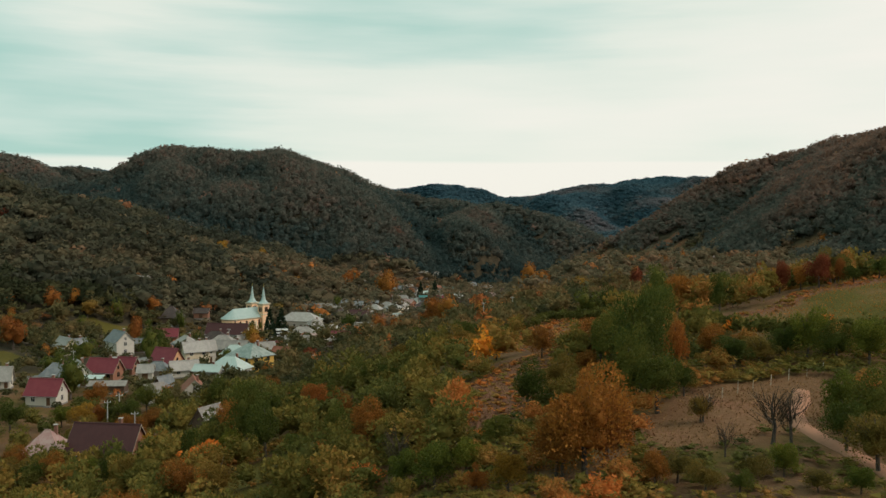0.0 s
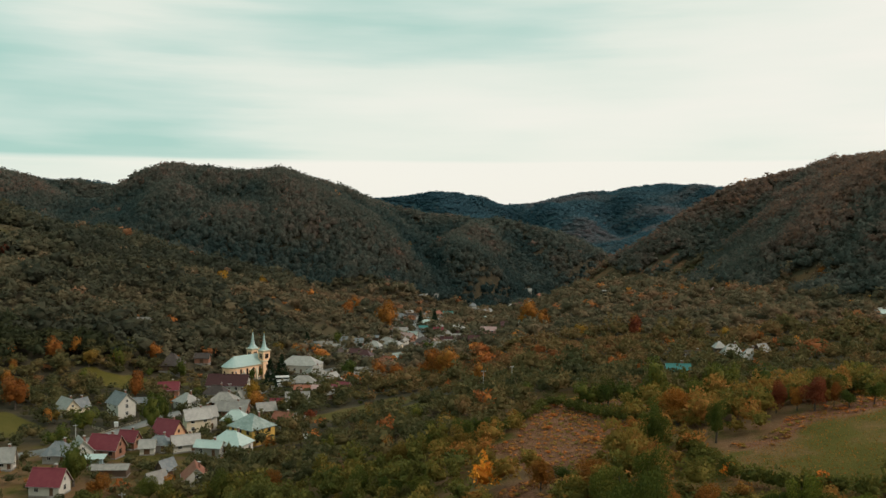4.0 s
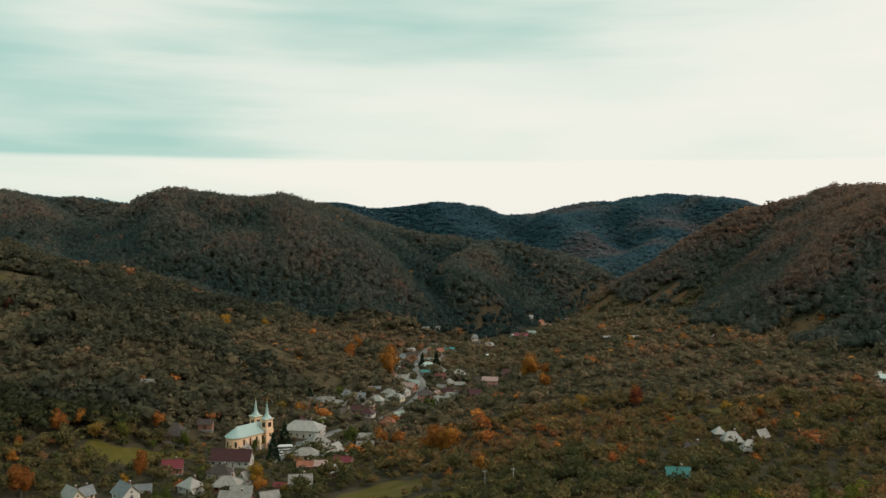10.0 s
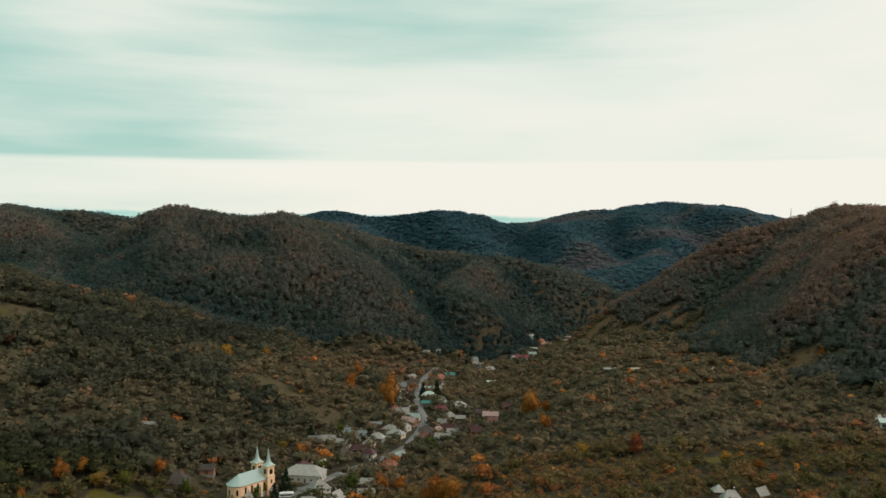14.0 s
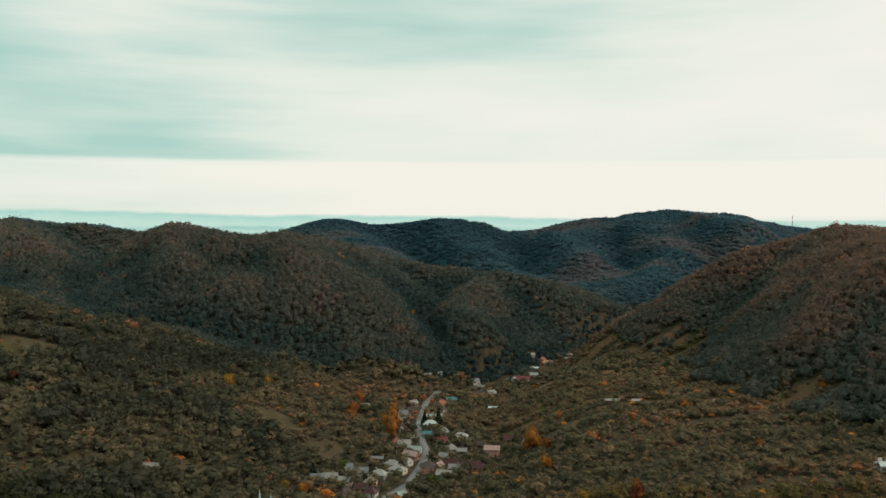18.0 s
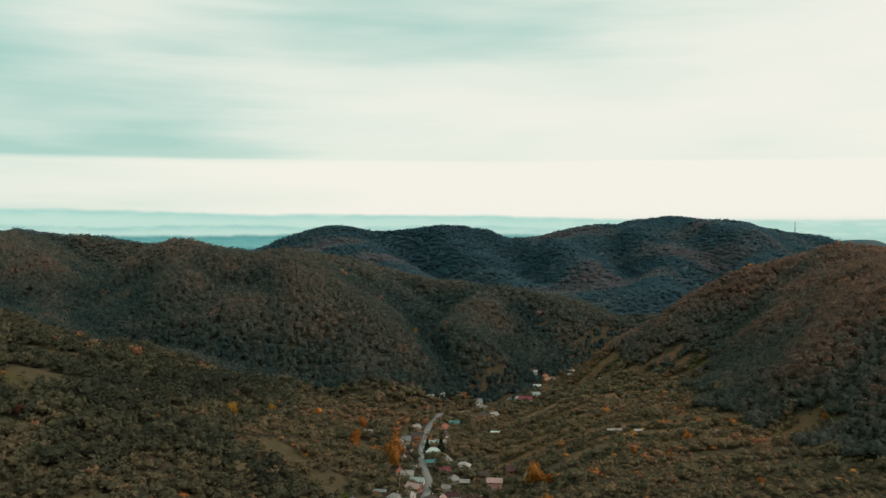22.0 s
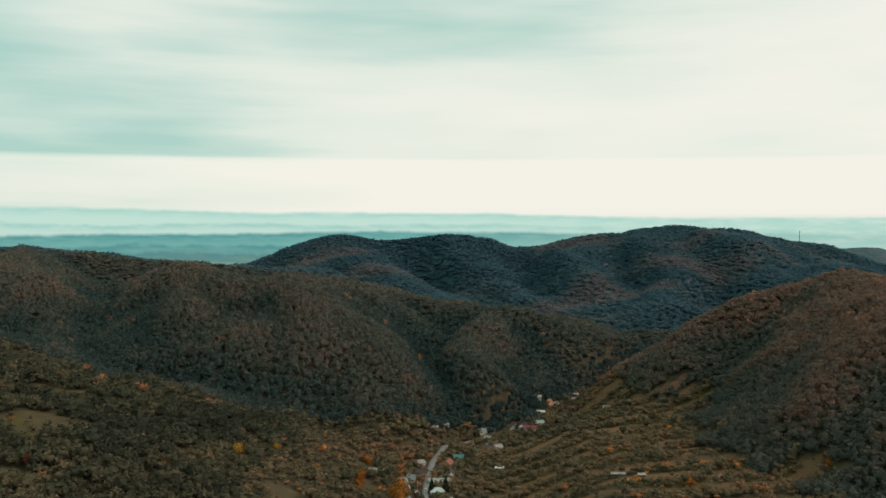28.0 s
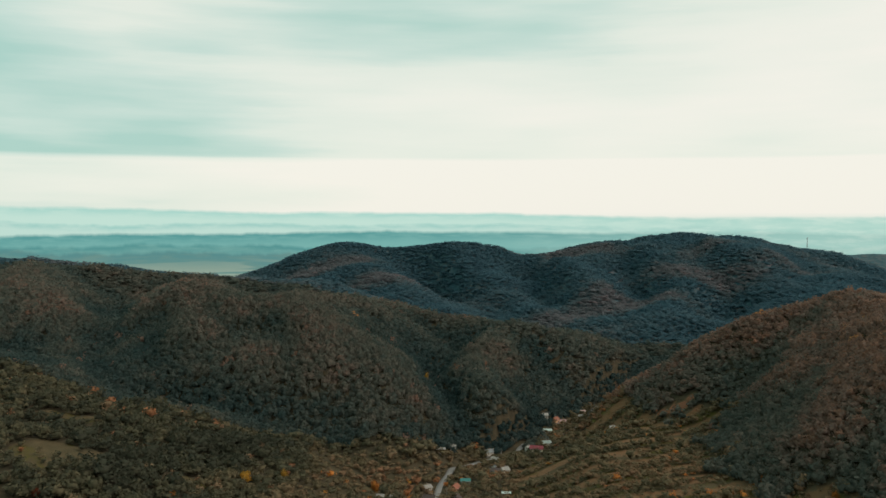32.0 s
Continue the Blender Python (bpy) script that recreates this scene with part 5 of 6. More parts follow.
def trunk_bm(height, r, crown, spread, seed, limbs=7):
    """A tapered, slightly bent trunk with limbs that rise into the crown."""
    q = random.Random(seed)
    bm = bmesh.new()
    bend = [(q.uniform(-0.25, 0.25), q.uniform(-0.25, 0.25)) for i in range(5)]
    loft(bm, [circle(r * k, z * height, 7, bend[i][0] * z * 2, bend[i][1] * z * 2) for i, (z, k) in enumerate(((-0.05, 1.6), (0.06, 1.1), (0.35, 0.85), (0.65, 0.5), (0.92, 0.15)))])
    for i in range(limbs):
        a, z = q.uniform(0, 6.28), height * q.uniform(0.28, 0.7)
        l, up = spread * q.uniform(0.55, 0.95), q.uniform(0.5, 1.1)
        pts = [(math.cos(a) * l * s, math.sin(a) * l * s, z + up * l * s ** 1.3) for s in (0, 0.4, 1.0)]
        rr = r * 0.42 * (1 - 0.5 * z / height)
        loft(bm, [[(px + w * rr * math.cos(6.28 * j / 4), py + w * rr * math.sin(6.28 * j / 4), pz) for j in range(4)] for (px, py, pz), w in zip(pts, (1, 0.7, 0.15))])
    return bm


def bm_mesh(name, bm, mat):
    me = bpy.data.meshes.new(name)
    bm.to_mesh(me)
    bm.free()
    me.materials.append(mat)
    return me


def crown_mesh(mat, leaves, r, h, base, kind, leaf, fine=True):
    if kind == "spruce":
        p, d = spruce_points(leaves, r, h, base)
        v, f = leaf_tufts(p, d, leaf)
        return mesh_of("crown", v, f, mat)
    v, f, body, bf = leafy_crown(leaves, leaf / r, 0.54 if fine else 0.82, 2, 10, 0.25 if kind == "tall" else 0.0, 0.5, not fine)
    v = np.concatenate([v, body]) * np.array((r, r, h / 2)) + np.array((0, 0, base))
    return mesh_of("crown", v, np.concatenate([f, bf + len(f) * 3]), mat, flat=False)


def twig_mesh(height, spread, seed):
    """The fine bare branches of a leafless fruit tree."""
    q = random.Random(seed)
    bm = bmesh.new()
    for i in range(70):
        a, z = q.uniform(0, 6.28), height * q.uniform(0.25, 0.75)
        r0 = spread * q.uniform(0.05, 0.5)
        l, up = spread * q.uniform(0.3, 0.6), height * q.uniform(0.12, 0.32)
        p0 = Vector((math.cos(a) * r0, math.sin(a) * r0, z))
        p1 = p0 + Vector((math.cos(a + q.uniform(-0.7, 0.7)) * l, math.sin(a + q.uniform(-0.7, 0.7)) * l, up))
        for w0, w1, s, t in ((0.045, 0.012, p0, p1), (0.02, 0.006, p0.lerp(p1, 0.5), p0.lerp(p1, 0.5) + Vector((q.uniform(-0.8, 0.8), q.uniform(-0.8, 0.8), q.uniform(0.3, 1.0))))):
            loft(bm, [[(c.x + w * math.cos(2.1 * j), c.y + w * math.sin(2.1 * j), c.z) for j in range(3)] for c, w in ((s, w0), (t, w1))])
    return bm_mesh("crown", bm, TWIGS)


KINDS = {}


def kind_of(name, mat, kind, height, spread, label, category="tree", leaves=7000, leaf=0.17, versions=3):
    """Three shapes of each kind, and three with coarser tufts for trees farther off."""
    KINDS[name] = (label, category)
    for i in range(versions):
        base = height * (0.08 if kind == "spruce" else 0.04)
        t = bm_mesh("trunk", trunk_bm(height * 0.9, height * 0.022 + 0.04, height, spread, 20 + i, 0 if kind == "spruce" else 12 if kind == "bare" else 7), BARK)
        for coarse in (False, True):
            c = twig_mesh(height, spread, 50 + i) if kind == "bare" else crown_mesh(mat, leaves // 9 if coarse else leaves, spread, height - base, base, kind, leaf * 2.2 if coarse else leaf, not coarse)
            KINDS[name, i, coarse] = (c, t)


kind_of("green", LEAF_GREEN, "round", 8.5, 3.6, "broad green tree with a few yellowing leaves")
kind_of("bright", LEAF_BRIGHT, "round", 6.5, 2.9, "bright yellow-green leafy tree")
kind_of("tall", LEAF_GREEN, "tall", 13.0, 3.6, "tall dark green broadleaf tree")
kind_of("olive", LEAF_OLIVE, "round", 7.0, 3.3, "olive-brown tree turning in autumn")
kind_of("orange", LEAF_ORANGE, "round", 8.5, 3.4, "glowing orange autumn tree")
kind_of("yellow", LEAF_YELLOW, "round", 7.0, 3.0, "golden yellow autumn tree")
kind_of("rust", LEAF_RUST, "round", 7.5, 3.4, "rust-brown autumn tree with thinning leaves")
kind_of("red", LEAF_RED, "round", 7.0, 3.0, "dark red autumn tree")
kind_of("spruce", LEAF_SPRUCE, "spruce", 15.0, 3.2, "dark green spruce tree", leaves=3000, leaf=0.5)
kind_of("bare", None, "bare", 6.0, 2.6, "leafless grey fruit tree with fine branches", versions=3)
kind_of("bush", LEAF_GREEN, "round", 2.8, 1.9, "low green bush on the slope", "bush", 2200, 0.13)
STOOD = []


def tree(kind, x, y, scale=1.0, wide=1.0, version=None):
    label, category = KINDS[kind]
    c, t = KINDS[kind, (len(STOOD) if version is None else version) % 3, y > 215]
    e = new(category)
    e.matrix_world = pose(x, y, float(ground(x, y)) - 0.1, 0, 0, (x * 37 + y * 91) % 360) @ Matrix.Diagonal((scale * wide, scale * wide, scale, 1))
    tagged(e, label, category, "trees of the valley" if category == "tree" else "bushes of the valley")
    for name, me in (("trunk", t), ("crown", c)):
        o = new(name, me)
        o.parent = e
    STOOD.append((x, y, 2.2 * scale * wide))


def taken(x, y, gap):
    """Whether a house, a single tree or the road is in the way."""
    hit = np.zeros(np.shape(x), bool)
    for bx, by, r in BUILT:
        hit |= np.hypot(x - bx, y - by) < r * 0.85 + gap
    for bx, by, r in STOOD:
        hit |= np.hypot(x - bx, y - by) < r + gap * 0.4
    for px, py in ROAD_POINTS:
        hit |= np.hypot(x - px, y - py) < 4.2 + gap
    return hit


# single trees that stand out
tree("rust", 13.5, 77.9, 1.34, 1.0)
tree("orange", 15.6, 79.6, 0.86, 0.9)
tree("rust", 11.6, 79.4, 0.9, 1.0)
tree("orange", 11.2, 80.5, 0.76)
tree("rust", 16.4, 82.3, 0.89)
tree("yellow", 6.4, 79.0, 0.68)
tree("orange", 3.5, 81.0, 0.38, 1.1)
tree("orange", -15.2, 98.8, 0.47, 0.8)
tree("yellow", -42.5, 127.4, 0.61, 0.8)
tree("bright", -0.6, 87.0, 0.72, 1.2)
tree("bright", -4.0, 90.6, 0.66, 1.1)
tree("bright", 2.6, 88.0, 0.68)
tree("green", 6.4, 95.3, 0.53)
tree("orange", 31.7, 113.6, 0.99, 0.62)
tree("tall", 24.9, 106.2, 1.04, 1.1)
tree("green", 26.5, 123.3, 1.17, 1.1)
tree("green", 25.2, 97.2, 0.92, 1.2)
tree("tall", 31.1, 123.5, 0.89)
tree("green", 29.9, 102.8, 0.57, 0.8)
tree("bare", 28.4, 90.4, 0.61, 1.2)
tree("green", 11.3, 108.8, 0.77)
tree("olive", 16.0, 116.6, 0.78)
tree("rust", 22.0, 126.2, 0.45, 1.2)
tree("rust", 17.7, 147.5, 0.79)
tree("bush", 22.1, 150.3, 1.08, 1.3)
tree("bright", 41.9, 87.3, 0.81, 0.9)
tree("green", 41.2, 79.0, 0.81, 1.1)
tree("olive", 43.3, 85.3, 0.57)
tree("bare", 31.9, 79.9, 0.99, 1.1)
tree("bare", 33.5, 79.7, 0.89)
tree("bare", 26.4, 77.2, 0.61, 0.8)
tree("olive", 28.2, 90.6, 0.44)
tree("olive", 26.0, 69.7, 0.40, 1.3)
tree("bright", 29.0, 70.2, 0.44)
tree("green", 37.2, 76.3, 0.66)
tree("olive", 37.0, 70.4, 0.81, 1.1)
tree("olive", 21.9, 68.7, 0.40, 1.2)
tree("green", 24.2, 67.2, 0.27, 1.2)
tree("olive", 29.8, 65.6, 0.31, 1.2)
tree("bright", 32.7, 64.6, 0.33, 1.2)
tree("olive", 20.6, 72.3, 0.42, 1.2)
tree("rust", 18.5, 71.8, 0.45)
tree("tall", 21.8, 98.1, 0.76, 1.1)
tree("green", 21.1, 104.5, 0.74, 1.1)
tree("red", 66.5, 165.1, 0.89, 0.75)
tree("red", 71.9, 160.0, 0.96, 0.9)
tree("rust", 69.7, 162.9, 0.59, 0.9)
tree("orange", 75.4, 159.6, 0.61, 0.6)
tree("green", 77.6, 158.1, 0.45, 1.2)
tree("green", 82.4, 158.1, 0.58, 1.1)
tree("yellow", 91.3, 216.9, 0.92, 1.1)
tree("yellow", 93.8, 242.6, 0.94, 1.2)
tree("green", 39.8, 113.6, 0.63, 1.2)
tree("olive", 44.0, 115.6, 0.67, 1.2)
tree("green", 48.2, 117.3, 0.65, 1.1)
tree("bright", 50.9, 116.3, 1.08, 0.9)
tree("green", 53.5, 113.4, 0.63, 1.3)
tree("bright", 56.7, 110.7, 0.92, 1.1)
tree("rust", 39.5, 122.4, 0.66, 1.1)
tree("tall", -33.7, 144.5, 1.05, 0.95)
tree("green", -29.2, 138.2, 1.20, 0.9)
tree("green", -20.3, 118.9, 0.66)
tree("olive", -20.5, 107.2, 0.72, 1.2)
tree("bright", -35.6, 141.1, 0.88, 1.2)
tree("yellow", -42.5, 141.7, 1.09, 0.9)
tree("green", -14.4, 120.4, 0.76, 0.9)
tree("rust", -10.2, 114.4, 0.92)
tree("olive", -7.3, 117.1, 0.68, 1.1)
tree("orange", -23.8, 158.5, 0.93)
tree("orange", -31.5, 177.9, 0.84, 1.05)
tree("rust", -22.2, 166.5, 0.75)
tree("yellow", -82.5, 192.7, 1.04, 1.3)
tree("orange", -79.9, 195.9, 0.77, 1.1)
tree("bright", -89.4, 196.4, 0.81, 1.1)
tree("green", -98.7, 191.0, 0.91, 1.2)
tree("olive", -77.6, 150.1, 0.87, 1.3)
tree("green", -73.3, 149.6, 0.71, 1.3)
tree("green", -56.9, 144.0, 0.80, 1.1)
tree("bright", -62.5, 145.7, 0.90, 1.1)
tree("olive", -50.2, 139.2, 1.07, 1.1)
tree("olive", -10.4, 199.8, 1.15)
tree("green", -10.9, 175.2, 0.69, 1.1)
tree("green", -4.8, 169.4, 0.67)
tree("green", -17.4, 180.7, 0.86)
tree("orange", -134.1, 365.4, 1.57, 0.72)
tree("orange", -148.3, 428.5, 1.16, 1.2)
tree("yellow", -158.9, 412.3, 1.03, 1.1)
tree("orange", -168.8, 329.5, 1.67)
tree("orange", -187.0, 403.3, 1.28)
tree("rust", -180.2, 412.8, 1.26, 1.1)
tree("olive", -170.6, 403.3, 1.40, 1.1)
tree("tall", -103.2, 296.6, 0.99)
tree("tall", -103.7, 310.5, 0.90, 0.9)
tree("spruce", -81.1, 394.3, 1.06, 1.1)
tree("spruce", -82.4, 429.4, 0.89, 1.4)
tree("tall", -94.8, 415.8, 0.56, 1.2)
tree("tall", -93.1, 425.0, 0.66, 1.1)
tree("yellow", -81.0, 358.3, 1.31)
tree("rust", -76.4, 342.8, 1.05, 1.1)
tree("bright", -84.8, 364.2, 0.98, 1.1)
tree("red", -49.8, 316.3, 0.67, 1.3)
tree("green", -125.1, 290.0, 1.15, 1.3)
tree("green", -120.0, 261.3, 1.12, 1.3)
tree("olive", -65.6, 341.1, 0.72, 1.1)
tree("green", -70.9, 469.3, 0.89, 1.2)
tree("green", -67.1, 476.8, 0.76, 1.2)
tree("green", -47.9, 434.2, 1.24, 1.1)
tree("green", -67.4, 544.7, 1.12)
tree("spruce", -85.4, 530.2, 0.67, 1.5)
tree("rust", -86.1, 498.3, 1.08, 1.1)
tree("orange", -83.6, 508.1, 0.81, 1.1)
tree("olive", -97.9, 501.8, 1.16, 1.1)
tree("orange", -32.4, 431.3, 1.16, 1.1)
tree("orange", -24.1, 430.8, 1.09, 1.1)
tree("orange", -3.3, 384.1, 1.83, 0.9)
tree("rust", 2.4, 380.5, 1.78)
tree("orange", -8.1, 392.3, 1.25)
tree("rust", 14.8, 322.8, 0.99, 1.2)
tree("yellow", 4.8, 257.2, 0.74, 1.1)
tree("orange", 3.0, 250.6, 0.48, 1.1)
tree("red", 54.0, 317.7, 0.98, 0.9)
tree("orange", 69.6, 322.8, 0.62, 1.2)
tree("rust", 79.9, 377.3, 0.61, 1.2)
tree("rust", 56.2, 545.5, 2.26)
tree("rust", 58.6, 482.7, 1.30)
tree("red", 95.2, 414.1, 1.68, 0.8)
tree("orange", -75.7, 666.5, 1.27, 1.2)
tree("rust", -41.9, 633.4, 2.62, 0.9)
tree("orange", 146.2, 383.2, 0.79, 1.1)
tree("yellow", 134.8, 395.6, 0.91, 1.2)
tree("rust", 142.7, 399.0, 0.65, 1.2)
tree("green", -7.9, 517.0, 1.23, 1.1)
tree("spruce", -6.0, 694.8, 1.06, 1.2)
tree("spruce", -17.7, 692.0, 0.93, 1.2)
tree("green", -7.3, 251.2, 0.80, 0.9)
tree("bare", -2.1, 244.7, 0.94)
tree("olive", -10.9, 256.8, 0.84)
tree("olive", -23.2, 278.0, 0.97)
tree("green", -32.5, 241.3, 0.77)
tree("bare", -28.6, 258.3, 1.16)
tree("bare", -12.8, 227.6, 1.03)
tree("olive", 2.6, 216.1, 1.04, 1.1)
tree("green", 9.5, 207.4, 0.73, 1.2)
tree("green", 42.7, 190.9, 0.52, 1.1)
tree("green", 41.9, 221.7, 0.63, 1.3)
tree("green", 50.6, 213.7, 0.68, 1.3)
tree("tall", 65.5, 224.9, 0.70, 1.1)
tree("tall", 71.1, 223.2, 0.77, 1.2)
tree("tall", 79.9, 226.3, 0.75, 1.1)
tree("green", 88.3, 230.2, 1.10, 1.2)
tree("green", 91.9, 221.8, 0.95, 1.3)
tree("green", 109.7, 241.1, 0.96, 1.2)
tree("bright", 123.7, 249.7, 1.30, 1.2)
tree("orange", -77.2, 685.8, 1.63)
tree("orange", -76.2, 735.4, 1.52)
tree("rust", -42.5, 655.2, 2.95, 0.9)
tree("rust", 96.5, 416.8, 1.50, 0.8)
tree("yellow", 69.1, 414.3, 1.04, 1.3)
tree("yellow", -42.9, 1043.5, 2.21, 0.7)
tree("yellow", -176.9, 675.7, 1.69)
tree("yellow", -150.6, 702.8, 1.49)
tree("rust", -211.4, 597.1, 1.08)
tree("orange", -132.7, 555.8, 0.88, 0.9)
tree("red", -289.7, 556.1, 1.40)
tree("orange", 237.4, 672.1, 0.64, 1.6)
tree("yellow", 213.0, 660.0, 0.64, 1.8)
tree("orange", 246.0, 677.3, 0.54, 1.6)
tree("orange", 275.5, 609.5, 1.07, 0.9)
tree("orange", 190.3, 502.8, 0.72, 1.1)
tree("orange", 127.0, 565.8, 0.81)
tree("rust", 147.1, 554.0, 1.00, 1.1)
tree("orange", 65.6, 536.0, 1.11)
tree("orange", 174.2, 604.2, 0.97, 1.2)

# dark belt of trees above the brown field
tree("green", 38.3, 217.4, 0.95, 1.15)
tree("tall", 42.9, 214.6, 0.62, 1.30)
tree("green", 47.5, 215.8, 0.85, 1.20)
tree("green", 52.2, 216.9, 0.75, 1.15)
tree("tall", 56.3, 215.5, 0.95, 1.30)
tree("green", 61.5, 215.7, 0.62, 1.20)
tree("green", 66.3, 217.1, 0.85, 1.15)
tree("tall", 71.6, 218.7, 0.75, 1.30)
tree("green", 76.8, 219.6, 0.95, 1.20)
tree("green", 82.0, 222.7, 0.62, 1.15)
for k in range(9):
    tree("orange", 206.0 + 6.5 * k, 664.0 + 3.0 * math.sin(k * 2.3) + 1.1 * k, 0.36 + 0.05 * (k % 3), 1.3)


def fill_in(count, y0, y1, wide=0.55, big=1.05):
    """Single trees of all kinds on the near slopes and in the gardens."""
    mix = ("green", "olive", "bright", "rust", "green", "olive", "bush", "bush", "rust", "tall", "bare", "yellow", "olive", "green")
    q = random.Random(11)
    made = 0
    while made < count:
        y = y0 + (y1 - y0) * q.random() ** 0.8
        x = q.uniform(-0.55, wide) * y
        a, b = np.array([x]), np.array([y])
        if math.hypot(x, y) < 56 or (x > 2 and y < 128) or clearings(a, b)[0][0] > 0.25 or taken(a, b, 1.5)[0]:
            continue
        tree(q.choice(mix), x, y, q.uniform(0.55, big), q.uniform(0.9, 1.25))
        made += 1


fill_in(84, 56, 260)
fill_in(40, 260, 440, -0.05, 0.85)


# ---- woods and scrub, too many to count ----
def scatter(step, y0, y1, margin=60):
    gx, gy = np.meshgrid(np.arange(-0.57 * y1 - margin, 0.57 * y1 + margin, step), np.arange(y0, y1, step))
    x, y = gx.ravel() + rng.uniform(-0.48, 0.48, gx.size) * step, gy.ravel() + rng.uniform(-0.48, 0.48, gx.size) * step
    k = np.abs(x) < 0.57 * y + margin
    return x[k], y[k]


def crowns(leaves, leaf, core, versions=9, fine=1, upright=0.0, flat=True, foot=0.28):
    """Several shapes of crown for one kind of wood or scrub."""
    return [leafy_crown(leaves, leaf, core, fine, 8, upright, 0.4, flat, foot) for i in range(versions)]


def plant(name, templates, x, y, r, h, hue, mat, label, sink=0.06, group="woods"):
    """All crowns of one stretch of wood joined into one sheet."""
    z = ground(x, y)
    V, Q, T, U, count = [], [], [], [], 0
    pick = rng.integers(0, len(templates), len(x))
    turn = rng.uniform(0, 6.28, len(x))
    for i in range(len(x)):
        v, f, cv, cf = templates[pick[i]]
        a = np.concatenate([v, cv])
        c, s = math.cos(turn[i]), math.sin(turn[i])
        V.append(np.stack([x[i] + (a[:, 0] * c - a[:, 1] * s) * r[i], y[i] + (a[:, 0] * s + a[:, 1] * c) * r[i], z[i] + (a[:, 2] * 0.5 - sink + 0.06) * h[i]], 1))
        Q.append(f + count)
        T.append(cf + count + len(v))
        U.append(np.full(len(a), hue[i]))
        count += len(a)
    V, Q, T = np.concatenate(V), np.concatenate(Q), np.concatenate(T)
    me = bpy.data.meshes.new(name)
    me.vertices.add(len(V))
    me.vertices.foreach_set("co", V.ravel())
    corners = np.concatenate([Q.ravel(), T.ravel()])
    me.loops.add(len(corners))
    me.loops.foreach_set("vertex_index", corners)
    starts = np.arange(len(Q) + len(T)) * 3
    me.polygons.add(len(starts))
    me.polygons.foreach_set("loop_start", starts)
    me.update(calc_edges=True)
    me.shade_smooth()
    give(me, "hue", np.concatenate(U))
    me.materials.append(mat)
    tagged(new(name, me), label, "woodland", group, "stuff")


def patches(x, y, size, seed):
    """Drifts in which trees turn colour together, 0 to 1."""
    s = seed * 1.7
    return 0.5 + 0.25 * np.sin(x / size + s + 1.7 * np.sin(y / size * 0.8 + s)) + 0.25 * np.sin(y / size * 1.3 - s + 1.9 * np.sin(x / size * 0.7))


def hues(x, y, low, high, orange):
    n = len(x)
    h = low + (high - low) * (0.32 * patches(x, y, 33.0, 1) + 0.30 * patches(x, y, 90.0, 6) + 0.38 * rng.random(n)) + rng.normal(size=n) * 0.03
    lit = rng.random(n) < orange * (0.3 + 1.6 * patches(x, y, 47.0, 2) ** 2)
    return np.clip(np.where(lit, rng.uniform(0.66, 0.92, n), h), 0.02, 0.99)


SCRUB_FIRST, SCRUB_NEAR, SCRUB_MID = crowns(720, 0.105, 0.62, flat=False), crowns(380, 0.145, 0.66, flat=False), crowns(120, 0.22, 0.72, 12, 0, flat=False)
SCRUB_FAR, SCRUB_LAST = crowns(50, 0.31, 0.78, 14, 0, foot=0.45), crowns(36, 0.36, 0.82, 14, 0, foot=0.45)
SPUR_CROWN = crowns(22, 0.42, 0.86, 10, 0, foot=0.6)
HILL_CROWN, BACK_CROWN = crowns(60, 0.28, 0.84, 18, 0, 0.1, foot=0.6), crowns(32, 0.37, 0.86, 14, 0, 0.1, foot=0.6)


def terrace_rows(x, y):
    """1 on the hedge banks between the narrow fields that run up the east slope."""
    return field_strip(x, y) < 0.40


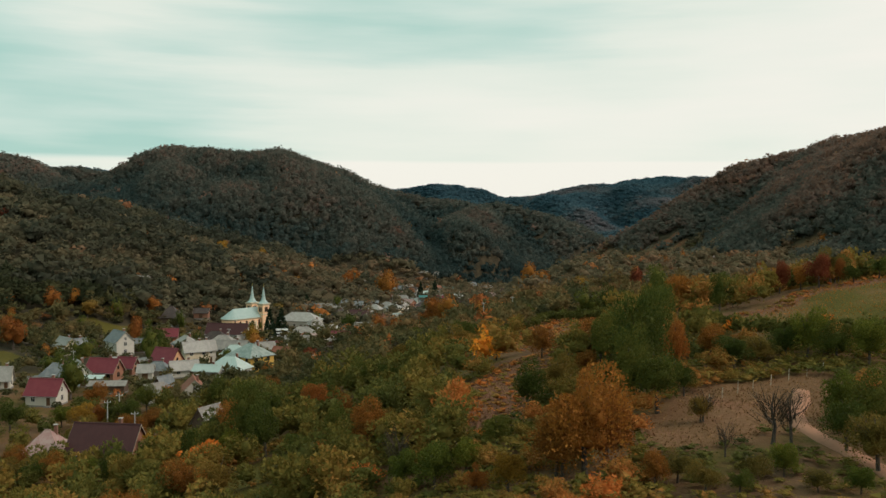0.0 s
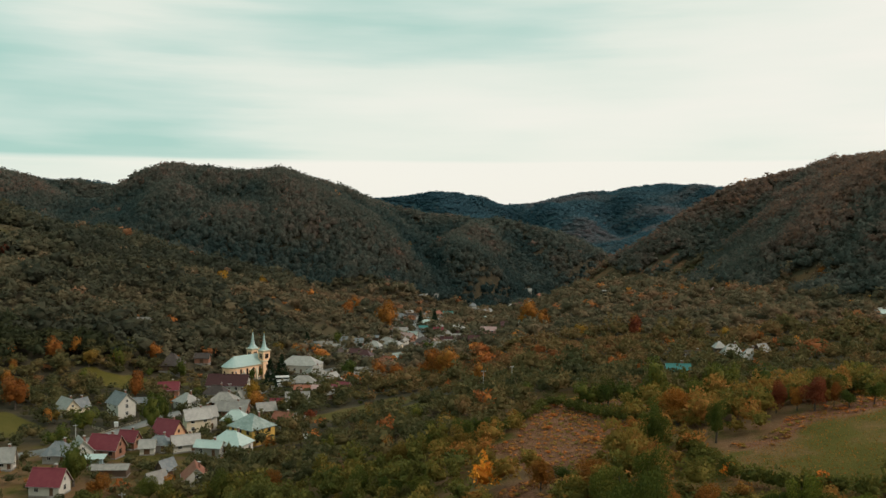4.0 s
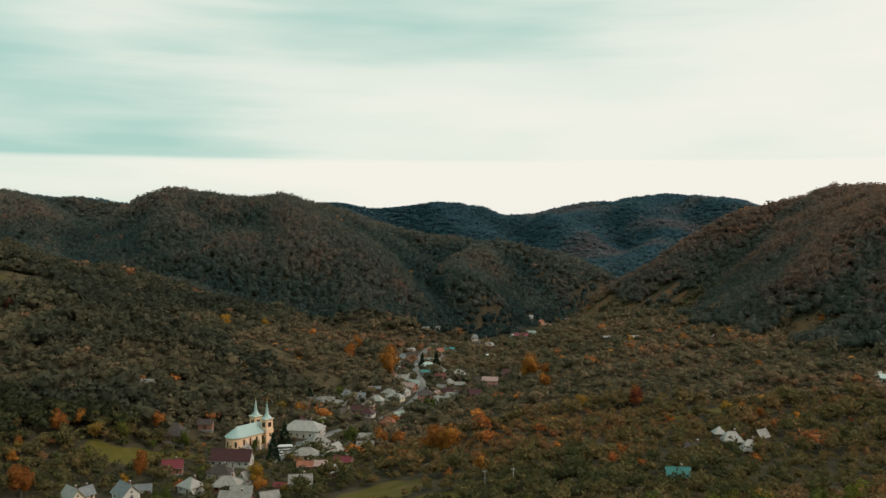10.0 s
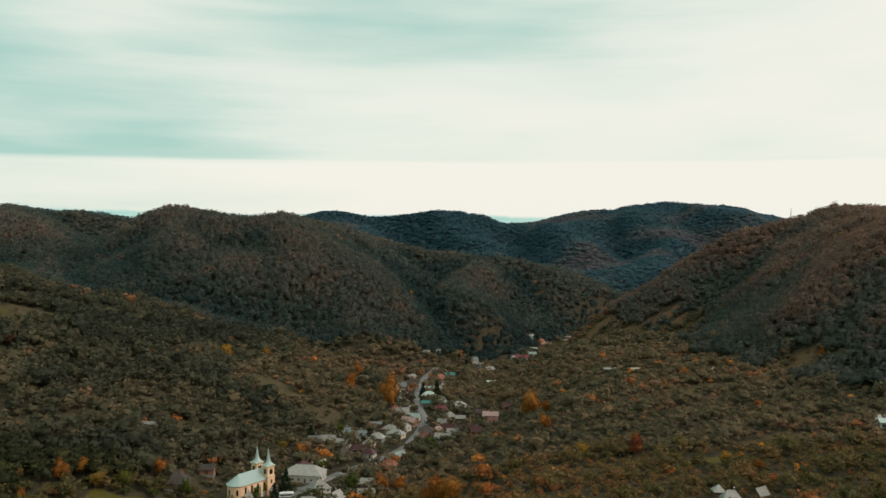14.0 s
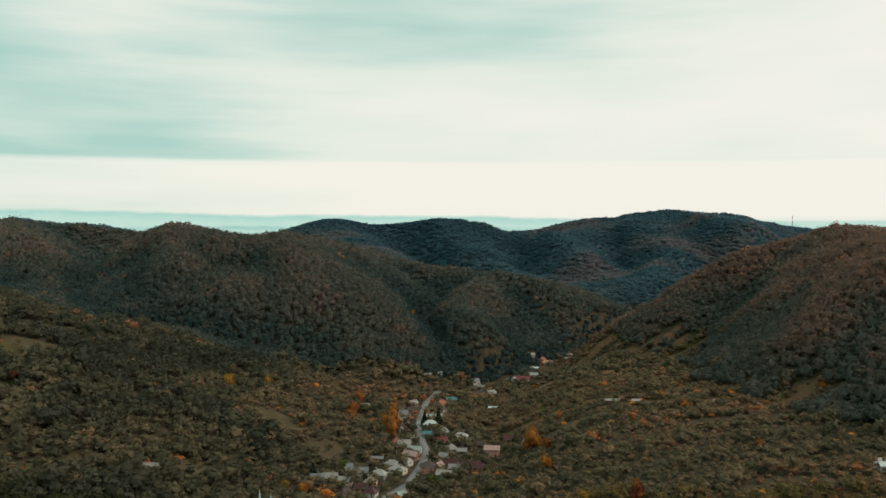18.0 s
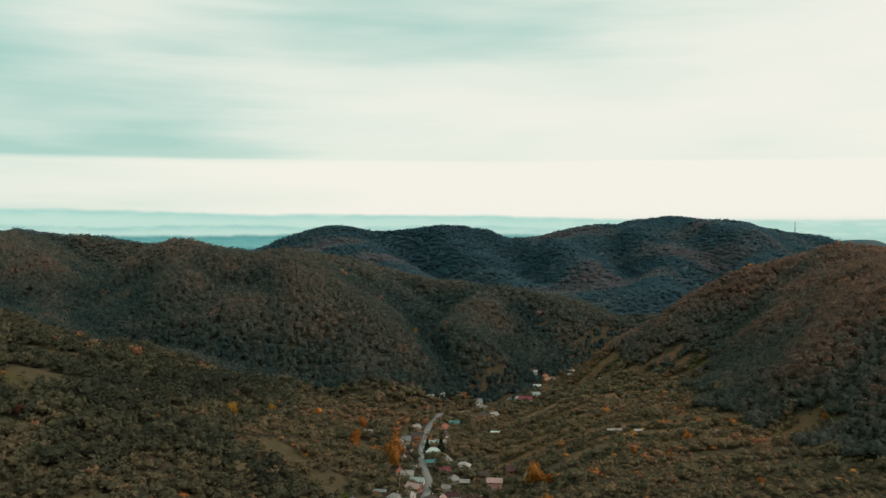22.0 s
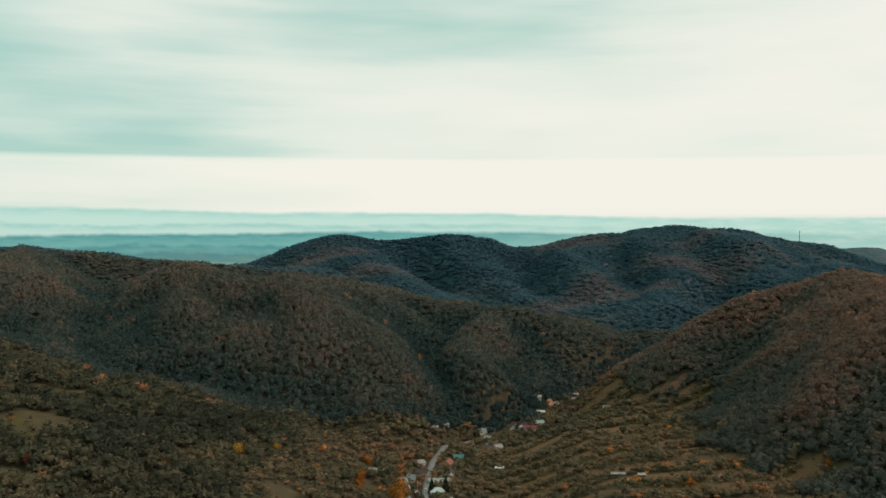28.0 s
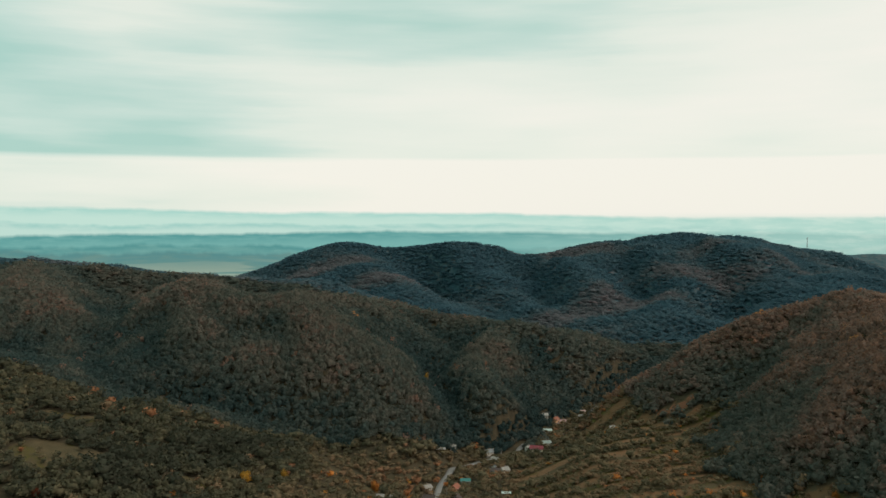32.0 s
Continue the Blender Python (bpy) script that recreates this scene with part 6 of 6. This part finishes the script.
def scrub(name, step, y0, y1, templates, label, thin, mat):
    x, y = scatter(step, y0, y1, 14 if y0 < 300 else 40)
    free, dry, soil = clearings(x, y)
    d, floor_z = valley(x, y)
    keep = (hilliness(x, y) < 0.78) & ((free < 0.35) | ((y > 420) & (rng.random(len(x)) < 0.14))) & ~taken(x, y, 0.5) & (np.hypot(x, y) > 52) & ~low_brush(x, y)
    village = (np.abs(d + 6) < 46) & (y < 900)
    terraces = (d > 50) & (y > 300)
    share = np.where(village, 0.72, np.where(patches(x, y, 26.0, 5) > thin, 1.0, 0.7))
    grove, grazed = groves(x, y), pasture(x, y)
    share = np.where(grazed, np.where(patches(x, y, 15.0, 8) > 0.4, 0.95, 0.5), share)
    wild = (d < -42) & (y > 455) & ~grazed & ~grove
    share = np.where(grove, 0.62, np.where(wild, np.where(patches(x, y, 21.0, 9) > 0.3, 0.95, 0.6), share))
    share = np.where(terraces, np.where(terrace_rows(x, y), 1.0, 1.0 - np.where(patches(x, y, 24.0, 11) > 0.45, 0.88, 0.5) * smooth(480, 620, y)), share)
    keep &= rng.random(len(x)) < share
    between = terraces & ~terrace_rows(x, y)
    x, y, d, grove, between, free, grazed = x[keep], y[keep], d[keep], grove[keep], between[keep], free[keep], grazed[keep]
    wild = wild[keep]
    big = rng.random(len(x)) ** 1.6 * np.where(free > 0.3, 0.2, np.where(between, 0.45, np.where(grazed & (rng.random(len(x)) < 0.5), 0.25, 1.0)))
    tree_size = (rng.random(len(x)) < 0.13) & ~between & (free < 0.3) & (y > 300)
    h = (2.6 + 5.6 * big + 5.0 * grove + 2.0 * wild + 4.5 * tree_size) * np.where((y < 128) & (x > 2), 0.5, np.where(y < 92, 0.55, np.where((np.abs(d + 6) < 46) & (y < 440), 0.7, 1.0)))
    r = h * rng.uniform(0.40, 0.56, len(x)) + np.where(y < 210, 0.6, (1.0 + 0.8 * smooth(300, 420, y)) * np.where(between | (free > 0.3), 0.5, 1.0))
    plant(name, templates, x, y, r, h, hues(x, y, 0.0, 0.66, 0.035) - np.where((y < 330) & (x < 4), 0.07, 0.0) + np.where((y < 250) & (x > 4), 0.10, 0.0) - np.where((d < -40) & (y > 330), 0.07, 0.0) - 0.26 * grove - np.where(wild & (d < -130), 0.10, 0.0) + np.where(between | ((free > 0.3) & (y > 420)), 0.08, 0.0) + np.where((d > 50) & (y > 300), 0.05, 0.0) + np.where(grazed, 0.14, 0.0), mat, label)


def forest(name, step, y0, y1, mat, low, high, orange, label, templates, tall, settle=0.1, side=0):
    x, y = scatter(step, y0, y1, 30)
    free, dry, soil = clearings(x, y)
    keep = (hilliness(x, y) + (0.5 * (patches(x, y, 13.0, 12) - 0.5) + 0.3 * (rng.random(len(x)) - 0.5)) * (valley(x, y)[0] > 0) >= 0.5) & (free < 0.3) & ~taken(x, y, 2.0)
    d, floor_z = valley(x, y)
    if side:
        keep &= d * side > 0
    x, y = x[keep], y[keep]
    big = rng.random(len(x)) ** 1.4
    h = tall * (0.86 + 0.24 * big) * rng.uniform(0.95, 1.05, len(x))
    r = step * (0.86 + 0.44 * big)
    # relief shading put into the hue: ribs lighter and browner, gullies darker and greener
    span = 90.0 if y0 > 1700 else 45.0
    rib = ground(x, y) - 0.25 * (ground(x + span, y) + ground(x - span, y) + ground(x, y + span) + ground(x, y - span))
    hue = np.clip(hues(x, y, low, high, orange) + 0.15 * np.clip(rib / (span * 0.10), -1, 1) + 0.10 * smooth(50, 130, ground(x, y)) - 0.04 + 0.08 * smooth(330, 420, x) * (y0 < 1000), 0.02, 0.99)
    if y0 > 1600:
        hue = np.clip(0.15 + 1.3 * (patches(x, y, 150.0, 3) * patches(x, y, 61.0, 9) - 0.15) + rng.normal(size=len(x)) * 0.10, 0.0, 1.0)
    if side > 0:
        hue = np.maximum(hue, 0.30 + 0.12 * rng.random(len(x)))
    hue = np.where(rng.random(len(x)) < 0.97, np.minimum(hue, 0.66 + 0.1 * rng.random(len(x))), hue)
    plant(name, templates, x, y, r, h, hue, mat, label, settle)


def bracken():
    """Low rusty fern and bramble over the fallow clearings near the village."""
    x, y = scatter(1.7, 60, 270)
    free, dry, soil = clearings(x, y)
    keep = (free > 0.3) & (soil > 0.3) & ~taken(x, y, 0.3) & (rng.random(len(x)) < 0.5 + 0.5 * patches(x, y, 6.0, 4))
    x, y = x[keep], y[keep]
    h = rng.uniform(0.3, 0.75, len(x)) + 0.9 * (rng.random(len(x)) < 0.05)
    plant("bracken", crowns(14, 0.42, 0.6, flat=False), x, y, h * 0.9 + 0.35, h, rng.uniform(0.36, 0.72, len(x)), NEAR_WOOD, "low rusty bracken and bramble on fallow ground", 0.15, "undergrowth")


def undergrowth():
    """Knee-high to head-high brush that leaves no bare ground between the near trees."""
    x, y = scatter(1.75, 54, 150, 4)
    free, dry, soil = clearings(x, y)
    keep = (free < 0.3) & ~taken(x, y, 0.2) & (np.hypot(x, y) > 52) & (np.min([np.hypot(x - p.x, y - p.y) for p in along(TRACK, 2.0)], 0) > 1.7)
    x, y = x[keep], y[keep]
    h = (rng.uniform(0.6, 1.5, len(x)) + 1.2 * patches(x, y, 5.0, 7) ** 2) * np.where(low_brush(x, y), 0.6, 1.0)
    hue = 0.04 + 0.30 * patches(x, y, 7.0, 3) ** 1.5 + 0.24 * patches(x, y, 19.0, 5) + rng.normal(size=len(x)) * 0.07
    plant("undergrowth", crowns(50, 0.25, 0.6, 10, 0, flat=False), x, y, h * 0.6 + 0.75, h, np.clip(hue, 0.02, 0.8), NEAR_WOOD, "tangled green and brown brush between the near trees", 0.1, "undergrowth")


bracken()
undergrowth()
scrub("scrub_woodland", 4.4, 55, 135, SCRUB_FIRST, "dense olive and rust autumn scrub on the hillside", 0.36, NEAR_WOOD)
scrub("scrub_woodland", 5.2, 135, 210, SCRUB_NEAR, "tangled warm-coloured scrub below the hay field", 0.36, NEAR_WOOD)
scrub("scrub_woodland", 5.2, 210, 420, SCRUB_MID, "dense autumn scrub and orchard trees round the village", 0.36, VILLAGE_WOOD)
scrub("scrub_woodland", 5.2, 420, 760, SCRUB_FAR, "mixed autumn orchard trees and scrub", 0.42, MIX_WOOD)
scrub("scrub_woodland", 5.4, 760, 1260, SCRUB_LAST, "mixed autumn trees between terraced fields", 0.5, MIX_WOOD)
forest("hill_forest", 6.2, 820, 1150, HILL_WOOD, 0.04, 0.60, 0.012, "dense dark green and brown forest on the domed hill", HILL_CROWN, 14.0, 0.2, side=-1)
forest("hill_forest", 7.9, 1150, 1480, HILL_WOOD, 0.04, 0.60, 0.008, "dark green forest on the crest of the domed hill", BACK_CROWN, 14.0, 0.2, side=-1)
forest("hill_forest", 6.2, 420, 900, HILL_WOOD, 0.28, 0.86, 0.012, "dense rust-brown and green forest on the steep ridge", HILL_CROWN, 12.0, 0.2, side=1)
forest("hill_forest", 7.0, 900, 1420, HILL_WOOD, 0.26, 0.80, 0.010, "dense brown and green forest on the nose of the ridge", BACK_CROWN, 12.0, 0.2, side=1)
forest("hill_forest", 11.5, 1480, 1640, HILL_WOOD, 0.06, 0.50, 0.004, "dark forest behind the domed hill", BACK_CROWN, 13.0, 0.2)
forest("far_forest", 12.0, 1640, 2760, SPUR_WOOD, 0.0, 1.0, 0.0, "green and brown forest on the distant range and its spurs, haze blue mixed into its colour", SPUR_CROWN, 11.0, 0.2)

# ---- small things ----
def pole(x, y, tall=8.5):
    e = thing("utility_pole", x, y, 20, "pale concrete utility pole beside the gardens", "utility pole", "utility poles of the village", 0.3)
    part("shaft", loft(bmesh.new(), [circle(0.15, 0, 6), circle(0.09, tall, 6)]), CONCRETE, e)
    arm = solid("crossarm", (-0.75, 0.75, -0.06, 0.06, tall - 0.6, tall - 0.48), STEEL, e)
    for dx in (-0.65, 0.0, 0.65):
        part("insulator", loft(bmesh.new(), [circle(0.05, tall - 0.48, 6, dx), circle(0.08, tall - 0.38, 6, dx), circle(0.03, tall - 0.26, 6, dx)]), WHITE_PAINT, arm)


for px, py in ((-76, 190), (-65, 177), (-76, 197), (14.5, 291), (24, 285), (-118, 268), (-106, 318), (-92, 362), (-66, 455), (-47, 520), (-35, 590), (-20, 650), (-30, 700), (-12, 765)):
    pole(px, py)


def fence(line, tall, label, gap=2.4, rails=2):
    """Posts with rails or planks between them."""
    pts = along(line, gap)
    e = thing("fence", line[0][0], line[0][1], 0, label, "fence", "fences of the village")
    inv = e.matrix_world.inverted()
    spots = [inv @ Vector((p.x, p.y, float(ground(p.x, p.y)))) for p in pts]
    for p in spots:
        solid("post", (p.x - 0.06, p.x + 0.06, p.y - 0.06, p.y + 0.06, p.z - 0.3, p.z + tall), POST_WOOD, e)
    for a, b in zip(spots, spots[1:]):
        side = Vector((a.y - b.y, b.x - a.x, 0)).normalized() * 0.03
        for k in range(rails):
            z = tall * (0.45 + 0.42 * k)
            part("rail", loft(bmesh.new(), [[p - side + Vector((0, 0, z - 0.06)), p + side + Vector((0, 0, z - 0.06)), p + side + Vector((0, 0, z + 0.06)), p - side + Vector((0, 0, z + 0.06))] for p in (a, b)]), POST_WOOD, e)


fence(((-118, 284), (-116, 296), (-112, 309)), 1.2, "whitened wooden fence along the road")
fence(((-126, 300), (-119, 293), (-117, 287)), 1.1, "pale garden fence below the white house")
fence(((-62, 300), (-52, 292), (-44, 276)), 1.2, "grey wooden garden fence behind the yellow house", 3.0)
fence(((-30, 372), (-14, 366), (2, 372)), 1.1, "old wooden fence between the gardens", 3.2)


def stake(x, y, tall):
    e = thing("stake", x, y, 0, "pale wooden stake in the hay meadow", "stake", "stakes of the hay meadow")
    part("shaft", loft(bmesh.new(), [circle(0.05, -0.3, 6), circle(0.04, tall, 6, 0.05)]), LOG, e)


for i, (px, py) in enumerate(((31.5, 98.2), (33.6, 99.8), (36.0, 101.4), (38.4, 102.9), (41.2, 104.4), (44.0, 105.8), (46.9, 107.2), (49.6, 108.6))):
    stake(px, py, 1.1 + 0.2 * (i % 3))


def vehicle(name, x, y, rot, long, wide, high, mat, label, bus=False):
    e = thing(name, x, y, rot, label, "bus" if bus else "car", z=float(ground(x, y)) + 0.38)
    L, W = long / 2, wide / 2
    mid = high * (0.9 if bus else 0.55)
    part("body", loft(bmesh.new(), [[(sx, sy * k, z) for sx, sy in ((-L, -W), (L, -W), (L, W), (-L, W))] for z, k in ((0.3, 0.94), (0.5, 1.0), (mid, 1.0))]), mat, e)
    c0, c1 = (-L * 0.97, L * 0.97) if bus else (-L * 0.75, L * 0.45)
    part("cabin", loft(bmesh.new(), [[(c0, -W * 0.95, mid), (c1, -W * 0.95, mid), (c1, W * 0.95, mid), (c0, W * 0.95, mid)],
                                     [(c0 * 0.85, -W * 0.82, high), (c1 * 0.7, -W * 0.82, high), (c1 * 0.7, W * 0.82, high), (c0 * 0.85, W * 0.82, high)]]), mat if bus else PANE, e)
    if bus:
        for sy in (-1, 1):
            solid("side_window", (-L * 0.9, L * 0.9, sy * W - 0.02 + 0.01 * sy, sy * W + 0.02 + 0.01 * sy, high * 0.45, high * 0.72), PANE, e)
    else:
        solid("roof_panel", (c0 * 0.84, c1 * 0.68, -W * 0.8, W * 0.8, high + 0.005, high + 0.05), mat, e)
    for sx in (-0.62, 0.62):
        for sy in (-1, 1):
            t = part("wheel", loft(bmesh.new(), [[(sx * L + 0.36 * math.cos(6.2832 * j / 12), sy * W * 0.96 + dy, 0.36 + 0.36 * math.sin(6.2832 * j / 12)) for j in range(12)] for dy in (-0.1, 0.1)]), TYRE, e)
            part("rim", loft(bmesh.new(), [[(sx * L + 0.2 * math.cos(6.2832 * j / 8), sy * (W * 0.96 + 0.11) + dy, 0.36 + 0.2 * math.sin(6.2832 * j / 8)) for j in range(8)] for dy in (-0.01, 0.01)]), STEEL, t)


vehicle("bus", -80.5, 421.0, 12, 7.4, 2.2, 2.7, WHITE_PAINT, "white minibus parked on the church forecourt", True)
vehicle("car", -80.2, 411.5, 60, 4.2, 1.75, 1.45, WHITE_PAINT, "white car parked on the church forecourt")
vehicle("car", -70.5, 432.0, 70, 4.3, 1.75, 1.45, STEEL, "grey car standing beside the village road")
vehicle("car", -23.0, 700.0, 88, 4.2, 1.75, 1.45, WHITE_PAINT, "white car on the road between the far houses")
vehicle("car", -112.5, 281.0, 75, 4.2, 1.75, 1.45, STEEL, "grey car on the road by the white house")


def log_frame(x, y):
    """A bare frame of pale poles, as for drying hay."""
    e = thing("hay_frame", x, y, 0, "bare frame of pale poles standing among the scrub", "frame")
    ends = (((-4.5, 0, 2.6), (4.5, 1.0, 3.8)), ((-4.2, 0, 2.2), (1.0, -1.2, 2.5)), ((0.2, 0, -0.3), (0.4, 0.2, 3.1)), ((-4.0, 0.1, -0.3), (-4.1, 0, 2.6)), ((4.0, 0.8, -0.3), (4.1, 0.9, 3.7)), ((1.0, 0.3, 2.9), (5.0, -1.6, 1.8)))
    for a, b in ends:
        a, b = Vector(a), Vector(b)
        d = (b - a).normalized()
        s = d.orthogonal().normalized() * 0.11
        t = d.cross(s)
        part("pole", loft(bmesh.new(), [[p + s * math.cos(1.5708 * j) + t * math.sin(1.5708 * j) for j in range(4)] for p in (a, b)]), LOG, e)


log_frame(-20.2, 409.0)


def foundation(x, y, rot):
    """Low walls of an unfinished building."""
    e = thing("foundation", x, y, rot, "low pale walls of an unfinished building", "foundation")
    for x0, x1, y0, y1 in ((-5, 5, -3.5, -3.1), (-5, 5, 3.1, 3.5), (-5, -4.6, -3.1, 3.1), (4.6, 5, -3.1, 3.1), (-1.6, -1.2, -3.1, 3.1), (1.6, 2.0, -3.1, 0.4), (-4.6, -1.6, -0.2, 0.2)):
        solid("wall", (x0, x1, y0, y1, -0.5, 0.9), CONCRETE, e)
    BUILT.append((x, y, 4.0))


foundation(-55.2, 327.0, -12)


def crate(x, y, w, d, h, rot, label):
    e = thing("crate", x, y, rot, label, "crate", sink=0.05)
    solid("box", (-w / 2, w / 2, -d / 2, d / 2, 0, h), WHITE_PAINT, e)
    solid("lid", (-w / 2 - 0.05, w / 2 + 0.05, -d / 2 - 0.05, d / 2 + 0.05, h, h + 0.07), WHITE_PAINT, e)


crate(-45.1, 279.6, 2.6, 1.2, 1.4, 8, "white crate in the orchard behind the yellow house")
crate(-118.5, 303.0, 1.4, 1.2, 1.6, 20, "white bin in the garden of the white house")


def mast(x, y, tall):
    """A lattice transmitter mast on the far range."""
    e = thing("transmitter_mast", x, y, 10, "slender red and white lattice mast on the far ridge", "mast", z=float(ground(x, y)) - 1)
    for k in range(6):
        z0, z1 = tall * k / 6, tall * (k + 1) / 6
        h0, h1 = 1.7 * (1 - 0.7 * k / 6), 1.7 * (1 - 0.7 * (k + 1) / 6)
        bm = bmesh.new()
        for sx, sy in ((-1, -1), (1, -1), (1, 1), (-1, 1)):
            loft(bm, [[(sx * h + 0.22 * math.cos(1.5708 * j), sy * h + 0.22 * math.sin(1.5708 * j), z) for j in range(4)] for h, z in ((h0, z0), (h1, z1))])
        for sx, sy, tx, ty in ((-1, -1, 1, -1), (1, -1, 1, 1), (1, 1, -1, 1), (-1, 1, -1, -1)):
            loft(bm, [[(px * h + 0.14 * math.cos(1.5708 * j), py * h + 0.14 * math.sin(1.5708 * j), z) for j in range(4)] for px, py, h, z in ((sx, sy, h0, z0), (tx, ty, h1, z1))])
        part("mast_section", bm, MAST_RED if k % 2 else MAST_WHITE, e)
    for z in (0.72, 0.82):
        part("dish", loft(bmesh.new(), [circle(1.3, tall * z, 10, 1.6, -1.2), circle(1.0, tall * z + 0.8, 10, 1.6, -1.2)]), WHITE_PAINT, e)


MAST_RED, MAST_WHITE = plain("red_mast_paint", (0.20, 0.05, 0.05)), plain("greyed_white_mast_paint", (0.22, 0.22, 0.22))
mast(1150.0, 2790.0, 52)


# ---- hedges and grass ----
def hedge(line, label, tall=2.4, mat=None, low=0.08, high=0.4):
    pts = along(line, 1.7)
    x = np.array([p.x for p in pts for k in range(2)]) + rng.uniform(-1.1, 1.1, len(pts) * 2)
    y = np.array([p.y for p in pts for k in range(2)]) + rng.uniform(-1.1, 1.1, len(pts) * 2)
    h = tall * rng.uniform(0.7, 1.3, len(x))
    plant("hedge", SCRUB_MID if pts[0].y < 240 else SCRUB_FAR, x, y, h * 0.55, h, hues(x, y, low, high, 0.04), mat or NEAR_WOOD, label, group="hedges")


hedge(((8, 196), (14.6, 205), (24, 222), (30, 232), (34, 226), (38, 204), (43, 186), (50, 178), (58, 178), (66, 182), (76, 178)), "dark green hedge round the brown field", 3.0, low=0.02, high=0.3)
hedge(((45, 152), (46.5, 142), (50, 131), (60, 124), (72, 122), (86, 124), (102, 130)), "mixed green hedge below the green field", 3.4, low=0.05, high=0.4)
hedge(((52, 168), (60, 171), (72, 172), (88, 174), (104, 178), (120, 182)), "dense hedge behind the ploughed strip", 4.0, low=0.04, high=0.4)
for k, (ax, ay, bx, by) in enumerate(((96, 560, 215, 590), (90, 625, 225, 655), (110, 690, 240, 722), (100, 735, 250, 775), (95, 800, 235, 842), (92, 858, 240, 905), (110, 915, 235, 958), (60, 470, 200, 500))):
    hedge(((ax, ay), ((ax + bx) / 2, (ay + by) / 2 + 8 * math.sin(k * 2.1)), (bx, by)), "long hedge along a field terrace", 3.0, MIX_WOOD)


def tufts(name, centre_x, centre_y, half_x, half_y, count, size, mat, label):
    """Blades of dry grass on open ground."""
    x, y = centre_x + rng.uniform(-half_x, half_x, count), centre_y + rng.uniform(-half_y, half_y, count)
    keep = (clearings(x, y)[0] > 0.3) & (patches(x, y, 4.0, 3) * 0.6 + rng.random(len(x)) * 0.6 > 0.5)
    x, y = x[keep], y[keep]
    p = np.stack([x, y, ground(x, y) + size * 0.3], 1)
    v, f = leaf_tufts(p, np.tile((0.0, 0.0, 0.3), (len(p), 1)), size, 1.0)
    me = mesh_of(name, v, f, mat)
    give(me, "hue", np.repeat(np.clip(0.42 + 0.2 * patches(x, y, 9.0, 4) + rng.normal(size=len(x)) * 0.07, 0, 1), 3))
    tagged(new(name, me), label, "grass", "", "stuff")


tufts("dry_grass", 37, 97, 26, 26, 26000, 0.2, HAY_WOOD, "dry pinkish hay grass on the near meadow")
tufts("dry_grass", 29, 198, 26, 48, 26000, 0.28, HAY_WOOD, "rusty dry grass on the brown field")
tufts("dry_grass", 11, 132, 20, 28, 9000, 0.25, HAY_WOOD, "dry grass on the scrubby slope")
tufts("grass", 74, 145, 40, 26, 22000, 0.2, NEAR_WOOD, "short green grass on the hill field")
